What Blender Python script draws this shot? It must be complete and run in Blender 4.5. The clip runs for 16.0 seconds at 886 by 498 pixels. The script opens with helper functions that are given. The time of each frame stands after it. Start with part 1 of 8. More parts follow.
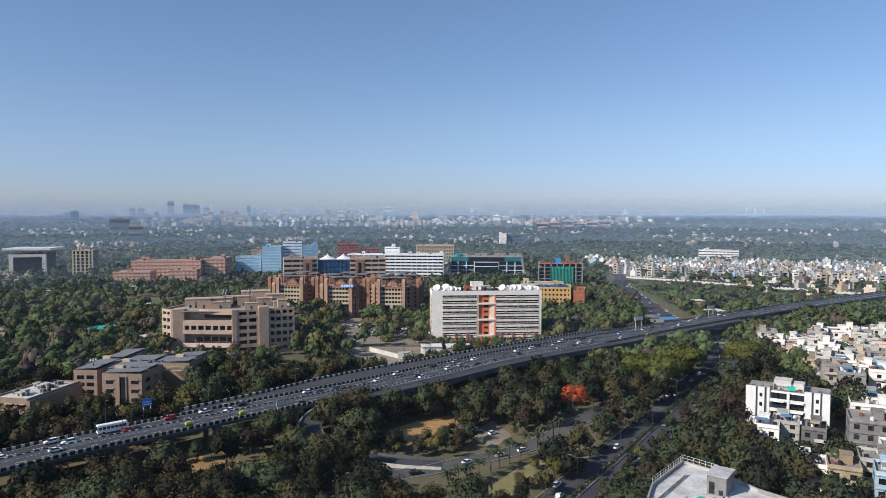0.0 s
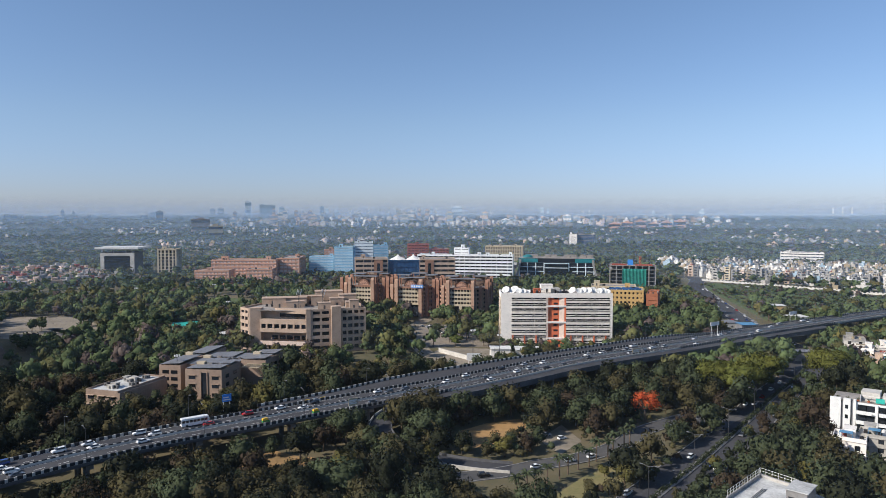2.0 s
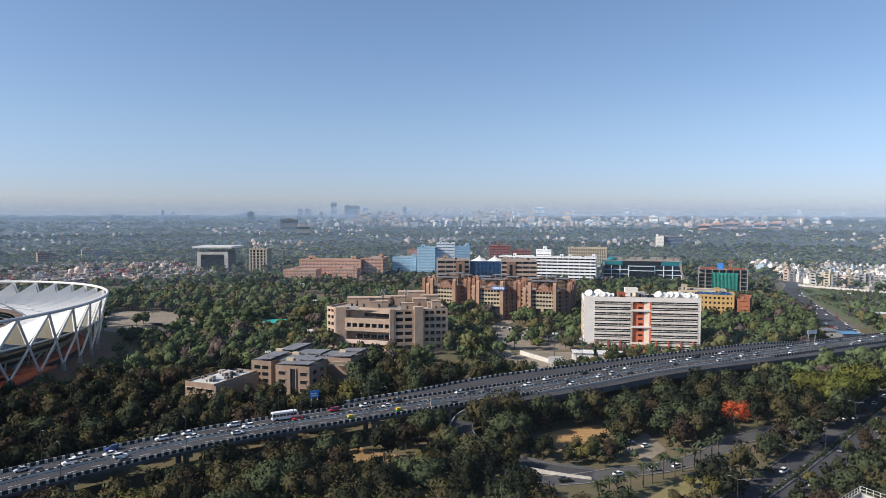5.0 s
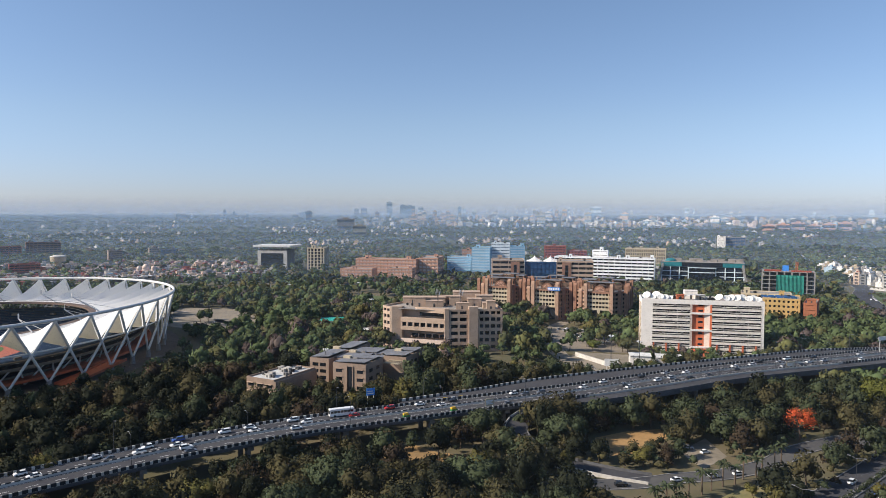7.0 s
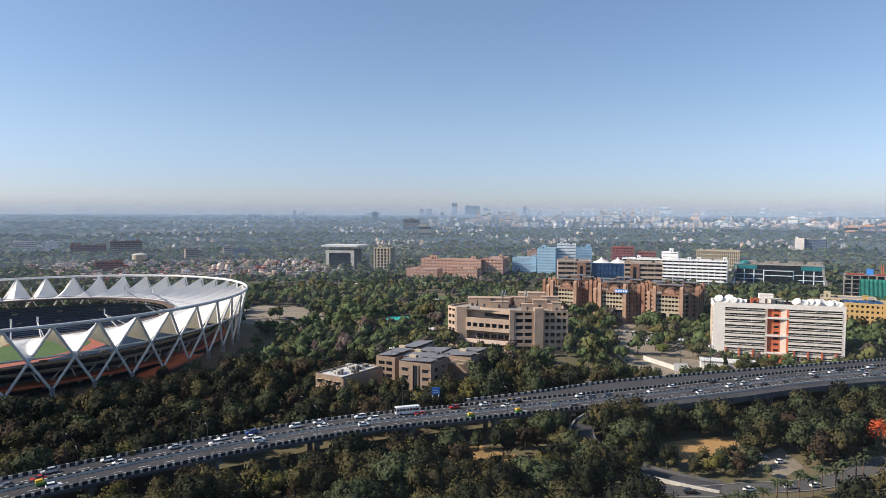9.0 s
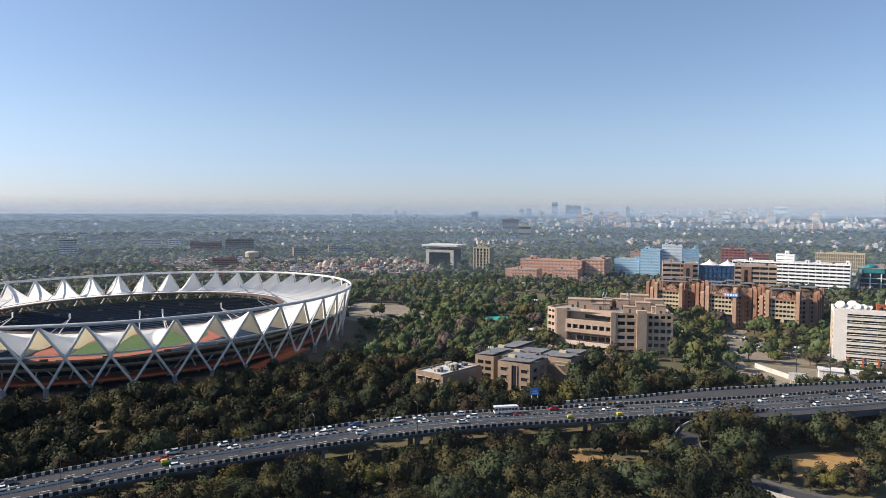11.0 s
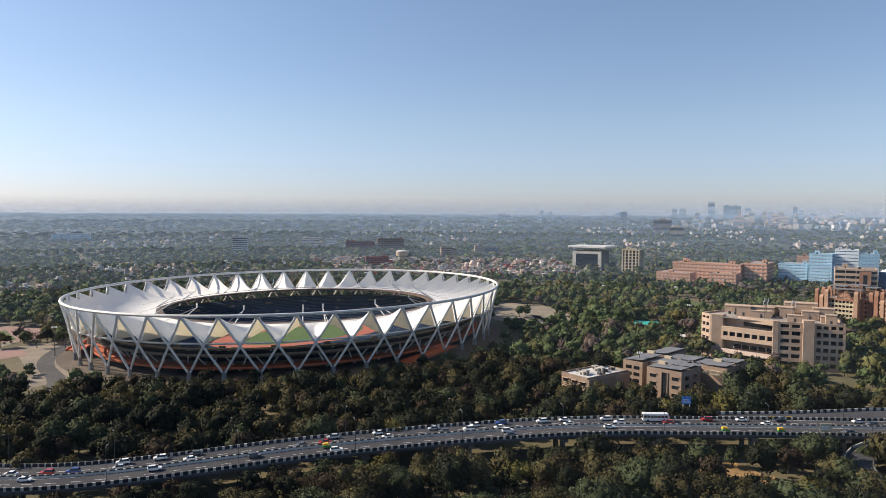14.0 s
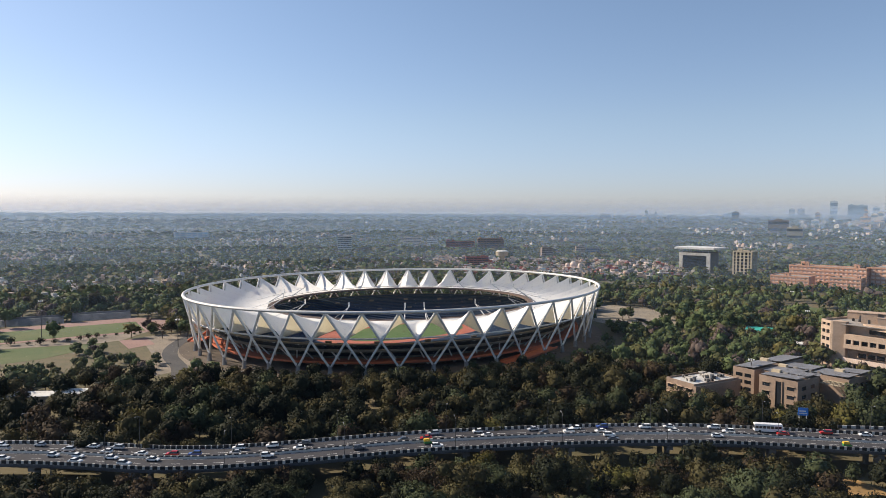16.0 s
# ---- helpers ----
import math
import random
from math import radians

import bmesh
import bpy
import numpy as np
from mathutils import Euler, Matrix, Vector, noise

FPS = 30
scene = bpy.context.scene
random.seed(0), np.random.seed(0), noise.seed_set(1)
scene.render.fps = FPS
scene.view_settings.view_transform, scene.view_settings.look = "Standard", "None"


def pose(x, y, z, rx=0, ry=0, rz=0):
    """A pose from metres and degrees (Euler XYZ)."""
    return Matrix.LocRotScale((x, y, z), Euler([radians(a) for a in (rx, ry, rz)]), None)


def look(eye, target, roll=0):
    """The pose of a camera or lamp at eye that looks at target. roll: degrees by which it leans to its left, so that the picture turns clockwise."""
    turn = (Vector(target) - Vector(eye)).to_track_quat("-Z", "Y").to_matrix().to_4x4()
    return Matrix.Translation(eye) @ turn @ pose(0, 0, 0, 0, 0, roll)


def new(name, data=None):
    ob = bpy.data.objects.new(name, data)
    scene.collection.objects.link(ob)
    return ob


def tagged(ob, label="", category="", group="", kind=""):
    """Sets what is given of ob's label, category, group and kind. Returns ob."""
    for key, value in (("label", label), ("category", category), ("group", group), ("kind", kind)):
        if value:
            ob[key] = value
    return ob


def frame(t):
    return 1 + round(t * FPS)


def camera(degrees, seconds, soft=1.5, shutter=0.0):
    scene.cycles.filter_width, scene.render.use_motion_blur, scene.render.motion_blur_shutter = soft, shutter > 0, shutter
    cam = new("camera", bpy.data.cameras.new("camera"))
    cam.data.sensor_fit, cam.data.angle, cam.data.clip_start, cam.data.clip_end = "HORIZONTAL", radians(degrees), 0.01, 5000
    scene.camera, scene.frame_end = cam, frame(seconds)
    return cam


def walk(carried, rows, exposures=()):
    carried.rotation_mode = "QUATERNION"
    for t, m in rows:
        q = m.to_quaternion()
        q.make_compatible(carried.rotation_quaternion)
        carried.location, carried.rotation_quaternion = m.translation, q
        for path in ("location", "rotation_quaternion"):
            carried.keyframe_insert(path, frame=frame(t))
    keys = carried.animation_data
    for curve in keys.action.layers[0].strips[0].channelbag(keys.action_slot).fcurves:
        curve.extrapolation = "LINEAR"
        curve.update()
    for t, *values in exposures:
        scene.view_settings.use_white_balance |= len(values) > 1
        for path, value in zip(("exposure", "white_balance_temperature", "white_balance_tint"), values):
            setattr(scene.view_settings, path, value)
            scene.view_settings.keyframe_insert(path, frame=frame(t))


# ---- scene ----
# the camera hovers high over the trees, turns to its left and drifts back a little
EYE = 75.0
ROWS = [
    (0, -0.00, -0.18, 0.29, -0.00, -3.00, -0.05),
    (0.5, 0.00, -0.37, 0.54, 1.89, -3.00, -0.03),
    (1, 0.01, -0.67, 0.88, 3.14, -2.98, -0.02),
    (1.5, -0.00, -1.01, 1.21, 4.30, -2.97, -0.03),
    (2, -0.02, -1.35, 1.51, 5.75, -3.02, -0.03),
    (2.5, -0.03, -1.68, 1.76, 7.06, -3.01, -0.05),
    (3, -0.05, -2.03, 1.96, 8.09, -3.06, -0.03),
    (3.5, -0.07, -2.36, 2.11, 9.32, -3.03, -0.07),
    (4, -0.09, -2.63, 2.22, 10.36, -3.02, -0.08),
    (6.5, -0.10, -4.21, 2.77, 15.92, -2.99, -0.18),
    (7, -0.08, -4.49, 2.86, 17.04, -3.03, -0.18),
    (7.5, -0.06, -4.83, 2.94, 18.33, -3.04, -0.13),
    (8, -0.05, -5.13, 3.00, 19.91, -3.05, -0.19),
    (10.5, 0.18, -6.75, 3.08, 27.64, -3.00, -0.18),
    (11, 0.32, -7.16, 3.15, 30.64, -3.06, -0.25),
    (11.5, 0.54, -7.72, 3.26, 33.39, -3.08, -0.29),
    (12, 0.84, -8.34, 3.38, 35.15, -3.08, -0.24),
    (12.5, 1.14, -8.96, 3.49, 37.12, -3.09, -0.25),
    (13, 1.42, -9.58, 3.61, 39.21, -3.09, -0.28),
    (13.5, 1.68, -10.18, 3.73, 41.05, -3.13, -0.33),
    (14, 1.97, -10.74, 3.85, 42.68, -3.10, -0.31),
    (14.5, 2.26, -11.26, 3.95, 44.60, -3.14, -0.32),
    (15, 2.52, -11.68, 4.03, 46.03, -3.14, -0.33),
    (15.5, 2.71, -11.96, 4.06, 48.11, -3.15, -0.37),
    (16, 2.83, -12.11, 4.05, 50.95, -3.15, -0.28),
]
cam = camera(65.41, 16.0, soft=0.7)
walk(cam, [(t, pose(x, y, EYE + z, 0, 0, yaw) @ pose(0, 0, 0, pitch) @ pose(0, 0, 0, 0, roll) @ pose(0, 0, 0, 90))
           for t, x, y, z, yaw, pitch, roll in ROWS],
     exposures=[(0.0, 0.14, 6350, 11), (4.0, 0.28, 6550, 11.5), (8.0, 0.39, 6850, 12), (11.0, 0.47, 7050, 12.5), (16.0, 0.40, 7350, 13)])

# ---- light: a clear, hazy afternoon, sun to the left and behind ----
SUN_AZ, SUN_EL = radians(-119), radians(33)   # azimuth from +y towards +x
world = bpy.data.worlds.new("sky")
scene.world = world
world.use_nodes = True
wn = world.node_tree.nodes
sky = wn.new("ShaderNodeTexSky")
sky.sky_type = "NISHITA"
sky.sun_disc = False
sky.sun_elevation, sky.sun_rotation = SUN_EL, SUN_AZ
sky.altitude, sky.air_density, sky.dust_density, sky.ozone_density = 200, 1.0, 0.5, 4.0
# dusty air turns the low sky lavender, all the way round
way = wn.new("ShaderNodeTexCoord")
up = wn.new("ShaderNodeSeparateXYZ")
world.node_tree.links.new(way.outputs["Generated"], up.inputs[0])
low = wn.new("ShaderNodeMapRange")
low.interpolation_type = "SMOOTHSTEP"
for _k, _v in (("From Min", 0.0), ("From Max", 0.42), ("To Min", 1.0), ("To Max", 0.0)):
    low.inputs[_k].default_value = _v
world.node_tree.links.new(up.outputs["Z"], low.inputs["Value"])
dusty = wn.new("ShaderNodeMix")
dusty.data_type, dusty.blend_type = "RGBA", "MULTIPLY"
dusty.inputs[7].default_value = (0.90, 0.88, 0.975, 1)
world.node_tree.links.new(low.outputs[0], dusty.inputs[0])
world.node_tree.links.new(sky.outputs[0], dusty.inputs[6])
rim = wn.new("ShaderNodeMapRange")
rim.interpolation_type = "SMOOTHSTEP"
for _k, _v in (("From Min", 0.0), ("From Max", 0.14), ("To Min", 1.0), ("To Max", 0.0)):
    rim.inputs[_k].default_value = _v
world.node_tree.links.new(up.outputs["Z"], rim.inputs["Value"])
veil = wn.new("ShaderNodeMix")
veil.data_type, veil.blend_type = "RGBA", "MULTIPLY"
veil.inputs[7].default_value = (0.80, 0.89, 1.12, 1)
world.node_tree.links.new(rim.outputs[0], veil.inputs[0])
world.node_tree.links.new(dusty.outputs[2], veil.inputs[6])
world.node_tree.links.new(veil.outputs[2], wn["Background"].inputs[0])
wn["Background"].inputs[1].default_value = 0.110
sun = new("sun", bpy.data.lights.new("sun", "SUN"))
sun.data.energy, sun.data.angle, sun.data.color = 5.0, radians(0.6), (1.0, 0.93, 0.82)
sun_way = Vector((math.sin(SUN_AZ) * math.cos(SUN_EL), math.cos(SUN_AZ) * math.cos(SUN_EL), math.sin(SUN_EL)))
sun.matrix_world = look(sun_way * 300, (0, 0, 0))


# ---- materials ----
def mat(name, color, rough=0.8, vary=0.25, scale=0.3, bump=0.0, metal=0.0, color2=None, pieces=0.0, islands=0.0, spec=0.4, fine=8.0):
    """A surface whose colour wanders at two scales between color and color2."""
    m = bpy.data.materials.new(name)
    m.use_nodes = True
    t = m.node_tree
    n, l = t.nodes, t.links
    b = n["Principled BSDF"]
    b.inputs["Roughness"].default_value = rough
    b.inputs["Metallic"].default_value = metal
    b.inputs["Specular IOR Level"].default_value = spec
    c = Vector(color)
    c2 = Vector(color2) if color2 else c * (1 - vary)
    geo = n.new("ShaderNodeNewGeometry")
    big = n.new("ShaderNodeTexNoise")
    big.inputs["Scale"].default_value, big.inputs["Detail"].default_value = scale, 5
    small = n.new("ShaderNodeTexNoise")
    small.inputs["Scale"].default_value, small.inputs["Detail"].default_value = scale * fine, 4
    l.new(geo.outputs["Position"], big.inputs["Vector"])
    l.new(geo.outputs["Position"], small.inputs["Vector"])
    add = n.new("ShaderNodeMath")
    add.operation = "MULTIPLY_ADD"
    l.new(small.outputs["Fac"], add.inputs[0])
    add.inputs[1].default_value = 0.5
    l.new(big.outputs["Fac"], add.inputs[2])
    ramp = n.new("ShaderNodeMapRange")
    ramp.inputs["From Min"].default_value, ramp.inputs["From Max"].default_value = 0.55, 0.98
    l.new(add.outputs[0], ramp.inputs["Value"])
    mix = n.new("ShaderNodeMix")
    mix.data_type = "RGBA"
    mix.inputs[6].default_value, mix.inputs[7].default_value = (*c, 1), (*c2, 1)
    l.new(ramp.outputs[0], mix.inputs[0])
    out = mix.outputs[2]
    if pieces or islands:
        hsv = n.new("ShaderNodeHueSaturation")
        l.new(out, hsv.inputs["Color"])
        k = pieces or islands
        if pieces:
            rnd = n.new("ShaderNodeObjectInfo").outputs["Random"]
            if islands:
                both = n.new("ShaderNodeMath")
                both.operation = "MULTIPLY_ADD"
                l.new(geo.outputs["Random Per Island"], both.inputs[0])
                both.inputs[1].default_value = 0.5
                half = n.new("ShaderNodeMath")
                half.operation = "MULTIPLY"
                half.inputs[1].default_value = 0.5
                l.new(rnd, half.inputs[0])
                l.new(half.outputs[0], both.inputs[2])
                rnd = both.outputs[0]
                k = pieces + islands
        else:
            rnd = geo.outputs["Random Per Island"]
        mr = n.new("ShaderNodeMapRange")
        mr.inputs["To Min"].default_value, mr.inputs["To Max"].default_value = 1 - k, 1 + k
        l.new(rnd, mr.inputs["Value"])
        l.new(mr.outputs[0], hsv.inputs["Value"])
        mh = n.new("ShaderNodeMapRange")
        mh.inputs["To Min"].default_value, mh.inputs["To Max"].default_value = 0.5 - 0.03 * k, 0.5 + 0.03 * k
        l.new(rnd, mh.inputs["Value"])
        l.new(mh.outputs[0], hsv.inputs["Hue"])
        out = hsv.outputs[0]
    l.new(out, b.inputs["Base Color"])
    if bump:
        bp = n.new("ShaderNodeBump")
        bp.inputs["Strength"].default_value, bp.inputs["Distance"].default_value = 0.6, bump
        l.new(small.outputs["Fac"], bp.inputs["Height"])
        l.new(bp.outputs[0], b.inputs["Normal"])
    return m


def leaf_mat(name, color, color2, islands=0.0, pieces=0.0):
    """Foliage: light passes partly through the leaves."""
    m = mat(name, color, 0.75, color2=color2, scale=0.12, pieces=pieces, islands=islands, spec=0.08)
    n, l = m.node_tree.nodes, m.node_tree.links
    b = n["Principled BSDF"]
    tr = n.new("ShaderNodeBsdfTranslucent")
    src = b.inputs["Base Color"].links[0].from_socket
    l.new(src, tr.inputs["Color"])
    mx = n.new("ShaderNodeMixShader")
    mx.inputs[0].default_value = 0.2
    l.new(b.outputs[0], mx.inputs[1])
    l.new(tr.outputs[0], mx.inputs[2])
    l.new(mx.outputs[0], n["Material Output"].inputs["Surface"])
    return m


M = {}
M["asphalt"] = mat("asphalt", (0.05, 0.05, 0.056), 0.9, color2=(0.075, 0.075, 0.08), scale=0.08, bump=0.01, spec=0.1)
M["old_asphalt"] = mat("old_asphalt", (0.075, 0.075, 0.078), 0.95, color2=(0.11, 0.105, 0.10), scale=0.06, spec=0.1)
M["concrete"] = mat("concrete", (0.30, 0.29, 0.28), 0.85, vary=0.35, scale=0.25, bump=0.01)
M["dark_concrete"] = mat("dark_concrete", (0.13, 0.13, 0.13), 0.9, vary=0.4, scale=0.3)
M["paint_white"] = mat("paint_white", (0.72, 0.72, 0.70), 0.6, vary=0.18, scale=0.4)
M["paint_black"] = mat("paint_black", (0.02, 0.02, 0.022), 0.6, vary=0.3, scale=0.4)
M["white_wall"] = mat("white_wall", (0.82, 0.77, 0.71), 0.75, vary=0.18, scale=0.12)
M["off_white"] = mat("off_white", (0.58, 0.55, 0.50), 0.8, vary=0.3, scale=0.15)
M["tan_stone"] = mat("tan_stone", (0.49, 0.36, 0.27), 0.85, vary=0.25, scale=0.2, bump=0.01)
M["brown_stone"] = mat("brown_stone", (0.44, 0.28, 0.195), 0.85, vary=0.3, scale=0.2)
M["red_stone"] = mat("red_stone", (0.33, 0.175, 0.115), 0.85, vary=0.3, scale=0.2)
M["salmon"] = mat("salmon", (0.56, 0.32, 0.225), 0.85, vary=0.2, scale=0.15)
M["pale_salmon"] = mat("pale_salmon", (0.70, 0.55, 0.46), 0.85, vary=0.2, scale=0.15)
M["brick_red"] = mat("brick_red", (0.30, 0.075, 0.05), 0.85, vary=0.3, scale=0.15)
M["orange_red"] = mat("orange_red", (0.70, 0.17, 0.07), 0.75, vary=0.2, scale=0.15)
M["ramp_orange"] = mat("ramp_orange", (0.50, 0.13, 0.055), 0.8, vary=0.3, scale=0.1)
# orange brick with the side's shade mixed into its colour
M["brick_orange_shaded"] = mat("brick_orange_shaded", (0.36, 0.13, 0.065), 0.85, vary=0.3, scale=0.15)
M["yellow_wall"] = mat("yellow_wall", (0.50, 0.33, 0.13), 0.8, vary=0.2, scale=0.15)
M["beige"] = mat("beige", (0.50, 0.42, 0.30), 0.85, vary=0.25, scale=0.15)
M["grey_wall"] = mat("grey_wall", (0.31, 0.225, 0.17), 0.85, vary=0.3, scale=0.15)
M["roof_felt"] = mat("roof_felt", (0.34, 0.31, 0.28), 0.9, vary=0.45, scale=0.15)
M["roof_white"] = mat("roof_white", (0.66, 0.65, 0.62), 0.8, vary=0.35, scale=0.2)
M["glass_dark"] = mat("glass_dark", (0.02, 0.024, 0.03), 0.12, vary=0.4, scale=0.3, spec=0.6, pieces=0.5)
M["glass_blue"] = mat("glass_blue", (0.03, 0.09, 0.20), 0.10, vary=0.4, scale=0.2, spec=0.8, pieces=0.25)
M["bright_white"] = mat("bright_white", (0.82, 0.83, 0.84), 0.6, vary=0.12, scale=0.12)
M["blue_panel"] = mat("blue_panel", (0.32, 0.54, 0.70), 0.45, vary=0.2, scale=0.1)
M["pale_blue"] = mat("pale_blue", (0.68, 0.76, 0.81), 0.5, vary=0.15, scale=0.1)
M["teal"] = mat("teal", (0.025, 0.20, 0.23), 0.35, vary=0.3, scale=0.15)
M["net_green"] = mat("net_green", (0.01, 0.19, 0.15), 0.8, color2=(0.005, 0.10, 0.085), scale=0.35, bump=0.3)
M["steel"] = mat("steel", (0.68, 0.67, 0.65), 0.55, vary=0.2, scale=0.3)
M["steel_dark"] = mat("steel_dark", (0.10, 0.10, 0.105), 0.5, vary=0.3, scale=0.5, metal=0.5)
M["membrane"] = mat("membrane", (0.92, 0.91, 0.88), 0.7, vary=0.07, scale=0.06)
_m = M["membrane"].node_tree
_t = _m.nodes.new("ShaderNodeBsdfTranslucent")
_t.inputs["Color"].default_value = (0.86, 0.76, 0.52, 1)
_x = _m.nodes.new("ShaderNodeMixShader")
_x.inputs[0].default_value = 0.22
_m.links.new(_m.nodes["Principled BSDF"].outputs[0], _x.inputs[1])
_m.links.new(_t.outputs[0], _x.inputs[2])
_m.links.new(_x.outputs[0], _m.nodes["Material Output"].inputs["Surface"])
M["seats"] = mat("seats", (0.010, 0.024, 0.050), 0.8, color2=(0.019, 0.036, 0.068), scale=0.08, spec=0.1)
M["turf"] = mat("turf", (0.055, 0.115, 0.026), 0.9, color2=(0.08, 0.13, 0.04), scale=0.05)
M["track"] = mat("track", (0.40, 0.12, 0.075), 0.85, vary=0.2, scale=0.1)
M["bowl_wall"] = mat("bowl_wall", (0.17, 0.145, 0.115), 0.85, vary=0.35, scale=0.1)
M["solar"] = mat("solar", (0.19, 0.19, 0.20), 0.55, vary=0.25, scale=0.3)
M["flag_blue"] = mat("flag_blue", (0.04, 0.22, 0.62), 0.6, vary=0.1)
M["earth"] = mat("earth", (0.40, 0.235, 0.095), 0.95, color2=(0.22, 0.14, 0.06), scale=0.06)
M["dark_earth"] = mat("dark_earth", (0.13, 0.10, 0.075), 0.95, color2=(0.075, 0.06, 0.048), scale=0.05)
M["dust"] = mat("dust", (0.28, 0.235, 0.18), 0.95, color2=(0.17, 0.145, 0.105), scale=0.05)
M["pale_paving"] = mat("pale_paving", (0.26, 0.215, 0.165), 0.95, color2=(0.165, 0.14, 0.11), scale=0.07)
M["pink_paving"] = mat("pink_paving", (0.29, 0.175, 0.15), 0.9, vary=0.2, scale=0.05)
M["lawn"] = mat("lawn", (0.062, 0.098, 0.028), 0.95, color2=(0.10, 0.115, 0.042), scale=0.03)
M["dry_grass"] = mat("dry_grass", (0.15, 0.145, 0.055), 0.95, color2=(0.25, 0.20, 0.09), scale=0.12)
M["bark"] = mat("bark", (0.14, 0.10, 0.07), 0.95, vary=0.4, scale=1.0)
# foreground foliage, painted darker than its wood_* copies
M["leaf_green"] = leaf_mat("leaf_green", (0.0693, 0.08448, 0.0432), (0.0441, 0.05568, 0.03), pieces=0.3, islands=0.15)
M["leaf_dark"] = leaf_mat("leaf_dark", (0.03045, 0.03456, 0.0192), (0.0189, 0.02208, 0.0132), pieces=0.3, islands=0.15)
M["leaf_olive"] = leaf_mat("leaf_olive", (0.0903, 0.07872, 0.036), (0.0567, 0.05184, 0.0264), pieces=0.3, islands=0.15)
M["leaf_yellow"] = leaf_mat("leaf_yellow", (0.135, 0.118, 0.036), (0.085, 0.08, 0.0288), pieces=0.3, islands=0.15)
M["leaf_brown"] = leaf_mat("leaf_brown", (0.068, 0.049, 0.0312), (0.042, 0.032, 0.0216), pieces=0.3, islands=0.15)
M["leaf_bright"] = leaf_mat("leaf_bright", (0.15, 0.155, 0.036), (0.09, 0.105, 0.028), pieces=0.2, islands=0.3)
M["petal"] = leaf_mat("petal", (0.66, 0.135, 0.045), (0.46, 0.085, 0.03), pieces=0.1, islands=0.25)
# copies for the farther woods, painted lighter to suggest haze
M["wood_green"] = leaf_mat("wood_green", (0.1082, 0.1397, 0.05925), (0.06661, 0.09005, 0.03993), islands=0.3)
M["wood_dark"] = leaf_mat("wood_dark", (0.07661, 0.0972, 0.04192), (0.04891, 0.0648, 0.0295), islands=0.45)
M["wood_olive"] = leaf_mat("wood_olive", (0.1089, 0.1065, 0.04082), (0.06691, 0.07016, 0.03538), islands=0.4)
M["wood_brown"] = leaf_mat("wood_brown", (0.118, 0.086, 0.0756), (0.074, 0.06, 0.0552), islands=0.4)

M["wood_yellow"] = leaf_mat("wood_yellow", (0.13, 0.112, 0.0384), (0.085, 0.078, 0.0312), islands=0.3)

M["grimy_white"] = mat("grimy_white", (0.42, 0.395, 0.36), 0.85, vary=0.45, scale=0.12, pieces=0.25)
M["grimy_cream"] = mat("grimy_cream", (0.40, 0.32, 0.21), 0.85, vary=0.4, scale=0.12, pieces=0.25)
M["grimy_grey"] = mat("grimy_grey", (0.23, 0.22, 0.21), 0.9, vary=0.4, scale=0.12, pieces=0.3)
M["sky_wall"] = mat("sky_wall", (0.36, 0.47, 0.55), 0.8, vary=0.3, scale=0.12, pieces=0.2)
M["shade_brown"] = mat("shade_brown", (0.16, 0.11, 0.085), 0.8, vary=0.4, scale=0.2)
M["scrub"] = mat("scrub", (0.062, 0.095, 0.03), 0.95, color2=(0.10, 0.115, 0.045), scale=0.04, fine=12, bump=0.3)
M["cream_wall"] = mat("cream_wall", (0.80, 0.735, 0.655), 0.75, vary=0.3, scale=0.25, pieces=0.06)
M["sheet_blue"] = mat("sheet_blue", (0.10, 0.27, 0.45), 0.5, vary=0.3, scale=0.3)
M["roof_stained"] = mat("roof_stained", (0.62, 0.62, 0.60), 0.85, color2=(0.30, 0.30, 0.29), scale=0.22, fine=7)
M["sooty_concrete"] = mat("sooty_concrete", (0.125, 0.125, 0.132), 0.9, vary=0.4, scale=0.2, bump=0.01, spec=0.2)

# ---- builders ----
def link_mesh(name, me, parent=None, loc=(0, 0, 0), rz=0.0, label="", kind=""):
    ob = new(name, me)
    ob.parent = parent
    ob.location = loc
    ob.rotation_euler = (0, 0, rz)
    return tagged(ob, label=label, kind=kind)


def mesh_of(name, bm, material, smooth=False):
    me = bpy.data.meshes.new(name)
    bmesh.ops.recalc_face_normals(bm, faces=bm.faces)
    bm.to_mesh(me)
    bm.free()
    me.materials.append(material)
    if smooth:
        me.shade_smooth()
    return me


def part(name, bm, material, parent, label="", smooth=False, loc=(0, 0, 0), rz=0.0):
    return link_mesh(name, mesh_of(name, bm, material, smooth), parent, loc, rz, label)


def structure(name, bm, material, label, category, smooth=False):
    ob = link_mesh(name, mesh_of(name, bm, material, smooth))
    return tagged(ob, label=label, category=category, kind="structure")


def thing(name, label, category, loc=(0, 0, 0), rz=0.0, group="", kind=""):
    ob = new(name)
    ob.empty_display_size = 1
    ob.location, ob.rotation_euler = loc, (0, 0, rz)
    return tagged(ob, label=label, category=category, group=group, kind=kind)


def box(bm, x0, x1, y0, y1, z0, z1):
    v = [bm.verts.new((x, y, z)) for z in (z0, z1) for x, y in ((x0, y0), (x1, y0), (x1, y1), (x0, y1))]
    for f in ((0, 3, 2, 1), (4, 5, 6, 7), (0, 1, 5, 4), (1, 2, 6, 5), (2, 3, 7, 6), (3, 0, 4, 7)):
        bm.faces.new([v[i] for i in f])
    return bm


def boxes(*rows):
    bm = bmesh.new()
    for r in rows:
        box(bm, *r)
    return bm


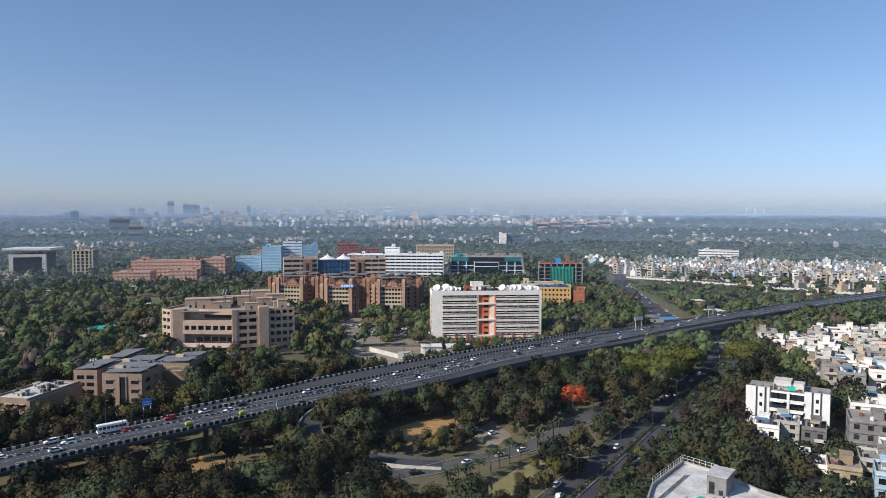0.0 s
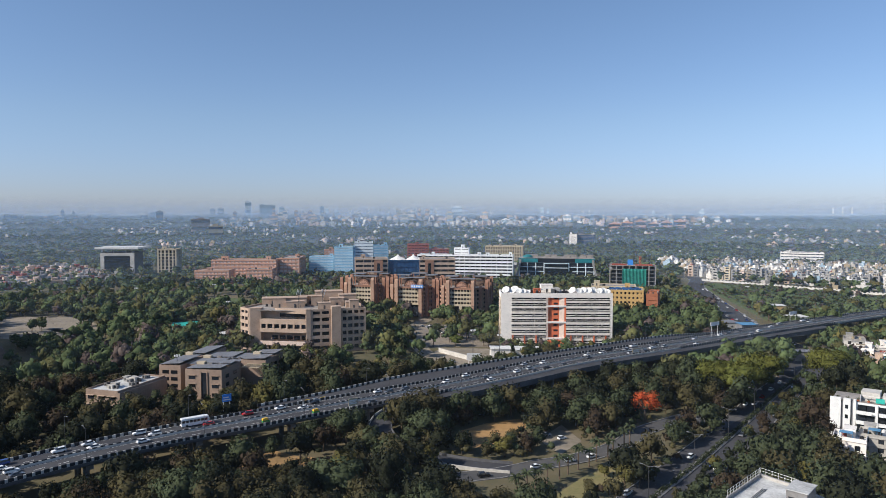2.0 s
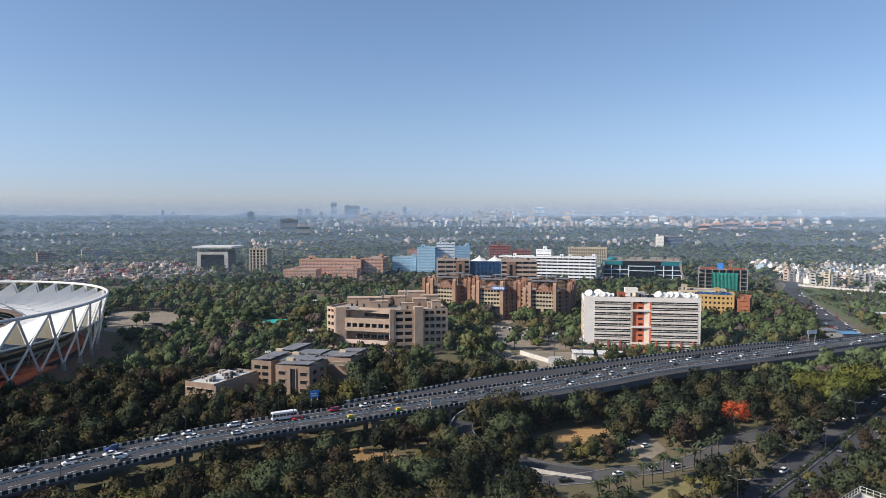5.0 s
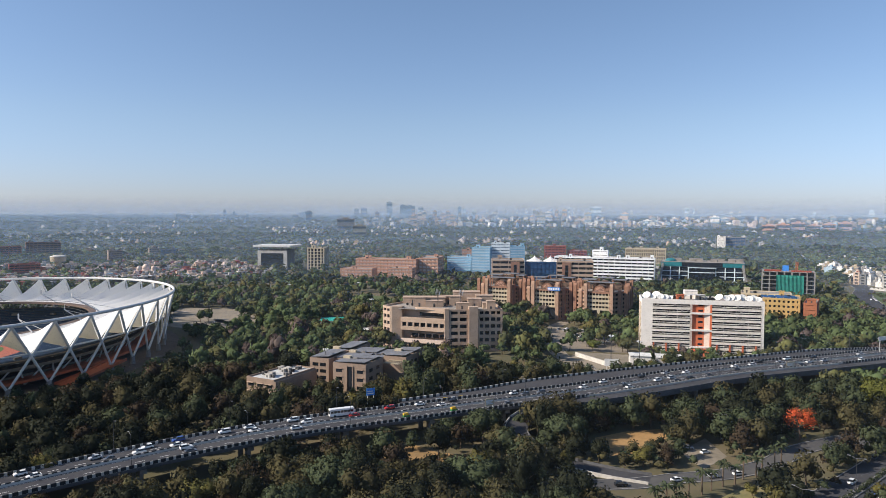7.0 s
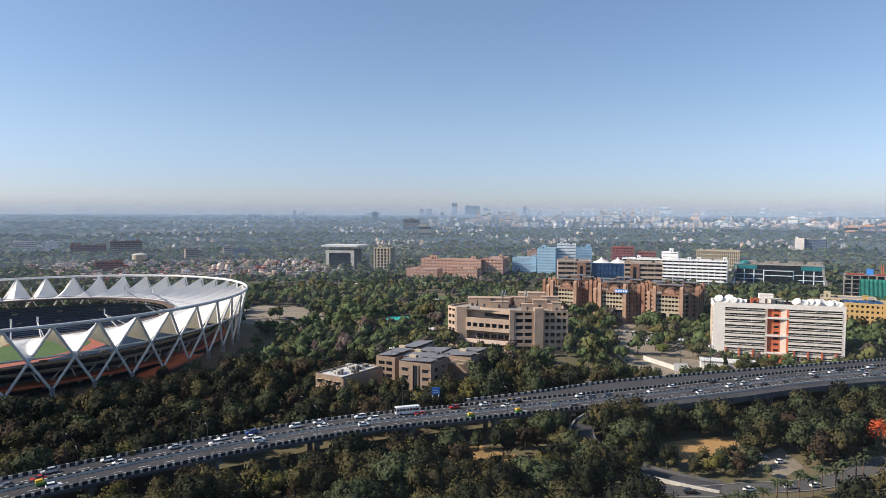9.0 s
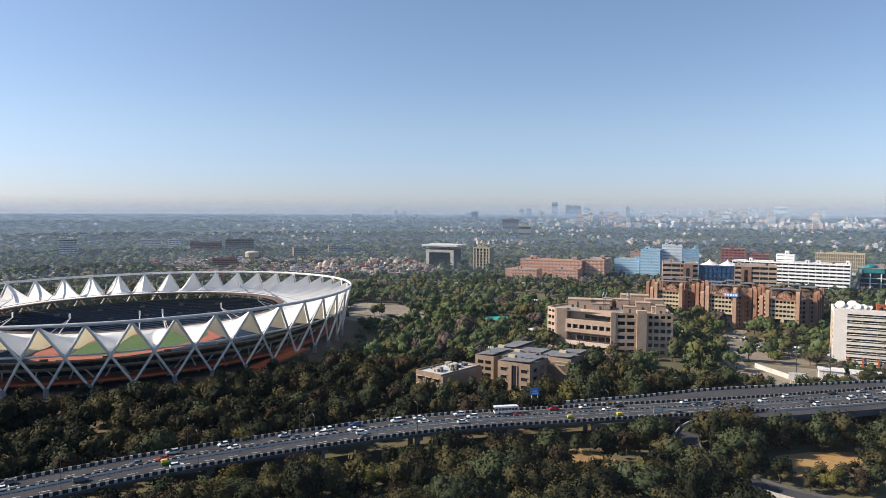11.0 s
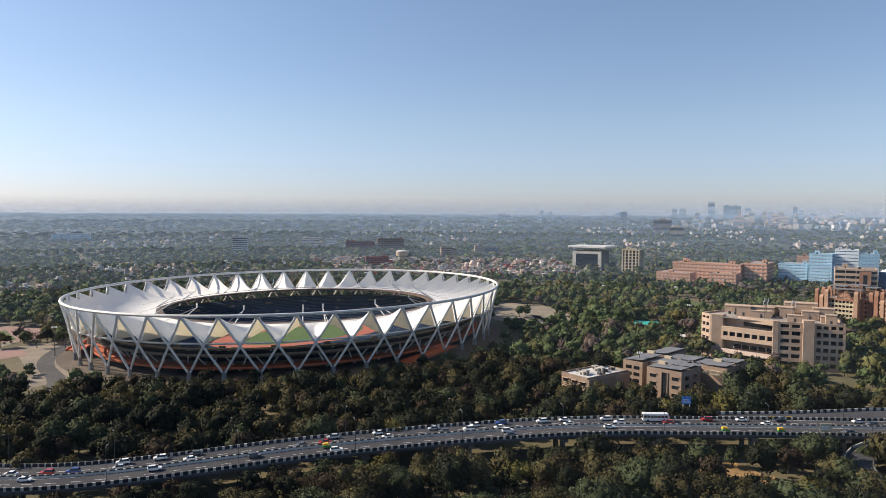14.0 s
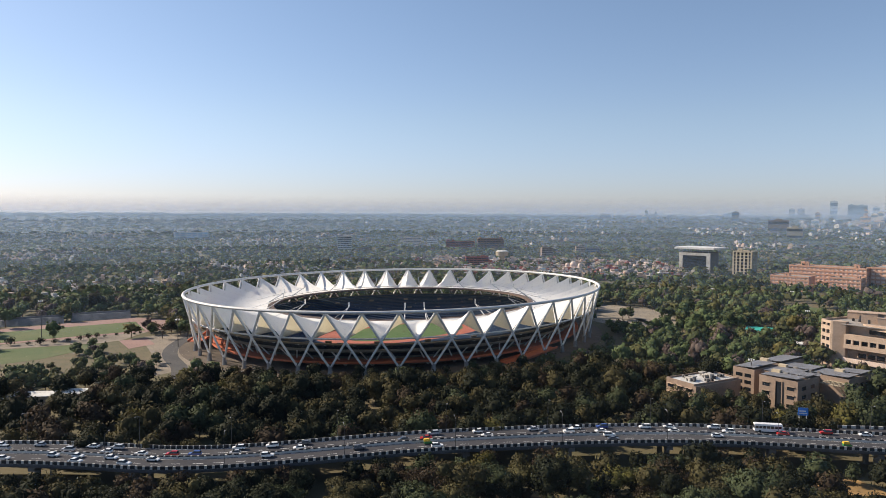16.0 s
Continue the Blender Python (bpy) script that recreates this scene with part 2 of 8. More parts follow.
def prism(pts, z0, z1, bm=None):
    bm = bm or bmesh.new()
    lo = [bm.verts.new((x, y, z0)) for x, y in pts]
    hi = [bm.verts.new((x, y, z1)) for x, y in pts]
    bm.faces.new(lo[::-1])
    bm.faces.new(hi)
    for i in range(len(pts)):
        j = (i + 1) % len(pts)
        bm.faces.new((lo[i], lo[j], hi[j], hi[i]))
    return bm


def tube(bm, a, b, r0, r1=None, seg=8):
    """A round bar from a to b."""
    a, b = Vector(a), Vector(b)
    r1 = r0 if r1 is None else r1
    q = (b - a).to_track_quat("Z", "Y")
    ends = []
    for p, r in ((a, r0), (b, r1)):
        ends.append([bm.verts.new(p + q @ Vector((r * math.cos(k * math.tau / seg), r * math.sin(k * math.tau / seg), 0))) for k in range(seg)])
    for k in range(seg):
        j = (k + 1) % seg
        bm.faces.new((ends[0][k], ends[0][j], ends[1][j], ends[1][k]))
    bm.faces.new(ends[0][::-1])
    bm.faces.new(ends[1])
    return bm


def bar(a, b, r0, r1=None, seg=8):
    return tube(bmesh.new(), a, b, r0, r1, seg)


def dome(bm, cx, cy, z, r, h, seg=14, rings=5):
    rows = []
    for i in range(rings):
        f = i / rings * math.pi / 2
        rows.append([bm.verts.new((cx + r * math.cos(f) * math.cos(k * math.tau / seg), cy + r * math.cos(f) * math.sin(k * math.tau / seg), z + h * math.sin(f))) for k in range(seg)])
    top = bm.verts.new((cx, cy, z + h))
    for i in range(rings - 1):
        for k in range(seg):
            j = (k + 1) % seg
            bm.faces.new((rows[i][k], rows[i][j], rows[i + 1][j], rows[i + 1][k]))
    for k in range(seg):
        bm.faces.new((rows[-1][k], rows[-1][(k + 1) % seg], top))
    bm.faces.new(rows[0][::-1])
    return bm


def smooth_line(pts, step=6.0):
    """Points every few metres along a Catmull-Rom curve through pts."""
    p = [Vector(q) for q in pts]
    p = [2 * p[0] - p[1]] + p + [2 * p[-1] - p[-2]]
    out = []
    for i in range(1, len(p) - 2):
        n = max(2, int((p[i + 1] - p[i]).length / step))
        for k in range(n):
            t = k / n
            out.append(0.5 * (2 * p[i] + (p[i + 1] - p[i - 1]) * t + (2 * p[i - 1] - 5 * p[i] + 4 * p[i + 1] - p[i + 2]) * t * t
                              + (3 * p[i] - p[i - 1] - 3 * p[i + 1] + p[i + 2]) * t ** 3))
    out.append(p[-2])
    return out


def normals(line):
    """Unit vectors to the left of a line's way."""
    out = []
    for i in range(len(line)):
        d = (line[min(i + 1, len(line) - 1)] - line[max(i - 1, 0)])
        d = Vector((d.x, d.y)).normalized()
        out.append(Vector((-d.y, d.x)))
    return out


def sweep(line, section, z=None, closed=True, bm=None):
    """A cross-section of (offset to the left, height) drawn along a line; z: height of each point."""
    bm = bm or bmesh.new()
    nn = normals(line)
    rows = []
    for i, p in enumerate(line):
        zz = z[i] if z else 0.0
        rows.append([bm.verts.new((p.x + nn[i].x * o, p.y + nn[i].y * o, zz + h)) for o, h in section])
    m = len(section)
    for i in range(len(rows) - 1):
        for k in range(m if closed else m - 1):
            j = (k + 1) % m
            bm.faces.new((rows[i][k], rows[i][j], rows[i + 1][j], rows[i + 1][k]))
    if closed:
        bm.faces.new(rows[0])
        bm.faces.new(rows[-1][::-1])
    return bm


KEEP_OUT = []     # tests of (x, y): places where no tree stands


def clear_box(cx, cy, w, d, rz=0.0, margin=3.0):
    c, s = math.cos(-rz), math.sin(-rz)
    KEEP_OUT.append(lambda x, y: abs((x - cx) * c - (y - cy) * s) < w / 2 + margin and abs((x - cx) * s + (y - cy) * c) < d / 2 + margin)


def clear_line(pts, lo, hi):
    """Keeps a strip clear, from lo to hi metres to the left of a line."""
    line = [Vector(p[:2]) for p in pts]

    def test(x, y):
        p = Vector((x, y))
        for a, b in zip(line, line[1:]):
            d = b - a
            if d.length < 0.01:
                continue
            t = (p - a).dot(d) / d.length_squared
            if -0.05 <= t <= 1.05:
                o = (d.x * (p.y - a.y) - d.y * (p.x - a.x)) / d.length
                if lo < o < hi:
                    return True
        return False
    KEEP_OUT.append(test)


def free(x, y):
    return not any(f(x, y) for f in KEEP_OUT)


def relief(x, y):
    """Height of the ground: flat town, rising slowly to a wooded ridge on the skyline."""
    r = math.hypot(x, y)
    return 0.0 if r < 1200 else 55.0 * ((r - 1200) / 3600) ** 2


# ---- ground ----
def ground():
    bm = bmesh.new()
    rings = [0, 60, 120, 200, 300, 450, 650, 900, 1200, 1600, 2000, 2500, 3000, 3500, 4000, 4400, 4800]
    seg = 96
    rows = []
    for r in rings[1:]:
        rows.append([bm.verts.new((r * math.cos(k * math.tau / seg), r * math.sin(k * math.tau / seg), relief(r, 0))) for k in range(seg)])
    c = bm.verts.new((0, 0, 0))
    for k in range(seg):
        bm.faces.new((c, rows[0][k], rows[0][(k + 1) % seg]))
    for a, b in zip(rows, rows[1:]):
        for k in range(seg):
            j = (k + 1) % seg
            bm.faces.new((a[k], b[k], b[j], a[j]))
    m = mat("ground_soil", (0.075, 0.075, 0.036), 0.95, color2=(0.15, 0.115, 0.065), scale=0.012, fine=14)
    floor_far = mat("woodland_floor", (0.040, 0.046, 0.023), 0.95, color2=(0.062, 0.06, 0.032), scale=0.01, fine=14)
    for f in bm.faces:
        f.material_index = int(f.calc_center_median().xy.length > 1500)
    ob = structure("ground", bm, m, "dry grass and bare brown soil between the trees", "ground", smooth=True)
    ob.data.materials.append(floor_far)
    return ob


ground()


def haze(r, strength, top, lean, fade=0.3, arc=(-130, 70)):
    """A see-through tinted sheet added to imitate city haze, leaning out or in by its own height; it thins out upwards.
    """
    bm = bmesh.new()
    n = 90
    foot = relief(r, 0) - 1
    rows = []
    for i in range(n + 1):
        a = radians(arc[0] + (arc[1] - arc[0]) * i / n)
        row = []
        for f in (0.0, 0.3, 0.5, 0.75, 1.0):
            q = min(4790.0, r + (f if lean > 0 else 1 - f) * (top - foot))
            row.append(bm.verts.new((q * math.sin(a), q * math.cos(a), foot + f * (top - foot))))
        rows.append(row)
    for a, b in zip(rows, rows[1:]):
        for k in range(4):
            bm.faces.new((a[k], b[k], b[k + 1], a[k + 1]))
    m = bpy.data.materials.new("haze")
    m.use_nodes = True
    t = m.node_tree
    n_, l = t.nodes, t.links
    n_.remove(n_["Principled BSDF"])
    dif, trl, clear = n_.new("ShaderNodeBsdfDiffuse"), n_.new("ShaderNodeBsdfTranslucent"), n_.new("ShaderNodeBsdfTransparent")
    # the blue of distant haze is put into the sheet's own colour
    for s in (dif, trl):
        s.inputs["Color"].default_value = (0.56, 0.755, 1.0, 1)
    both, veil = n_.new("ShaderNodeMixShader"), n_.new("ShaderNodeMixShader")
    l.new(dif.outputs[0], both.inputs[1])
    l.new(trl.outputs[0], both.inputs[2])
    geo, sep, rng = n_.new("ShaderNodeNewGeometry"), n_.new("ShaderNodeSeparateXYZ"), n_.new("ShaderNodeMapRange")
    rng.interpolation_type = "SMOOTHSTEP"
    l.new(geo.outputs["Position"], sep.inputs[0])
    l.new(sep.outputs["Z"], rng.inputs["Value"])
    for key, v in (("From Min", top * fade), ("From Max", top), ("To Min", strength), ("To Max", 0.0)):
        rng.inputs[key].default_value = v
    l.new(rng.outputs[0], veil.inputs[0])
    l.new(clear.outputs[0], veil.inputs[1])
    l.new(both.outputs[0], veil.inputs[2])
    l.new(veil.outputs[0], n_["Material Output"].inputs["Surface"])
    return structure("haze", bm, m, "see-through pale blue sheet standing in for city haze", "haze", smooth=True)


# haze sheets added one behind another, each tinting what lies beyond
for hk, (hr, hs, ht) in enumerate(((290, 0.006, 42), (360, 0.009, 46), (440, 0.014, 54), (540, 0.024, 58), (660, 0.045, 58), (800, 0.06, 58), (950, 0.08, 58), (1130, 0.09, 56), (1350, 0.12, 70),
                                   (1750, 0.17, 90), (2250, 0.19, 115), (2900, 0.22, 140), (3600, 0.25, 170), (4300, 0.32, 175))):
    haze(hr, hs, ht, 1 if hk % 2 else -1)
# nearest sheet, added to lift the dark tones of the foreground
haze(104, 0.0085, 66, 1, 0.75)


# ---- the elevated road ----
EDGE = smooth_line([(-330, -150), (-275, -62), (-222, 11), (-184, 52), (-153, 116), (-115, 175), (-75, 214), (-20, 263), (38, 319), (94, 362), (164, 419), (296, 515), (480, 632), (760, 790)], 6)
DECK, WIDE = 8.0, 17.0
clear_line(EDGE[::3], -1.8, WIDE + 2)


LOOP_BLOCKS = []


def flyover():
    road = thing("flyover", "long grey concrete flyover with a dark asphalt deck", "flyover", kind="structure")
    part("deck", sweep(EDGE, [(0, DECK - 0.5), (0.2, DECK - 1.1), (4, DECK - 1.9), (13, DECK - 1.9), (WIDE - 0.2, DECK - 1.1), (WIDE, DECK - 0.5), (WIDE, DECK - 0.06), (0, DECK - 0.06)]), M["sooty_concrete"], road)
    part("roadway", sweep(EDGE, [(0.5, DECK - 0.05), (WIDE - 0.5, DECK - 0.05), (WIDE - 0.5, DECK), (0.5, DECK)]), M["asphalt"], road)
    part("parapet", sweep(EDGE, [(0, DECK - 0.5), (0.4, DECK - 0.05), (0.35, DECK + 0.9), (0.05, DECK + 0.9)]), M["off_white"], road)
    part("parapet", sweep(EDGE, [(WIDE - 0.4, DECK - 0.05), (WIDE, DECK - 0.5), (WIDE - 0.05, DECK + 0.9), (WIDE - 0.35, DECK + 0.9)]), M["off_white"], road, "white-painted parapet with black blocks")
    part("median", sweep(EDGE, [(WIDE / 2 - 0.35, DECK + 0.004), (WIDE / 2 + 0.35, DECK + 0.004), (WIDE / 2 + 0.2, DECK + 0.85), (WIDE / 2 - 0.2, DECK + 0.85)]), M["off_white"], road, "white-painted median kerb with black blocks")
    # slip lane that leaves on the far side
    slip = smooth_line([(-86, 229), (-66, 250), (-45, 275), (-20, 298), (20, 332), (76, 378), (112, 408), (138, 438), (156, 478)], 5)
    fall = [max(0.0, min(1.0, (p.y - 372) / 100.0)) for p in slip]
    drop = [-(DECK - 0.3) * f * f * (3 - 2 * f) for f in fall]
    part("slip_deck", sweep(slip, [(-9, DECK - 0.08), (-8, DECK - 1.2), (3.4, DECK - 1.2), (4.2, DECK - 0.5), (4.2, DECK - 0.01), (-9, DECK - 0.02)], drop), M["asphalt"], road)
    part("slip_parapet", sweep(slip, [(3.8, DECK - 0.05), (4.2, DECK - 0.05), (4.2, DECK + 0.9), (3.8, DECK + 0.9)], drop), M["off_white"], road)
    clear_line(slip[::3], -9, 8)
    for i in range(24, len(slip) - 6, 5):
        n = normals(slip)[i]
        part("slip_pier", bar((slip[i].x, slip[i].y, -0.3), (slip[i].x, slip[i].y, DECK + drop[i] - 1.2), 0.8, 0.8, 10), M["concrete"], road)
    # lane on the near side that leaves in a loop down to the service road
    loop = smooth_line([(190, 432.5, 8), (150, 402, 8), (94, 356.5, 8), (38, 313.5, 8), (4, 280, 8), (-18, 259.5, 7.9), (-30, 250.5, 7.4), (-39, 242, 6.6), (-44, 232, 5.4), (-43.5, 222, 4.0), (-37.5, 212.5, 2.6), (-26, 206.5, 1.2), (-12, 203.5, 0.35), (0, 202, 0.15)], 4)
    fall2 = [p.z - DECK for p in loop]
    flat = [Vector((p.x, p.y)) for p in loop]
    part("slip_deck", sweep(flat, [(-3.2, DECK - 0.9), (3.2, DECK - 0.9), (3.6, DECK - 0.3), (3.6, DECK - 0.03), (-3.6, DECK - 0.03), (-3.6, DECK - 0.3)], fall2), M["asphalt"], road)
    part("slip_fascia", sweep(flat, [(3.62, DECK - 1.5), (3.85, DECK - 1.5), (3.85, DECK + 0.75), (3.62, DECK + 0.75)], fall2), M["sooty_concrete"], road)
    part("slip_parapet", sweep(flat[32:], [(-3.9, DECK - 0.9), (-3.62, DECK - 0.9), (-3.62, DECK + 0.75), (-3.9, DECK + 0.75)], fall2[32:]), M["off_white"], road)
    clear_line(loop[::2], -5.5, 5.5)
    for i in range(4, len(flat) - 22, 7):
        part("slip_pier", bar((flat[i].x, flat[i].y, -0.3), (flat[i].x, flat[i].y, DECK + fall2[i] - 0.9), 0.7, 0.7, 10), M["concrete"], road)
    LOOP_BLOCKS.extend((p, q, a, b) for p, q, a, b in zip(flat, flat[1:], fall2, fall2[1:]))
    # black blocks on the painted parapets
    nn = normals(EDGE)
    block = mesh_of("painted_block", boxes((-0.66, 0.66, -0.24, 0.24, 0, 0.93)), M["paint_black"])
    rest = bmesh.new()
    made = 0
    dist = 0.0
    for i in range(len(EDGE) - 1):
        a, b = EDGE[i], EDGE[i + 1]
        L = (b - a).length
        ang = math.atan2((b - a).y, (b - a).x)
        while dist < L:
            p = a.lerp(b, dist / L)
            n = nn[i].lerp(nn[i + 1], dist / L)
            for o in (WIDE - 0.2, WIDE / 2) + ((0.2,) if p.x < 200 else ()):
                q = Vector((p.x + n.x * o, p.y + n.y * o))
                if -195 < q.x < 40 and o != 0.2 and made < 190:
                    link_mesh("painted_block", block, road, (q.x, q.y, DECK), ang)
                    made += 1
                else:
                    m = Matrix.Translation((q.x, q.y, DECK)) @ Matrix.Rotation(ang, 4, "Z")
                    vs = [rest.verts.new(m @ Vector(c)) for c in [(x, y, z) for z in (0, 0.93) for x, y in ((-0.66, -0.24), (0.66, -0.24), (0.66, 0.24), (-0.66, 0.24))]]
                    for f in ((0, 3, 2, 1), (4, 5, 6, 7), (0, 1, 5, 4), (1, 2, 6, 5), (2, 3, 7, 6), (3, 0, 4, 7)):
                        rest.faces.new([vs[k] for k in f])
            dist += 2.1
        dist -= L
    sl, sn = slip, normals(slip)
    for i in range(len(sl) - 1):
        for k in range(2):
            q = sl[i].lerp(sl[i + 1], k / 2) + sn[i] * 4.0
            z = DECK + drop[i] + (drop[i + 1] - drop[i]) * k / 2
            d = sl[i + 1] - sl[i]
            link_mesh("painted_block", block, road, (q.x, q.y, z), math.atan2(d.y, d.x))
    for p, q, a, b in LOOP_BLOCKS:
        d = q - p
        if p.x < -20 and p.y > 205:
            n = Vector((-d.y, d.x)).normalized()
            for side in (3.74, -3.76):
                c = p + n * side
                link_mesh("painted_block", block, road, (c.x, c.y, DECK + a - 0.16), math.atan2(d.y, d.x))
    tagged(part("painted_blocks", rest, M["paint_black"], road), kind="stuff")
    # lane dashes
    dash = bmesh.new()
    for i in range(0, len(EDGE) - 1):
        for o in (4.4, 12.6):
            n = nn[i]
            t = Vector((n.y, -n.x))
            c = EDGE[i] + n * o
            vs = [dash.verts.new((*(c + t * a + n * b), DECK + 0.006)) for a, b in ((-1.4, -0.08), (1.4, -0.08), (1.4, 0.08), (-1.4, 0.08))]
            dash.faces.new(vs)
    tagged(part("lane_marks", dash, M["paint_white"], road), kind="stuff")
    for o in (0.9, WIDE / 2 - 0.8, WIDE / 2 + 0.8, WIDE - 0.9):
        part("edge_line", sweep(EDGE, [(o - 0.07, DECK + 0.005), (o + 0.07, DECK + 0.005)], closed=False), M["paint_white"], road)
    # piers with hammer heads
    for i in range(3, len(EDGE) - 2, 5):
        n = nn[i]
        c = EDGE[i] + n * WIDE / 2
        ang = math.atan2(n.y, n.x)
        part("pier_cap", prism([(-6.5, -1.0), (6.5, -1.0), (6.5, 1.0), (-6.5, 1.0)], DECK - 3.0, DECK - 1.85), M["concrete"], road, loc=(c.x, c.y, 0), rz=ang)
        for q in (-3.6, 3.6):
            part("pier", bar((q, 0, -0.3), (q, 0, DECK - 3.0), 0.85, 0.85, 10), M["concrete"], road, loc=(c.x, c.y, 0), rz=ang)
    return road


ROAD = flyover()


# ---- stadium ----
SC = Vector((-359.3, 249.8))
RX, RY, NODES, PHASE = 114.0, 137.0, 46, radians(-57.8)


def oval(theta, k, z, kx=None):
    """A point of the stadium's plan: k is the share of the outer ring's radius."""
    kx = k if kx is None else kx
    return Vector((SC.x - RX * kx * math.sin(theta), SC.y - RY * k * math.cos(theta), z))


def loft(rows, bm=None, wrap=True):
    bm = bm or bmesh.new()
    vs = [[bm.verts.new(p) for p in r] for r in rows]
    n = len(vs[0])
    for a, b in zip(vs, vs[1:]):
        for k in range(n if wrap else n - 1):
            j = (k + 1) % n
            bm.faces.new((a[k], a[j], b[j], b[k]))
    return bm


def stadium():
    s = thing("stadium", "oval white stadium with a tented membrane roof and crossed steel struts", "stadium")
    st = math.tau / NODES
    th = [PHASE + st * i for i in range(NODES)]
    fine = [math.tau * i / 184 for i in range(184)]

    def ring(k, z, r, name):
        pts = [oval(a, k, z) for a in fine]
        rows = []
        for j in range(8):
            f = j * math.tau / 8
            rows.append([oval(a, k + r * math.cos(f) / 125, z + r * math.sin(f)) for a in fine])
        part(name, loft(rows + [rows[0]]), M["steel"], s, smooth=True)
    ring(1.0, 31.0, 0.78, "ring_beam")
    ring(0.965, 17.6, 0.45, "tie_ring")
    for i in range(NODES):
        top = oval(th[i], 1.0, 30.6)
        for d in (-1, 1):
            part("strut", bar(top, oval(th[i] + d * st * 0.97, 0.955, 3.8), 0.62, 0.55, 7), M["steel"], s)
        f = oval(th[i], 0.955, 0)
        part("footing", bar(f, f + Vector((0, 0, 4.2)), 1.3, 1.0, 8), M["concrete"], s)
    KI = (0.675, 0.645)   # inner ring as share of the outer one, across and along
    for i in range(NODES):
        rows = []
        for v in range(13):
            f = v / 12
            row = []
            for u in range(17):
                a = th[i] + st * u / 16
                e = abs(2 * u / 16 - 1)
                ez = 17.4 + 13.1 * e ** 1.15
                ek = 0.962 + 0.03 * e
                sag = -1.2 * math.sin(math.pi * f)
                g = 1 - (1 - f) ** 1.55
                kx, ky = ek + (KI[0] - ek) * f, ek + (KI[1] - ek) * f
                row.append(oval(a, ky, ez + (20.5 - ez) * g + sag, kx))
            rows.append(row)
        part("roof_panel", loft(rows, wrap=False), M["membrane"], s, smooth=True)
    rows = []
    for dx, z in ((0.0, 20.6), (-0.028, 20.6), (-0.028, 19.5), (0.0, 19.0)):
        rows.append([oval(a, KI[1] + dx, z, KI[0] + dx) for a in fine])
    part("inner_ring", loft(rows + [rows[0]]), M["shade_brown"], s, "brown steel catwalk ring")
    for dx, z in ((-0.003, 21.5), (-0.034, 18.4)):
        rows = [[oval(a, KI[1] + dx + 0.0012 * math.cos(f), z + 0.14 * math.sin(f), KI[0] + dx + 0.0012 * math.cos(f)) for a in fine] for f in (0, 1.57, 3.14, 4.71, 6.28)]
        part("ring_rail", loft(rows), M["steel_dark"], s, smooth=True)
    # bowl: outer wall, rim, raked stands, track and turf
    rows = [[oval(a, k, z) for a in fine] for k, z in ((0.79, 0.0), (0.80, 7.0), (0.85, 9.0), (0.872, 12.7), (0.86, 12.9))]
    part("bowl_wall", loft(rows), M["bowl_wall"], s)
    steps = []
    for j in range(18):
        z = 12.4 - 0.65 * j
        for f in (j / 18, (j + 0.95) / 18):
            steps.append((0.857 - 0.40 * f, z, 0.857 - 0.545 * f))
    part("stand", loft([[oval(a, k, z, kx) for a in fine] for k, z, kx in steps]), M["seats"], s)
    part("track", loft([[oval(a, k, 0.6, k * 0.69) for a in fine] for k in (0.48, 0.02)]), M["track"], s)
    part("pitch", loft([[oval(a, k, 0.65, k * 0.66) for a in fine] for k in (0.33, 0.2, 0.01)]), M["turf"], s)
    for i in range(NODES):
        vee = bar(oval(th[i], 0.80, 0), oval(th[i] - 0.5 * st, 0.868, 12.0), 0.4, 0.35, 6)
        part("stand_column", tube(vee, oval(th[i], 0.80, 0), oval(th[i] + 0.46 * st, 0.868, 12.0), 0.4, 0.35, 6), M["steel"], s)
    part("upper_gallery", loft([[oval(a, k, z) for a in fine] for k, z in ((0.80, 9.4), (0.885, 9.4), (0.885, 10.5), (0.88, 10.5), (0.88, 9.8), (0.80, 9.8))]), M["bowl_wall"], s)
    for a0, a1, z0, z1 in ((15, 34, 4.2, 0.2), (36, 50, 0.2, 4.2), (-100, -84, 4.2, 0.2), (58, 72, 4.2, 0.2)):
        rows = []
        for q in range(9):
            a, z = radians(a0 + (a1 - a0) * q / 8), z0 + (z1 - z0) * q / 8
            rows.append([oval(a, 0.91, z), oval(a, 0.985, z), oval(a, 0.985, z + 1.1), oval(a, 0.98, z + 1.1), oval(a, 0.98, z + 0.3), oval(a, 0.915, z + 0.3), oval(a, 0.915, z + 1.1), oval(a, 0.91, z + 1.1)])
        part("ramp", loft(rows), M["ramp_orange"], s, "orange-walled pedestrian ramp")
    # orange-edged walkway and ramps round the foot
    part("walkway", loft([[oval(a, k, z) for a in fine] for k, z in ((0.80, 3.6), (0.895, 3.6), (0.895, 4.6), (0.89, 4.6), (0.89, 3.9), (0.80, 3.9))]), M["ramp_orange"], s)
    part("foot_wall", loft([[oval(a, k, z) for a in fine] for k, z in ((0.79, 0.0), (0.79, 7.0))]), M["dark_concrete"], s)
    # ramps that swing out on the forecourt side
    for a0, a1, k0, k1, z0, z1 in ((44, 62, 0.90, 1.06, 4.2, 0.3), (64, 82, 0.92, 1.10, 4.2, 0.3), (84, 70, 0.92, 1.02, 7.5, 4.2)):
        rows = []
        for q in range(11):
            f = q / 10
            a, z, k = radians(a0 + (a1 - a0) * f), z0 + (z1 - z0) * f, k0 + (k1 - k0) * f
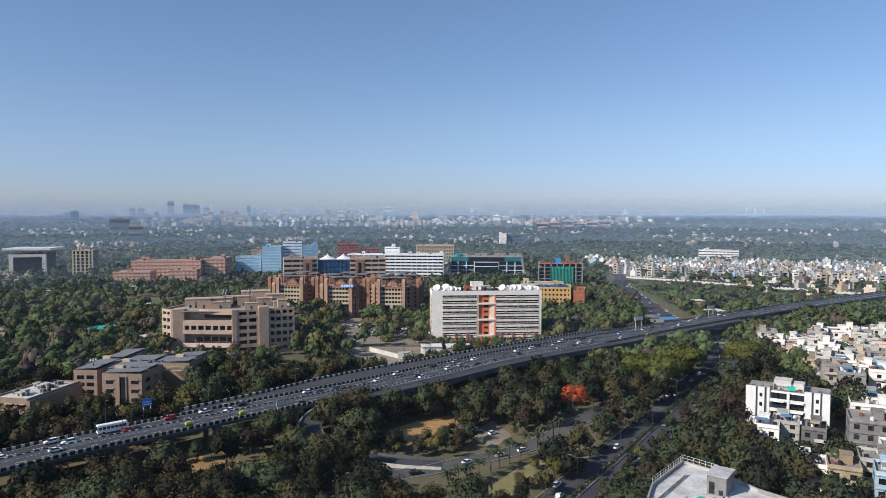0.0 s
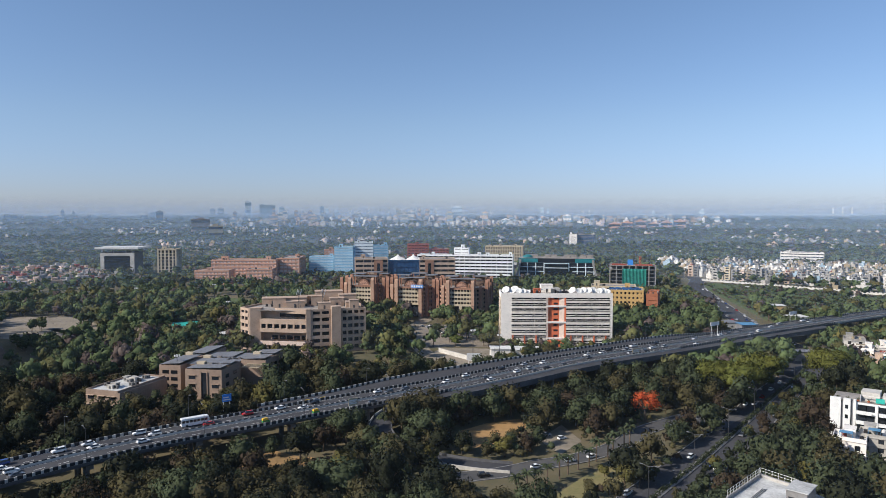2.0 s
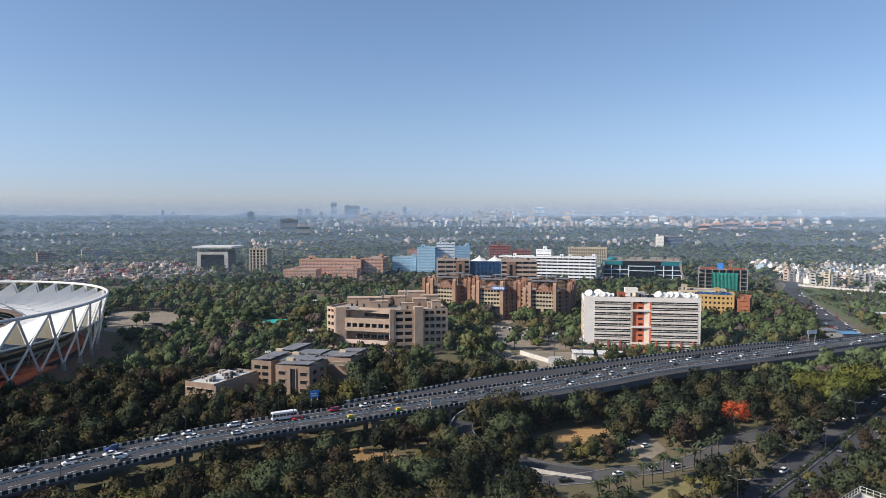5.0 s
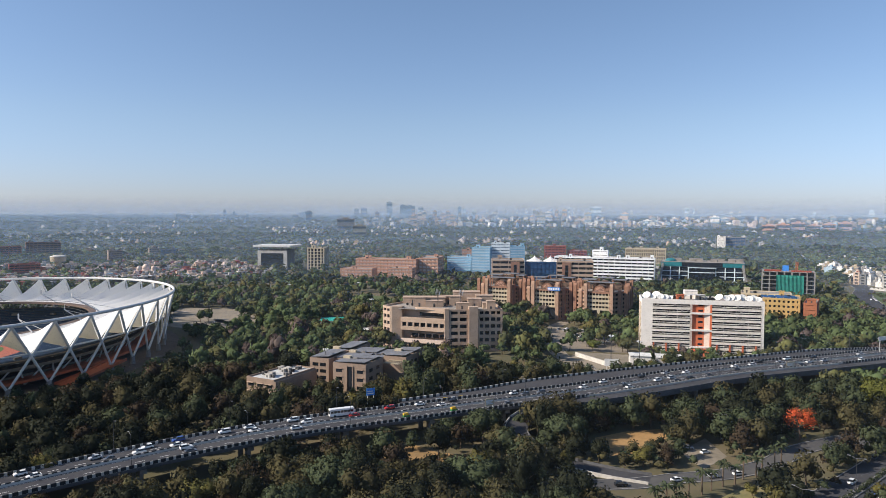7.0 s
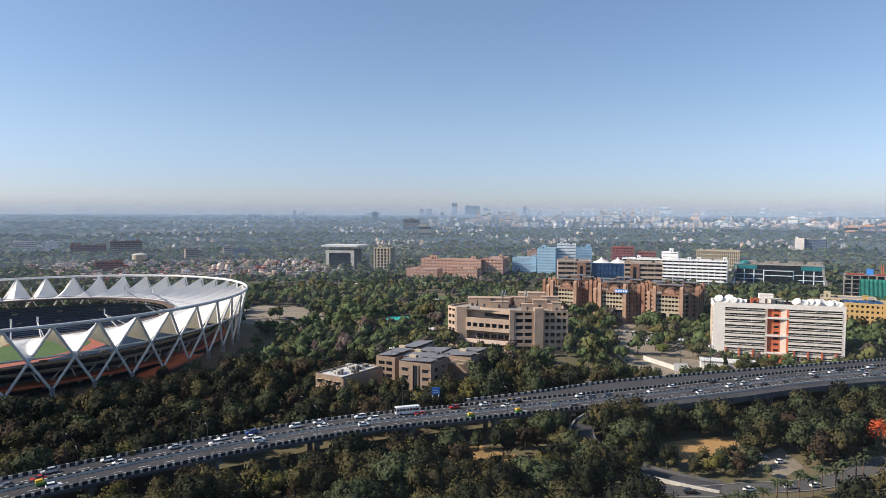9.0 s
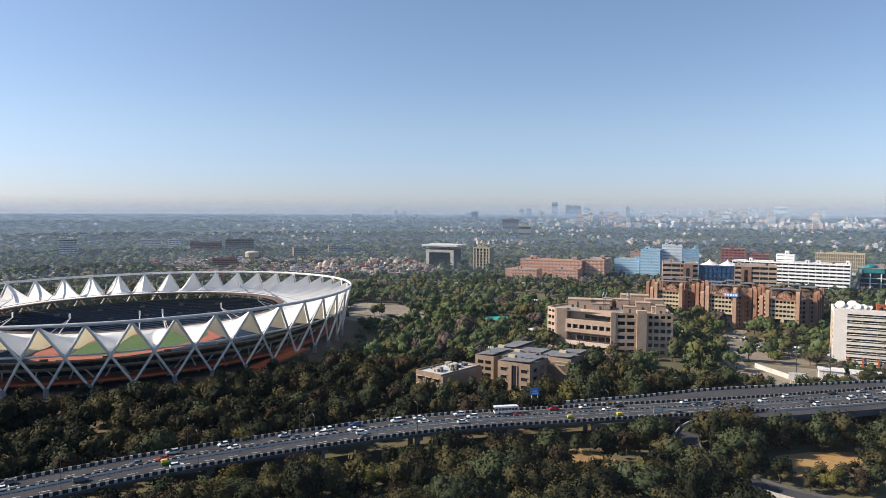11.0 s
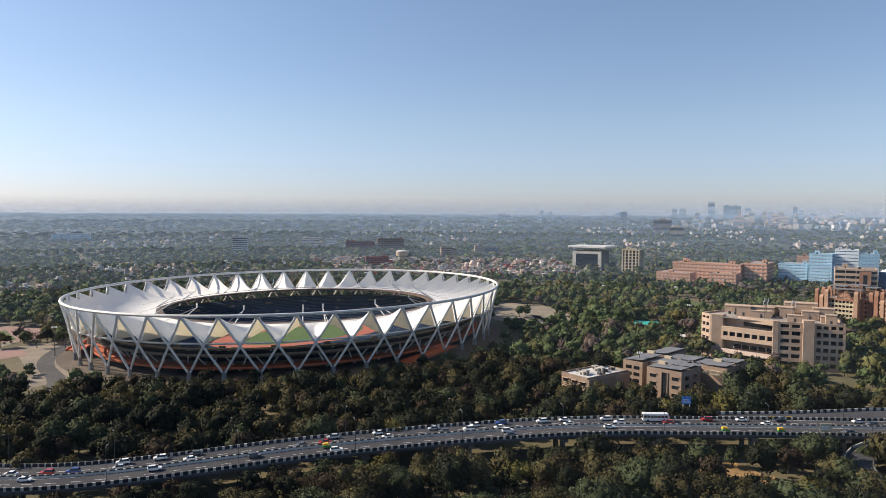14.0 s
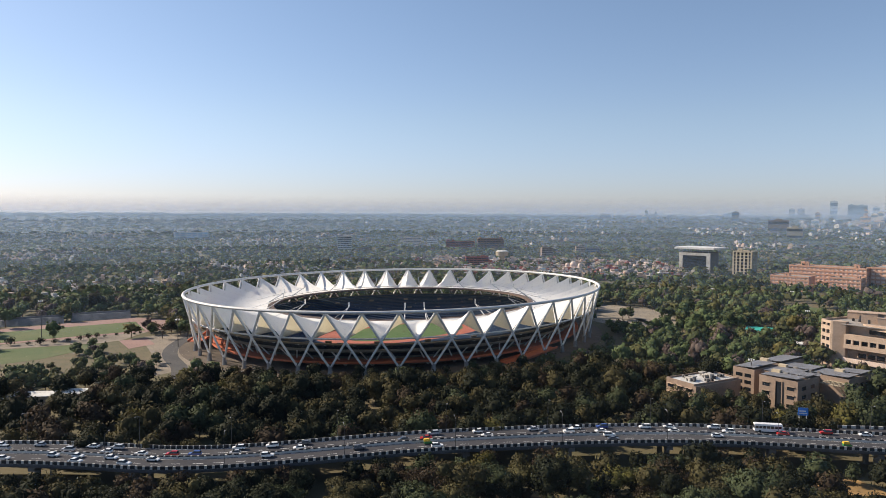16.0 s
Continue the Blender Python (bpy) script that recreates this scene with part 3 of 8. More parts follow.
            rows.append([oval(a, k, z), oval(a, k + 0.05, z), oval(a, k + 0.05, z + 1.1), oval(a, k + 0.046, z + 1.1), oval(a, k + 0.046, z + 0.3), oval(a, k + 0.004, z + 0.3), oval(a, k + 0.004, z + 1.1), oval(a, k, z + 1.1)])
        part("ramp", loft(rows), M["ramp_orange"], s, "orange-walled pedestrian ramp")
        for q in (2, 5, 8):
            p = oval(radians(a0 + (a1 - a0) * q / 10), k0 + (k1 - k0) * q / 10 + 0.025, 0)
            h_ = z0 + (z1 - z0) * q / 10
            if h_ > 0.8:
                part("ramp_post", bar(p, p + Vector((0, 0, h_)), 0.35, 0.35, 7), M["concrete"], s)
    # dark strips on the bowl wall stand in for shade in its open floors
    for z0, z1, k0 in ((5.2, 6.8, 0.803), (10.0, 11.9, 0.857)):
        part("concourse_glazing", loft([[oval(a, k, z) for a in fine] for k, z in ((k0, z0), (k0 + 0.006, z0), (k0 + 0.014, z1), (k0, z1))]), M["glass_dark"], s, "dark band standing in for the shaded open concourse")
    # small portals high in the stand
    portal = mesh_of("stand_portal", boxes((-1.6, 1.6, -0.6, 0.6, 0, 1.5)), M["bowl_wall"])
    for i in range(0, NODES, 2):
        for k, kx, z in ((0.76, 0.72, 9.6), (0.64, 0.56, 5.6)):
            a = PHASE + st * (i + 0.25 + 0.5 * (z < 10))
            p = oval(a, k, z, kx)
            q = oval(a + 0.01, k, z, kx) - p
            link_mesh("stand_portal", portal, s, tuple(p), math.atan2(q.y, q.x))
    KEEP_OUT.append(lambda x, y: ((x - SC.x) / (RX * 1.07)) ** 2 + ((y - SC.y) / (RY * 1.07)) ** 2 < 1)
    return s


stadium()


# ---- buildings made of storeys ----
def inside(x, y, pts, margin=0.0):
    """Whether a place lies inside a convex footprint that runs anticlockwise."""
    for p, q in zip(pts, pts[1:] + pts[:1]):
        d = (q - p).normalized()
        if -(x - p.x) * d.y + (y - p.y) * d.x < -margin:
            return False
    return True


# ---- the large buildings ----
def at(ob, p):
    """A point of a thing's own frame in the world's plan."""
    c, s = math.cos(ob.rotation_euler[2]), math.sin(ob.rotation_euler[2])
    return ob.location.x + p[0] * c - p[1] * s, ob.location.y + p[0] * s + p[1] * c


def clear_thing(ob, w, d, margin=2.5):
    x, y = at(ob, (w / 2, d / 2))
    clear_box(x, y, w, d, ob.rotation_euler[2], margin)


def dish(x, y, z, r, turn, parent_label="white satellite dish on the flat office roof"):
    """A bowl on a short mount, tipped towards the sky."""
    ob = thing("satellite_dish", parent_label, "satellite dish", (x, y, z), turn, group="roof dishes")
    bm = bmesh.new()
    rows = []
    for i in range(5):
        f = i / 4
        rows.append([Vector((r * f * math.cos(k * math.tau / 14), r * f * math.sin(k * math.tau / 14), 0.32 * r * f * f)) for k in range(14)])
    tip = Matrix.Rotation(radians(48), 4, "X")
    rows = [[tip @ p + Vector((0, 0, r * 0.95)) for p in q] for q in rows]
    rows += [[p + Vector((0, 0.06, -0.06)) for p in q] for q in rows[::-1]]
    loft(rows, bm)
    bowl = part("reflector", bm, M["paint_white"], ob, smooth=True)
    part("mount", bar((0, 0, 0), (0, 0, r * 0.95), 0.14), M["steel_dark"], ob)
    part("feed_arm", bar(tip @ Vector((0, -r * 0.9, 0.3 * r)) + Vector((0, 0, r * 0.95)), tip @ Vector((0, 0, r * 0.8)) + Vector((0, 0, r * 0.95)), 0.05), M["steel_dark"], bowl)
    return ob


def roof_box(x, y, z, w, d, h, rz, material, name="roof_hut", label="small plant room on the flat roof"):
    """A plant room with a projecting roof slab and a door."""
    ob = thing(name, label, "roof structure", (x, y, z), rz, group="roof structures")
    body = part("body", boxes((-w / 2, w / 2, -d / 2, d / 2, 0, h)), material, ob)
    part("cap", boxes((-w / 2 - 0.2, w / 2 + 0.2, -d / 2 - 0.2, d / 2 + 0.2, h, h + 0.25)), material, ob)
    part("door", boxes((-0.5, 0.5, -d / 2 - 0.05, -d / 2 + 0.02, 0, min(2.1, h * 0.8))), M["steel_dark"], body)
    return ob


def water_tank(x, y, z, r=0.9, h=1.6, material=None):
    ob = thing("water_tank", "round plastic water tank on a roof", "water tank", (x, y, z), group="roof water tanks")
    bm = bar((0, 0, 0), (0, 0, h), r, r, 12)
    barrel = part("barrel", bm, material or M["paint_black"], ob)
    part("lid", bar((0, 0, h), (0, 0, h + 0.18), r * 0.4, r * 0.35, 10), material or M["paint_black"], barrel)
    return ob


def lattice_mast(x, y, z, h, w=1.2, label="steel lattice antenna mast on a roof"):
    ob = thing("antenna_mast", label, "antenna mast", (x, y, z), 0.4)
    legs = [(-w / 2, -w / 2), (w / 2, -w / 2), (w / 2, w / 2), (-w / 2, w / 2)]
    for lx, ly in legs:
        part("leg", bar((lx, ly, 0), (lx * 0.5, ly * 0.5, h), 0.09, 0.06, 5), M["steel_dark"], ob)
    n = int(h / 1.5)
    for k in range(n):
        f0, f1 = 1 - 0.5 * k / n, 1 - 0.5 * (k + 1) / n
        bm = bmesh.new()
        for a, b in zip(legs, legs[1:] + legs[:1]):
            tube(bm, (a[0] * f0, a[1] * f0, h * k / n), (b[0] * f1, b[1] * f1, h * (k + 1) / n), 0.045, seg=4)
        part("brace", bm, M["steel_dark"], ob)
    for k in range(6):
        a = k * math.tau / 6
        part("panel_antenna", boxes((math.cos(a) * w - 0.15, math.cos(a) * w + 0.15, math.sin(a) * w - 0.1, math.sin(a) * w + 0.1, h * (0.72 if k % 2 else 0.86), h * (0.72 if k % 2 else 0.86) + 1.8)), M["paint_white"], ob)
    return ob


def white_office():
    W, D, Hh, F = 63.5, 19.0, 30.0, 9
    c, s = math.cos(radians(5)), math.sin(radians(5))
    b = thing("office_building", "white nine-storey office slab with ribbon windows and an orange centre strip", "office building", (-6.2, 391.5, 0), radians(5))
    clear_thing(b, W, D, 3)
    part("core", boxes((0.6, W - 0.6, 1.3, D - 0.4, 0, Hh - 0.6)), M["off_white"], b)
    part("roof", boxes((0.3, W - 0.3, 0.3, D - 0.3, Hh - 0.6, Hh - 0.2)), M["roof_felt"], b)
    part("end_wall", boxes((0, 6.0, 0.0, 1.4, 0, Hh + 0.6)), M["white_wall"], b)
    part("end_wall", boxes((W - 1.3, W, 0.0, 1.4, 0, Hh + 0.6)), M["white_wall"], b)
    part("side_wall", boxes((0, 0.6, 1.4, D, 0, Hh + 0.6)), M["white_wall"], b)
    part("side_wall", boxes((W - 0.6, W, 1.4, D, 0, Hh + 0.6)), M["white_wall"], b)
    part("back_wall", boxes((0.6, W - 0.6, D - 0.4, D, 0, Hh + 0.6)), M["white_wall"], b)
    part("parapet", boxes((6.0, W - 1.3, 0.0, 0.5, Hh - 1.9, Hh + 0.6)), M["white_wall"], b)
    fh = (Hh - 2.2) / F
    for x0, x1 in ((6.0, 25.8), (37.0, W - 1.3)):
        n = round((x1 - x0) / 6.4)
        bw = (x1 - x0) / n
        band = mesh_of("band", boxes((x0, x1, -0.15, 1.3, 0, fh * 0.40)), M["cream_wall"])
        ledge = mesh_of("ledge", boxes((x0, x1, -0.35, 0.9, 0, 0.16)), M["white_wall"])
        pane = mesh_of("window", boxes((-bw / 2 + 0.06, bw / 2 - 0.06, 1.1, 1.2, 0, fh * 0.60)), M["glass_dark"])
        fin = mesh_of("mullion_row", boxes(*[(x0 + q * bw - 0.09, x0 + q * bw + 0.09, 0.95, 1.2, 0, fh * 0.60) for q in range(1, n)]), M["off_white"])
        for k in range(F):
            z = 0.4 + k * fh
            link_mesh("band", band, b, (0, 0, z))
            link_mesh("ledge", ledge, b, (0, 0, z + fh * 0.62))
            for q in range(n):
                link_mesh("window", pane, b, (x0 + (q + 0.5) * bw, 0, z + fh * 0.40))
            link_mesh("mullion_row", fin, b, (0, 0, z + fh * 0.40))
    # the orange stair strip, set back, with small windows and cross bands
    part("stair_wall", boxes((26.8, 36.0, 1.0, 1.6, 3.0, Hh - 2)), M["orange_red"], b, "orange-red painted stair wall")
    part("stair_reveal", boxes((25.8, 26.8, 0.02, 1.6, 0, Hh - 2)), M["pale_salmon"], b, "pale salmon reveal")
    part("stair_reveal", boxes((36.0, 37.0, 0.02, 1.6, 0, Hh - 2)), M["orange_red"], b)
    part("stair_fold", prism([(33.2, 1.0), (36.0, 0.1), (36.0, 1.0)], 3.0, Hh - 2), M["pale_salmon"], b, "slanting salmon side wall")
    for k in (0, 3, 6):
        part("cross_band", boxes((25.8, 37.0, -0.3, 0.6, 4.2 + k * fh, 5.2 + k * fh)), M["white_wall"], b)
    pane = mesh_of("window", boxes((-1.2, 1.2, 0.93, 1.0, 0, 1.1)), M["glass_dark"])
    for k in range(F - 1):
        link_mesh("window", pane, b, (31.2, 0, 5.6 + k * fh))
    part("porch", boxes((26.5, 36.2, -1.6, 0.9, 0, 3.6)), M["orange_red"], b, "bright red entrance porch")
    part("porch_opening", boxes((28.2, 32.4, -1.66, -1.58, 0, 2.6)), M["glass_dark"], b)
    for k in range(9):
        if 25 < 6.4 + k * 6.6 < 37:
            continue
        part("pillar", boxes((6.4 + k * 6.6, 7.2 + k * 6.6, -0.75, 0.0, 0, 6.4)), M["ramp_orange"], b, "red-brown painted pillar")
    # cooling units hung on the ledges
    q_ = random.Random(6)
    unit = mesh_of("wall_unit", boxes((-0.55, 0.55, -0.6, -0.1, 0, 0.75)), M["grimy_grey"])
    for k in range(F):
        for x in [q_.uniform(7, 25) for _ in range(3)] + [q_.uniform(38, 61) for _ in range(3)]:
            link_mesh("wall_unit", unit, b, (x, 0.2, 0.4 + k * fh + fh * 0.62 + 0.16))
    for k in range(7):
        part("side_panel", boxes((-0.05, 0.0, 3 + k * 2.2, 4.3 + k * 2.2, 1, Hh - 2)), M["beige"] if k % 2 else M["tan_stone"], b)
    pane = mesh_of("window", boxes((-0.12, -0.06, -0.7, 0.7, 0, 1.5)), M["glass_dark"])
    for k in range(8):
        link_mesh("window", pane, b, (0, 2.1, 2.2 + k * 3.2))
    # on the roof
    g = random.Random(3)
    for lx, ly, r in ((3, 3.2, 2.3), (6.5, 2.4, 1.7), (8.2, 4.6, 2.4), (10.2, 1.9, 1.9), (13, 2.4, 1.7), (16, 3, 1.3), (41, 2.6, 2.2), (44.6, 2.0, 1.9), (47.2, 3.0, 2.1), (50.2, 2.2, 2.1), (53, 3.2, 2.2), (56.4, 2.4, 1.9), (58.8, 3.0, 2.0), (61, 2.2, 1.6)):
        x, y = at(b, (lx, ly))
        dish(x, y, Hh - 0.2, r, radians(g.uniform(-40, 25)))
    x, y = at(b, (27.5, 14)); roof_box(x, y, Hh - 0.2, 7, 5, 4.4, radians(5), M["white_wall"])
    x, y = at(b, (32, 10)); roof_box(x, y, Hh - 0.2, 5, 4, 2.6, radians(5), M["off_white"])
    x, y = at(b, (21, 6)); roof_box(x, y, Hh - 0.2, 4, 3, 2.8, radians(5), M["ramp_orange"])
    x, y = at(b, (53, 14)); roof_box(x, y, Hh - 0.2, 5, 3, 2.6, radians(5), M["tan_stone"])
    cv = thing("roof_canopy", "curved grey sheet roof over a stair head", "roof structure", (*at(b, (28, 4)), Hh - 0.2), radians(5))
    part("sheet", loft([[Vector((-6 + 12 * k / 10, y, 1.2 + 1.9 * math.sin(math.pi * k / 10) ** 0.8)) for k in range(11)] for y in (0, 4)] + [[Vector((-6 + 12 * k / 10, 4, 1.05 + 1.9 * math.sin(math.pi * k / 10) ** 0.8)) for k in range(11)]], wrap=False), M["roof_white"], cv, smooth=True)
    for px in (-5.5, 5.5):
        for py in (0.2, 3.8):
            part("post", bar((px, py, 0), (px, py, 1.4), 0.12), M["steel_dark"], cv)
    for k in range(16):
        x, y = at(b, (15 + g.uniform(0, 9) if k < 10 else 33 + g.uniform(0, 6), g.uniform(2, 14)))
        water_tank(x, y, Hh - 0.2, g.uniform(0.6, 0.9), g.uniform(1.2, 1.8))
    for k in range(6):
        p = thing("solar_panel_row", "dark blue solar panels on the flat roof", "solar panel", (*at(b, (4 + k * 3.4 if k < 3 else 38 + k * 3.2, 15.5)), Hh - 0.2), radians(5), group="roof panels")
        part("panel", loft([[Vector((-1.5, -1.4, 0.5)), Vector((1.5, -1.4, 0.5))], [Vector((-1.5, 1.4, 1.5)), Vector((1.5, 1.4, 1.5))], [Vector((-1.5, 1.4, 1.42)), Vector((1.5, 1.4, 1.42))]], wrap=False), M["glass_blue"], p)
        part("frame", boxes((-1.4, -1.3, 1.2, 1.3, 0, 1.4), (1.3, 1.4, 1.2, 1.3, 0, 1.4), (-1.4, -1.3, -1.3, -1.2, 0, 0.5), (1.3, 1.4, -1.3, -1.2, 0, 0.5)), M["steel"], p)


white_office()


def facade(b, P, Q, z0, floors, fh, bay, wall, glass, sill=0.45, pier=0.6, deep=0.7, rim=0.25, skip=()):
    """Floor bands, piers and panes on the wall from P to Q of a thing (outside on the right)."""
    P, Q = Vector(P), Vector(Q)
    d = Q - P
    L, rz = d.length, math.atan2(d.y, d.x)
    u = d / L
    n = max(1, round(L / bay))
    bw = L / n
    far = b.location.y > 600 or b.location.x < -500
    frame_rows = [(0, L, -rim * 0.3, deep, 0, fh * sill)]
    for q in range(n + 1):
        o = min(max(q * bw, pier / 2), L - pier / 2)
        frame_rows.append((o - pier / 2, o + pier / 2, 0.03, deep, fh * sill + 0.002, fh - 0.002))
    storey = mesh_of("storey_wall", boxes(*frame_rows), wall)
    if far:
        pane = mesh_of("window_band", boxes(*[((q + 0.0) * bw + pier / 2, (q + 1) * bw - pier / 2, deep - 0.12, deep - 0.05, 0, fh * (1 - sill)) for q in range(n)]), glass)
    else:
        pane = mesh_of("window", boxes((-bw / 2 + pier / 2, bw / 2 - pier / 2, deep - 0.12, deep - 0.05, 0, fh * (1 - sill))), glass)
    for k in range(floors):
        if k in skip:
            continue
        z = z0 + k * fh
        link_mesh("storey_wall", storey, b, (P.x, P.y, z), rz)
        if far:
            link_mesh("window_band", pane, b, (P.x, P.y, z + fh * sill), rz)
            continue
        for q in range(n):
            o = (q + 0.5) * bw
            link_mesh("window", pane, b, (P.x + u.x * o, P.y + u.y * o, z + fh * sill), rz)


def tan_office():
    Hh, F = 23.2, 6
    A, B, C, E = Vector((-150.2, 366.5)), Vector((-143.8, 362.0)), Vector((-110.0, 360.5)), Vector((-80.6, 372.5))
    G, I = Vector((-92, 401)), Vector((-141, 404))
    b = thing("office_building", "tan sandstone six-storey office with deep galleries and a stair tower", "office building")
    pts = [A, B, C, E, G, I]
    KEEP_OUT.append(lambda x, y: inside(x, y, pts, 2.0))
    st = M["tan_stone"]
    # the body stands back behind the galleries
    part("core", prism([(-149.4, 367), (-143.4, 363), (-141.5, 368.2), (-111.0, 366.8), (-110.0, 362.4), (-82.0, 373.9), (-92.6, 400.3), (-140.4, 403.3)], 0, Hh - 0.4), st, b)
    part("roof", prism([(-149.2, 367.1), (-143.6, 363.2), (-110, 362), (-82, 373.2), (-93, 400), (-140, 403)], Hh - 0.4, Hh - 0.1), M["roof_felt"], b)
    fh = Hh / F
    facade(b, A, B, 0, F, fh, 3.4, st, M["glass_dark"], 0.5, 0.9, 0.8)
    part("parapet", boxes((0, (B - A).length, 0, 0.6, 0, 1.4)), st, b, loc=(A.x, A.y, Hh - 0.5), rz=math.atan2((B - A).y, (B - A).x))
    # middle: solid slanting wing, then two galleries that hang forward
    u = (C - B).normalized()
    rz = math.atan2(u.y, u.x)
    L = (C - B).length
    mid = part("gallery_wall", prism([(0, 0), (1.0, 0), (6.3, 2.0), (6.3, 5.6), (0, 5.6)], 0, Hh + 0.9), st, b, loc=(B.x, B.y, 0), rz=rz)
    def bx(name, x0, x1, y0, y1, z0, z1, material=st):
        return part(name, boxes((x0, x1, y0, y1, z0, z1)), material, b, loc=(B.x, B.y, 0), rz=rz)
    x0, x1 = 6.4, L - 0.4
    # hanging gallery: solid foot, row of openings, solid head
    bx("gallery_foot", x0, x1, 0.0, 3.0, 11.2, 13.3)
    bx("gallery_head", x0, x1, 0.0, 3.0, 15.7, 18.2)
    n = 7
    bw = (x1 - x0) / n
    for k in range(n + 1):
        o = x0 + min(max(k * bw, 0.45), x1 - x0 - 0.45)
        bx("gallery_pier", o - 0.45, o + 0.45, 0.03, 0.9, 13.302, 15.698)
        if k < n:
            bx("window", x0 + k * bw + 0.45, x0 + (k + 1) * bw - 0.45, 1.1, 1.2, 13.3, 15.7, M["glass_dark"])
    bx("gallery_back", x0, x1, 3.0, 3.3, 13.3, 15.7, M["dark_concrete"])
    # lower balcony with a rail band, windows far behind it
    bx("balcony_slab", x0, x1, -0.3, 4.6, 4.0, 4.35)
    bx("rail_band", x0, x1, -0.5, 0.0, 4.3, 6.5, M["pale_salmon"])
    bx("window", x0 + 4.5, x1 - 0.5, 4.5, 4.62, 6.6, 8.8, M["glass_dark"])
    for k in range(6):
        o = x0 + 5 + k * (x1 - x0 - 6) / 5
        bx("window_pier", o - 0.3, o + 0.3, 4.3, 4.5, 6.5, 8.8)
    bx("base_glass", 8.2, L - 0.6, 4.55, 4.7, 0.2, 3.9, M["glass_dark"])
    for k in range(4):
        bx("pillar", 10 + k * 6.5, 10.9 + k * 6.5, 0.6, 1.5, 0, 4.0)
    # roof terrace behind a slanting brow
    bx("window", 16, x1 - 1, 5.2, 5.3, 18.9, 21.2, M["glass_dark"])
    part("brow", prism([(15, 3.4), (L - 1.4, 0.4), (L - 0.6, 0.4), (L - 0.6, 5.2), (13, 5.2)], 21.4, 23.9), st, b, loc=(B.x, B.y, 0), rz=rz)
    # shaded flank with its stair tower
    d = E - C
    v = d.normalized()
    rz2 = math.atan2(v.y, v.x)
    p1, p2 = C + d * 0.40, C + d * 0.57
    part("corner", boxes((-0.9, 1.6, -0.3, 3.0, 0, Hh + 1.0)), st, b, loc=(C.x, C.y, 0), rz=rz2)
    facade(b, C + v * 1.6, p1, 0, F, fh, 5.0, st, M["glass_dark"], 0.45, 1.1, 1.6)
    facade(b, p2, E - v * 0.2, 0, F, fh, 3.4, st, M["glass_dark"], 0.45, 0.9, 1.6)
    part("stair_tower", boxes((d.length * 0.40, d.length * 0.56, -1.6, 3.0, 0, Hh + 2.2)), st, b, loc=(C.x, C.y, 0), rz=rz2)
    part("parapet", boxes((1.6, d.length, 0.0, 0.6, Hh - 0.4, Hh + 0.8)), st, b, loc=(C.x, C.y, 0), rz=rz2)
    n2 = G - E
    part("end_wall", boxes((0, n2.length, 0, 0.6, 0, Hh + 0.8)), st, b, loc=(E.x, E.y, 0), rz=math.atan2(n2.y, n2.x))
    n3 = I - G
    part("back_wall", boxes((0, n3.length, 0, 0.6, 0, Hh + 0.8)), st, b, loc=(G.x, G.y, 0), rz=math.atan2(n3.y, n3.x))
    n4 = A - I
    part("side_wall", boxes((0, n4.length, 0, 0.6, 0, Hh + 0.8)), st, b, loc=(I.x, I.y, 0), rz=math.atan2(n4.y, n4.x))
    for x, y, w, dd, h in ((-131, 376, 7, 6, 5.2), (-126, 384, 16, 8, 4.6), (-140, 390, 12, 8, 3.4), (-108, 396, 16, 8, 7.2), (-122, 376, 10, 5, 3.4), (-112, 386, 7, 6, 5.4), (-100, 384, 8, 6, 4.6), (-91, 380, 6, 5, 3.2), (-96, 392, 10, 6, 5.8), (-118, 392, 14, 6, 4.6), (-104, 372, 7, 4, 3.4), (-88, 375, 5, 4, 4.8)):
        roof_box(x, y, Hh - 0.1, w, dd, h, 0.3, st, label="tan plant room on the office roof")
    lattice_mast(-119, 374, Hh - 0.1, 10)
    lattice_mast(-106, 377, Hh - 0.1, 10)
    g = random.Random(8)
    for k in range(14):
        water_tank(g.uniform(-140, -90), g.uniform(372, 392), Hh - 0.1, 0.7, 1.3, M["paint_black"] if k % 3 else M["paint_white"])


tan_office()


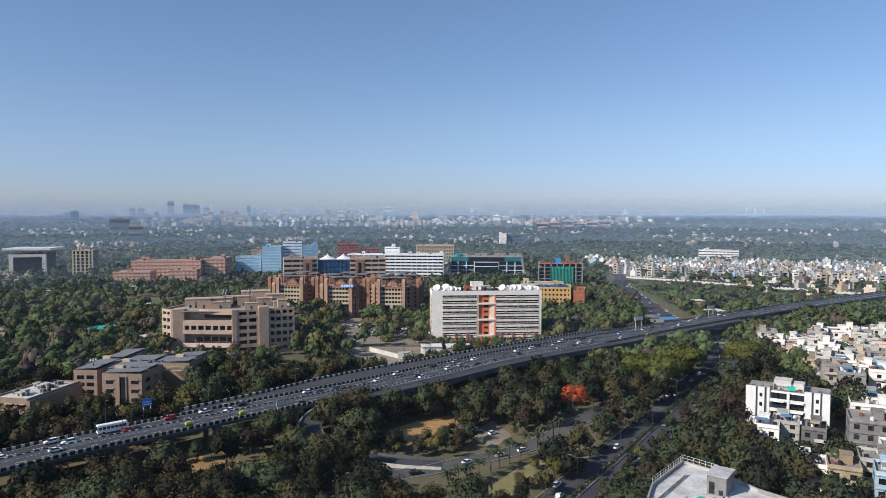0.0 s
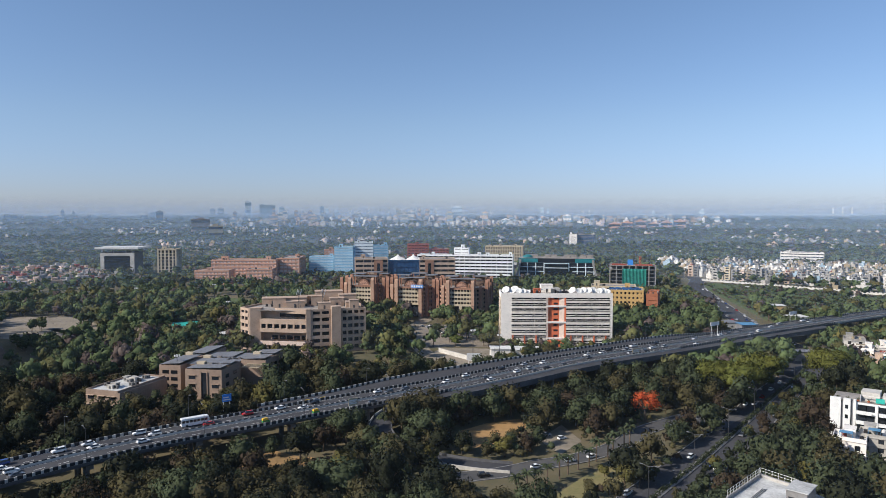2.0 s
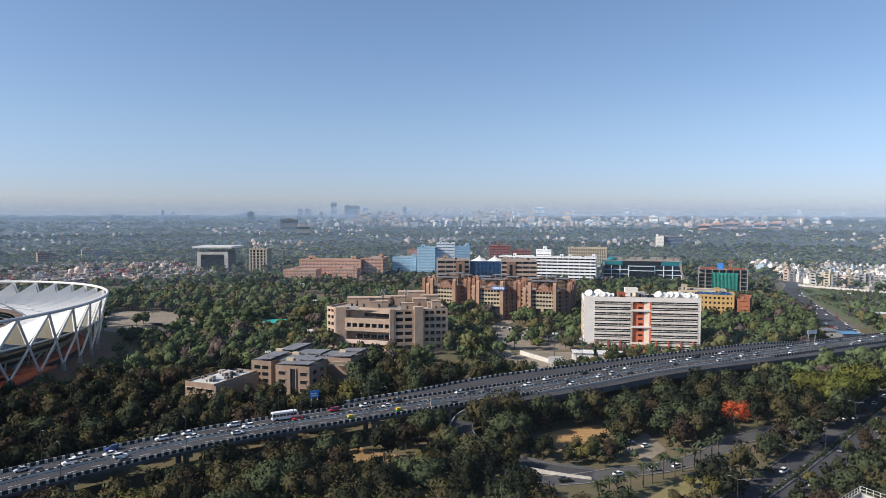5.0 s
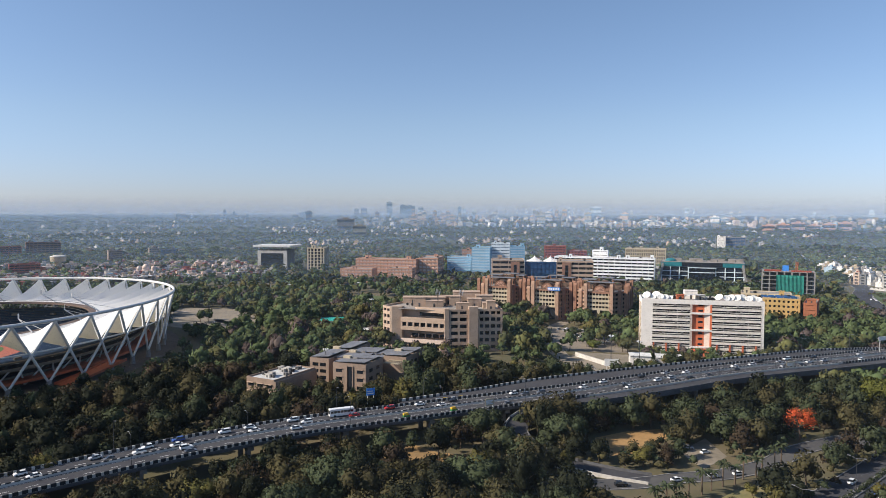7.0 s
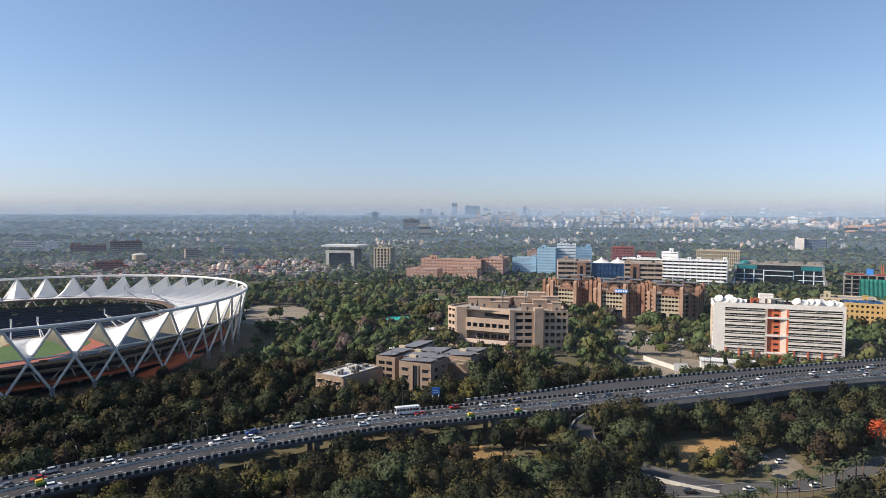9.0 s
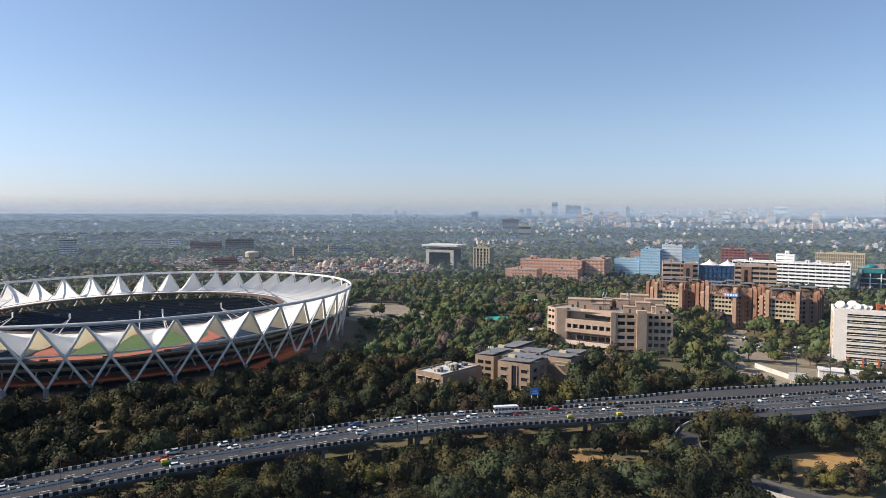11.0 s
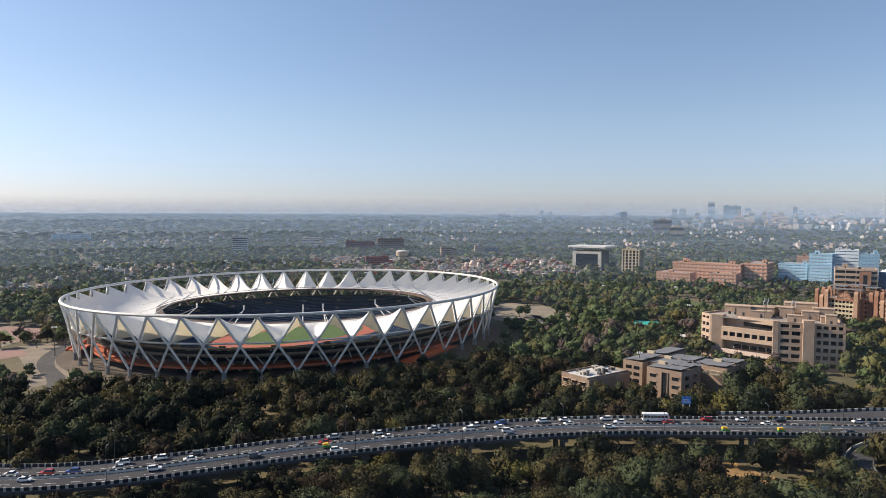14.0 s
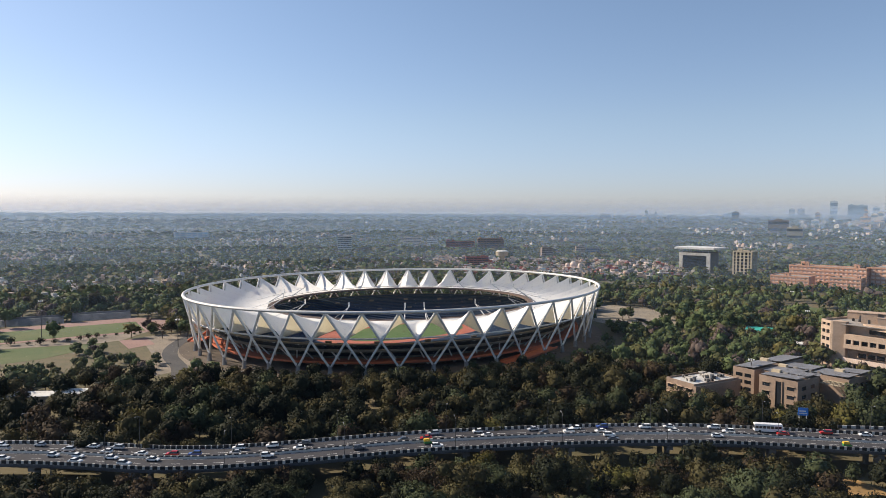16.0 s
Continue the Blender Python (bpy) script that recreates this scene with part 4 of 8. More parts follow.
def scope_wing(x, y, rz, W, Hh):
    """One wing of the terraced complex: chamfered front, round-headed corner piers, a fan arch and ribbed vault on the roof."""
    st, rd = M["brown_stone"], M["red_stone"]
    b = thing("office_wing", "terraced brown sandstone office wing with corner piers and arched roof", "office building", (x, y, 0), rz, group="wings of the sandstone complex")
    D = 48.0
    pts = [(0, 8), (9, 0), (27, 0), (W, 9), (W, D), (0, D)]
    F, fh = 7, (Hh - 1.5) / 7
    part("core", prism([(1.0, 9.2), (9.6, 1.6), (26.4, 1.6), (W - 1.0, 10.2), (W - 1.0, D), (1.0, D)], 0, Hh - 1.2), st, b)
    part("roof", prism([(0.9, 8.4), (9.2, 1.1), (26.7, 1.1), (W - 0.9, 9.4), (W - 0.9, D), (0.9, D)], Hh - 1.2, Hh - 0.9), M["roof_felt"], b)
    facade(b, pts[0], pts[1], 0, F, fh, 3.6, st, M["glass_dark"], 0.45, 0.6, 1.3)
    facade(b, pts[1], pts[2], 0, F, fh, 2.2, M["beige"], M["glass_dark"], 0.5, 0.5, 1.3, skip=(0, 1, 2))
    facade(b, pts[2], pts[3], 0, F, fh, 3.0, st, M["glass_dark"], 0.45, 0.5, 1.3)
    part("flank", boxes((0, D - 9, 0, 0.8, 0, Hh - 0.6)), rd, b, loc=(W, 9, 0), rz=math.pi / 2)
    part("flank", boxes((0, D - 8, 0, 0.8, 0, Hh - 0.6)), rd, b, loc=(0, D, 0), rz=-math.pi / 2)
    part("recess_glass", boxes((9.8, 26.2, 1.4, 1.58, 0, 3 * fh)), M["glass_dark"], b)
    part("recess_pillar", boxes((17, 19, -0.2, 0.8, 0, 3 * fh)), M["beige"], b)
    part("parapet", boxes((9, 27, -0.2, 0.5, Hh - 1.5, Hh - 0.2)), rd, b)
    for p, q in ((pts[0], pts[1]), (pts[2], pts[3])):
        d = Vector(q) - Vector(p)
        part("parapet", boxes((0, d.length, -0.2, 0.5, Hh - 1.5, Hh - 0.2)), rd, b, loc=(*p, 0), rz=math.atan2(d.y, d.x))
    for px, py, hh in ((0, 8, 4.2), (9, 0, 4.8), (27, 0, 4.8), (W, 9, 4.2), (4.5, 4, 0.6), (W - 4, 4.6, 0.6), (W, 20, 4.2), (W, 31, 4.6), (W, 42, 4.2), (0, 20, 4.4), (0, 31, 4.2), (13.5, 12, 3.4), (23, 12, 3.4)):
        bm = boxes((px - 1.15, px + 1.15, py - 2.3, py + 1.2, 0, Hh + hh - 1.1))
        tube(bm, (px - 1.15, py - 0.55, Hh + hh - 1.1), (px + 1.15, py - 0.55, Hh + hh - 1.1), 1.75, seg=12)
        part("corner_pier", bm, rd if py > 4 else st, b, "round-headed sandstone pier")
    # small fan arch behind the parapet
    def half_round(cx, y0, r, z, thick):
        fan = bmesh.new()
        ring0 = [Vector((cx + r * math.cos(math.pi * k / 14), y0, z + r * math.sin(math.pi * k / 14))) for k in range(15)]
        vs = [fan.verts.new(p) for p in ring0]
        ws = [fan.verts.new(p + Vector((0, thick, 0))) for p in ring0]
        fan.faces.new(vs)
        fan.faces.new(ws[::-1])
        for k in range(14):
            fan.faces.new((vs[k], ws[k], ws[k + 1], vs[k + 1]))
        return fan
    part("fan_arch", half_round(18, 5.0, 4.3, Hh - 0.6, 0.6), M["red_stone"], b, "orange-brown half-round fan arch")
    part("fan_glass", half_round(18, 4.8, 3.3, Hh - 0.6, 0.18), M["salmon"], b, "salmon fanlight")
    for k in range(1, 7):
        a = math.pi * k / 7
        part("fan_rib", bar((18 + 1.0 * math.cos(a), 4.7, Hh - 0.6 + math.sin(a)), (18 + 4.1 * math.cos(a), 4.7, Hh - 0.6 + 4.1 * math.sin(a)), 0.14, seg=4), M["shade_brown"], b)
    # cages of dark ribs on the roof, and flat grey slabs on posts
    for cx, cy, r, hgt, length in ((18, 8, 5.6, 6.2, 26), (8.5, 20, 5.0, 5.6, 22), (28, 20, 5.2, 5.8, 22)):
        n = int(length / 2.4)
        for k in range(n):
            bm = bmesh.new()
            yy = cy + k * 2.4
            for j in range(8):
                a0, a1 = math.pi * j / 8, math.pi * (j + 1) / 8
                tube(bm, (cx + r * math.cos(a0), yy, Hh - 0.9 + hgt * math.sin(a0)), (cx + r * math.cos(a1), yy, Hh - 0.9 + hgt * math.sin(a1)), 0.22, seg=4)
            part("cage_rib", bm, M["shade_brown"], b)
        for q in (-1.1, -0.55, 0.0, 0.55, 1.1):
            a = math.pi / 2 + q
            part("cage_rail", bar((cx + r * math.cos(a), cy, Hh - 0.9 + hgt * math.sin(a)), (cx + r * math.cos(a), cy + length - 2, Hh - 0.9 + hgt * math.sin(a)), 0.13, seg=4), M["shade_brown"], b)
        part("cage_core", boxes((cx - r * 0.62, cx + r * 0.62, cy + 3, cy + length - 3, Hh - 0.9, Hh - 0.9 + hgt * 0.55)), M["shade_brown"], b)
    for x0, x1, y0, y1, z in ((8.5, 27.5, 6.5, 13, 6.4), (2, 12, 24, 33, 6.6), (24, W - 2, 25, 34, 6.8), (12, 24, 30, 38, 7.6)):
        part("roof_slab", boxes((x0, x1, y0, y1, Hh + z - 0.9, Hh + z - 0.55)), M["solar"], b, "flat grey roof slab")
        for px in (x0 + 0.6, x1 - 0.6):
            for py in (y0 + 0.6, y1 - 0.6):
                part("slab_post", boxes((px - 0.3, px + 0.3, py - 0.3, py + 0.3, Hh - 0.95, Hh + z - 0.9)), rd, b)
    # stub walls of the roof terraces
    for k in range(10):
        px, py = 3 + (k * 7.3) % (W - 6), 14 + (k * 5.9) % 30
        part("terrace_wall", boxes((px, px + 2.2, py, py + 0.6, Hh - 0.9, Hh + 1.6 + (k % 3))), rd if k % 2 else st, b)
    return b


for k, (x, y, rz, W) in enumerate(((-130.5, 508, -0.10, 33.0), (-93.5, 500, -0.10, 35.0), (-55.0, 494, -0.08, 36.0))):
    scope_wing(x, y, rz, W, 22.4)
    clear_box(x + 18, y + 24, 40, 56, rz, 3)
sg = thing("roof_sign", "blue roof sign board with a white line of lettering", "sign", (-69, 494.5, 21.6), -0.13)
part("board", boxes((-4.6, 4.6, 0, 0.3, 0, 2.4)), M["flag_blue"], sg)
for k in range(5):
    part("letter_bar", boxes((-4.2 + k * 1.75, -3.0 + k * 1.75, -0.06, 0.0, 0.5, 1.9)), M["paint_white"], sg)


def plain_office(label, L, R, depth, h, floors, bay, wall, glass, sill=0.45, pier=0.5, side="", roof=None, name="office_building", group="", z0=0.0, rim=0.3):
    """A straight block whose front runs from L to R, with detailed front and, where seen, a detailed side."""
    L, R = Vector(L), Vector(R)
    d = R - L
    b = thing(name, label, "office building", (L.x, L.y, z0), math.atan2(d.y, d.x), group=group)
    w = d.length
    clear_thing(b, w, depth, 3)
    part("core", boxes((0.5, w - 0.5, 0.6, depth - 0.2, 0, h - 0.4)), wall, b)
    part("roof", boxes((0.4, w - 0.4, 0.4, depth - 0.2, h - 0.4, h - 0.1)), roof or M["roof_felt"], b)
    fh = (h - 0.8) / floors
    facade(b, (0, 0), (w, 0), 0, floors, fh, bay, wall, glass, sill, pier, 0.7, rim)
    part("parapet", boxes((0, w, -0.1, 0.6, h - 0.8, h + 0.7)), wall, b)
    if "r" in side:
        facade(b, (w, 0.7), (w, depth), 0, floors, fh, bay, wall, glass, sill, pier, 0.6, rim)
    else:
        part("side_wall", boxes((w - 0.5, w, 0.7, depth, 0, h - 0.8)), wall, b)
    if "l" in side:
        facade(b, (0, depth), (0, 0.7), 0, floors, fh, bay, wall, glass, sill, pier, 0.6, rim)
    else:
        part("side_wall", boxes((0, 0.5, 0.7, depth, 0, h - 0.8)), wall, b)
    part("parapet", boxes((0, 0.5, 0.6, depth, h - 0.8, h + 0.7)), wall, b)
    part("parapet", boxes((w - 0.5, w, 0.6, depth, h - 0.8, h + 0.7)), wall, b)
    part("back_wall", boxes((0.5, w - 0.5, depth - 0.2, depth, 0, h + 0.7)), wall, b)
    g = random.Random(int(w * 7 + depth))
    for k in range(max(2, int(w / 14))):
        x, y = at(b, (g.uniform(3, w - 3), g.uniform(3, depth - 3)))
        if k % 2:
            water_tank(x, y, z0 + h - 0.1, 1.1, 1.8, M["paint_black"])
        else:
            roof_box(x, y, z0 + h - 0.1, g.uniform(3, 6), g.uniform(3, 5), g.uniform(2.4, 4), b.rotation_euler[2], wall)
    return b


# tan block with a blue glass middle and a white tented roof
plain_office("tan office wing with long window bands", (-158, 682), (-126, 690), 30, 29.2, 6, 8, M["tan_stone"], M["glass_dark"], 0.5, 0.5)
plain_office("tan office wing with a red-brown strip", (-94, 694), (-58, 699), 30, 28.8, 6, 8, M["tan_stone"], M["glass_dark"], 0.5, 0.5, side="r")
plain_office("blue glass office hall between tan wings", (-126.0, 692), (-94.4, 696), 24, 27.4, 5, 4, M["glass_blue"], M["glass_blue"], 0.12, 0.25)
for x, y in ((-135, 687.2), (-84, 695)):
    sp = thing("wall_strip", "red-brown stone strip on an office front", "wall panel", (x, y - 0.4, 0), 0.2)
    part("panel", boxes((-4.5, 4.5, -0.2, 0.3, 0, 28)), M["red_stone"], sp)
    part("slot", boxes((-1.5, 1.5, -0.3, -0.2, 4, 25)), M["glass_dark"], sp)
tent = thing("tent_roof", "white two-peaked fabric roof over the glass hall", "tent roof", (-110, 704, 27.5), 0.13)
for px in (-8, 8):
    rows = []
    for i in range(8):
        f = i / 7
        rr = 9.0 * (1 - f) ** 1.7 + 0.35
        rows.append([Vector((px + rr * math.cos(k * math.tau / 20), rr * 0.8 * math.sin(k * math.tau / 20), 0.6 + 5.4 * f)) for k in range(20)])
    part("canopy", loft(rows), M["membrane"], tent, smooth=True)
    part("mast", bar((px, 0, -0.2), (px, 0, 6.6), 0.2), M["steel"], tent)

# light blue towers
plain_office("light blue low office block with white window bands", (-243, 806), (-214, 809), 24, 23, 7, 4, M["blue_panel"], M["pale_blue"], 0.5, 0.35, side="r")
plain_office("light blue ten-storey office tower", (-211, 802), (-189, 804), 26, 35.2, 10, 3.2, M["blue_panel"], M["pale_blue"], 0.5, 0.4, side="r")
plain_office("pale blue office tower with white service core", (-192, 826), (-170, 831), 26, 39.5, 11, 11, M["pale_blue"], M["glass_blue"], 0.8, 0.5)
plain_office("light blue office tower with stepped roof", (-169.5, 831), (-152, 836), 26, 36, 11, 3.2, M["blue_panel"], M["pale_blue"], 0.5, 0.4, side="r")

# salmon government blocks
SAL = (M["salmon"], M["glass_dark"], 0.42, 0.9)
plain_office("low salmon red government block with a pale grid of windows", (-335, 697), (-299, 702), 22, 14.6, 4, 4.2, M["salmon"], M["pale_salmon"], 0.4, 0.9)
plain_office("long salmon red government office with white-framed windows", (-333, 734), (-262, 744), 20, 23.4, 6, 4.2, M["salmon"], M["pale_salmon"], 0.4, 0.9, side="r")
plain_office("salmon red government office block with a shaded flank", (-262.5, 755), (-240, 758), 44, 24.4, 6, 4.2, M["salmon"], M["pale_salmon"], 0.4, 0.9, side="r")
plain_office("salmon red low wing with a stepped roof", (-286, 716), (-258, 720), 20, 15, 4, 4.2, M["salmon"], M["pale_salmon"], 0.4, 0.9, side="r")
plain_office("small salmon block behind the blue towers", (-241, 866), (-226, 870), 18, 28, 7, 4, M["salmon"], M["pale_salmon"], 0.45, 0.8)
plain_office("long white office slab with ribbon windows", (-106, 764), (0.5, 758), 18, 29, 8, 6, M["bright_white"], M["glass_dark"], 0.52, 0.5, side="r")
plain_office("white lift tower on the office slab", (-66, 779), (-49, 778), 10, 36, 9, 8, M["bright_white"], M["glass_dark"], 0.85, 1.0)
plain_office("beige slab block with fine upright ribs", (-38, 975), (15, 972), 22, 29, 6, 2.4, M["beige"], M["bowl_wall"], 0.25, 0.9)
plain_office("dark red brick block with stepped towers", (-158, 1030), (-126, 1034), 26, 28, 7, 5, M["brick_red"], M["glass_dark"], 0.6, 1.6)
plain_office("dark red brick low wing", (-124, 1036), (-96, 1040), 24, 21, 5, 5, M["brick_red"], M["glass_dark"], 0.6, 1.6)
plain_office("white end slab of a distant tower", (129, 1590), (146, 1588), 20, 27, 8, 17, M["white_wall"], M["glass_dark"], 0.92, 1.0)
plain_office("blue-grey glass tower in the far woods", (147, 1600), (186, 1592), 20, 26, 8, 5, M["solar"], M["glass_blue"], 0.3, 0.5)
plain_office("wide white civic building with stacked terraces", (398, 1072), (452, 1052), 30, 17, 4, 6, M["white_wall"], M["glass_dark"], 0.6, 0.6)
# left town
plain_office("white slab block standing among trees", (-1120, 645), (-1106, 668), 14, 30, 8, 5, M["white_wall"], M["glass_dark"], 0.55, 0.5)
plain_office("pale pink office block among far trees", (-1214, 864), (-1190, 894), 16, 21, 6, 5, M["pale_salmon"], M["glass_dark"], 0.55, 0.5)
plain_office("white block beside a pink office", (-1184, 906), (-1170, 924), 16, 20, 5, 5, M["white_wall"], M["glass_dark"], 0.6, 0.5)
plain_office("long brown brick housing block", (-1041, 842), (-1004, 884), 20, 19, 6, 6, M["brick_red"], M["glass_dark"], 0.5, 0.8)
plain_office("stepped brown brick housing block", (-1000, 888), (-966, 927), 20, 25, 7, 6, M["red_stone"], M["glass_dark"], 0.5, 0.8)
plain_office("wide white exhibition block far off", (-1806, 566), (-1780, 648), 30, 20, 4, 14, M["white_wall"], M["blue_panel"], 0.5, 4.0)
plain_office("brown tower block among far trees", (-777, 830), (-765, 845), 12, 19, 6, 4, M["grey_wall"], M["glass_dark"], 0.5, 0.5)
plain_office("tan tower block among far trees", (-800, 944), (-789, 955), 12, 17, 5, 4, M["tan_stone"], M["glass_dark"], 0.5, 0.5)
plain_office("blue-grey office block among far trees", (-787, 956), (-769, 971), 14, 14, 4, 4, M["solar"], M["glass_blue"], 0.4, 0.4)
plain_office("brown brick office block with flat roofs", (-720, 615), (-700, 640), 14, 15, 5, 5, M["brick_red"], M["glass_dark"], 0.5, 0.7)
wt = thing("water_tower", "round pale concrete water tower", "water tower", (-717, 682, 0))
part("tank", bar((0, 0, 15), (0, 0, 21), 9, 9.4, 20), M["beige"], wt)
part("cap", dome(bmesh.new(), 0, 0, 21, 9.4, 2, 20, 4), M["off_white"], wt)
part("stem", bar((0, 0, 0), (0, 0, 15), 3.4, 3.4, 16), M["beige"], wt)
tm = thing("temple", "pinkish sandstone temple with several domes", "temple", (-578, 675, 0), 0.7)
part("hall", boxes((-11, 11, -8, 8, 0, 8)), M["pale_salmon"], tm)
for px, py, r in ((0, 0, 4.5), (-8, -5, 2.4), (8, -5, 2.4), (-8, 5, 2.4), (8, 5, 2.4)):
    part("drum", bar((px, py, 8), (px, py, 10), r, r, 14), M["pale_salmon"], tm)
    part("dome", dome(bmesh.new(), px, py, 10, r, r * 1.3), M["pale_salmon"], tm, smooth=True)


def teal_office():
    b = thing("office_building", "glass office with a teal crown, white frame and curved end fins", "office building", (3, 785, 0), -0.065)
    W, D, Hh = 93, 36, 25
    clear_thing(b, W, D, 3)
    part("core", boxes((5, W - 5, 1.5, D, 0, Hh - 1)), M["solar"], b)
    part("crown", boxes((4, W - 4, 0.2, D, Hh - 4.6, Hh)), M["glass_dark"], b, "dark glazed crown")
    for x0, x1 in ((4.2, 26), (W - 26, W - 4.2)):
        part("crown_panel", boxes((x0, x1, -0.1, 0.2, Hh - 4.4, Hh - 0.3)), M["teal"], b, "teal glazed crown panel")
    part("roof", boxes((4.5, W - 4.5, 0.7, D - 0.5, Hh, Hh + 0.2)), M["roof_felt"], b)
    n, F = 9, 4
    bw, fh = (W - 10) / n, (Hh - 5) / F
    pane = mesh_of("window", boxes((-bw / 2 + 0.4, bw / 2 - 0.4, 1.2, 1.4, 0.5, fh - 0.2)), M["glass_dark"])
    for k in range(F):
        part("beam", boxes((5, W - 5, 0.2, 1.3, k * fh, k * fh + 0.6)), M["pale_blue"], b)
        for q in range(n):
            link_mesh("window", pane, b, (5 + (q + 0.5) * bw, 0, k * fh))
    for q in range(n + 1):
        part("column", boxes((5 + q * bw - 0.5, 5 + q * bw + 0.5, 0.0, 1.3, 0, Hh - 5)), M["pale_blue"], b)
    part("glass_bay", boxes((5 + 3 * bw + 0.6, 5 + 6 * bw - 0.6, -0.6, 1.2, fh + 0.6, Hh - 5)), M["glass_dark"], b)
    for z in (0, 1):
        part("bay_band", boxes((5 + 3 * bw + 0.5, 5 + 6 * bw - 0.5, -0.8, 0.0, Hh - 6 - z * 5, Hh - 5.2 - z * 5)), M["pale_blue"], b)
    for sx, ox in ((1, 0), (-1, W)):
        rows = []
        for yy in (-1, 3):
            rows.append([Vector((ox + sx * (5.2 - 7.5 * (1 - k / 10) ** 2 * 0.9 - 0.2), yy, Hh * 0.96 * k / 10)) for k in range(11)] + [Vector((ox + sx * (7.2 - 7.5 * (1 - k / 10) ** 2 * 0.9), yy, Hh * 0.96 * k / 10)) for k in range(10, -1, -1)])
        bm = loft(rows, wrap=True)
        bmesh.ops.holes_fill(bm, edges=bm.edges)
        part("end_fin", bm, M["concrete"], b, "curved grey end fin")
    for x in (18, 40, 62, 80):
        rx, ry = at(b, (x, 20))
        roof_box(rx, ry, Hh + 0.2, 14, 8, 2.6, -0.065, M["roof_felt"])
    rx, ry = at(b, (14, 12))
    dm = thing("roof_dome", "low green glazed roof dome", "roof structure", (rx, ry, Hh + 0.2))
    part("shell", dome(bmesh.new(), 0, 0, 0, 6, 3.5), M["teal"], dm, smooth=True)


teal_office()


def building_site():
    b = thing("building_site", "unfinished concrete frame with green netting and a red-tipped top", "building site", (93, 673, 0), -0.14)
    W, D, Hh, F = 43, 24, 26, 7
    clear_thing(b, W, D, 3)
    fh = Hh / F
    for k in range(F + 1):
        part("floor_slab", boxes((0, W, 0, D, k * fh - 0.3, k * fh)), M["concrete"], b)
    for q in range(8):
        for y in (0.6, D / 2, D - 0.6):
            part("column", boxes((q * (W - 1) / 7, q * (W - 1) / 7 + 1, y - 0.5, y + 0.5, 0, Hh)), M["concrete"], b)
    part("dark_core", boxes((2, W - 2, 6, D - 2, 0, Hh - 0.4)), M["dark_concrete"], b)
    part("brick_side", boxes((0.05, 0.25, 1, D - 1, 0, Hh - fh)), M["tan_stone"], b)
    net = bmesh.new()
    rows = []
    for j in range(9):
        rows.append([Vector((12 + 22 * k / 40, -0.9 - 0.35 * math.sin(k * 1.1 + j * 0.3) - 0.2 * math.sin(k * 2.7), 1.5 + 21.6 * j / 8)) for k in range(41)])
    rows += [[p + Vector((0, 0.08, 0)) for p in r] for r in rows[::-1]]
    loft(rows, net, wrap=False)
    part("safety_net", net, M["net_green"], b, "dark green safety netting", smooth=True)
    for k in range(16):
        part("starter_bar", bar((1 + k * 2.7, 1, Hh), (1 + k * 2.7, 1, Hh + 1.8), 0.12, seg=5), M["brick_red"], b)
    part("site_tarp", boxes((17, 22, 8, 12, Hh, Hh + 5)), M["flag_blue"], b, "bright blue tarpaulin cover")
    part("formwork", boxes((2, 16, 2, 9, Hh, Hh + 1.3), (24, 40, 2, 10, Hh, Hh + 1.0)), M["brick_red"], b)
    cr = thing("tower_crane", "slim orange construction crane mast", "crane", (124, 686, 0))
    for lx, ly in ((-0.8, -0.8), (0.8, -0.8), (0.8, 0.8), (-0.8, 0.8)):
        part("leg", bar((lx, ly, 0), (lx, ly, 34), 0.16, seg=4), M["ramp_orange"], cr)
    for k in range(22):
        s = 0.8 if k % 2 else -0.8
        part("brace", bar((-s, -0.8, k * 1.5), (s, -0.8, k * 1.5 + 1.5), 0.14, seg=4), M["ramp_orange"], cr)
    part("hoist", boxes((-1.4, 1.4, -1.4, 1.4, 24, 26)), M["ramp_orange"], cr)


building_site()

yb = plain_office("yellow ochre office with square punched windows", (74, 524), (97, 520), 26, 18.2, 5, 3.0, M["yellow_wall"], M["glass_dark"], 0.55, 1.5)
# stands for the yellow office's right side; its shade is in the colour
plain_office("orange-red brick corner block painted in shade, with solar panels", (97.2, 511), (105, 509), 30, 17, 5, 8, M["brick_orange_shaded"], M["brick_orange_shaded"], 0.9, 1.0, side="r")
plain_office("pale yellow office wing with solar panels", (62, 548), (96, 544), 20, 18.6, 4, 4, M["beige"], M["glass_dark"], 0.6, 1.2)
for k in range(10):
    p = thing("solar_panel_row", "dark blue solar panels on a flat roof", "solar panel", (76 + k % 5 * 4.6, 528 + k // 5 * 7, 18.15), -0.12, group="roof panels")
    part("panel", loft([[Vector((-2, -2, 0.3)), Vector((2, -2, 0.3))], [Vector((-2, 2, 1.3)), Vector((2, 2, 1.3))], [Vector((-2, 2, 1.2)), Vector((2, 2, 1.2))]], wrap=False), M["glass_blue"], p)
    part("frame", boxes((-1.9, -1.8, 1.7, 1.8, 0, 1.2), (1.8, 1.9, 1.7, 1.8, 0, 1.2), (-1.9, -1.8, -1.8, -1.7, 0, 0.35), (1.8, 1.9, -1.8, -1.7, 0, 0.35)), M["steel"], p)


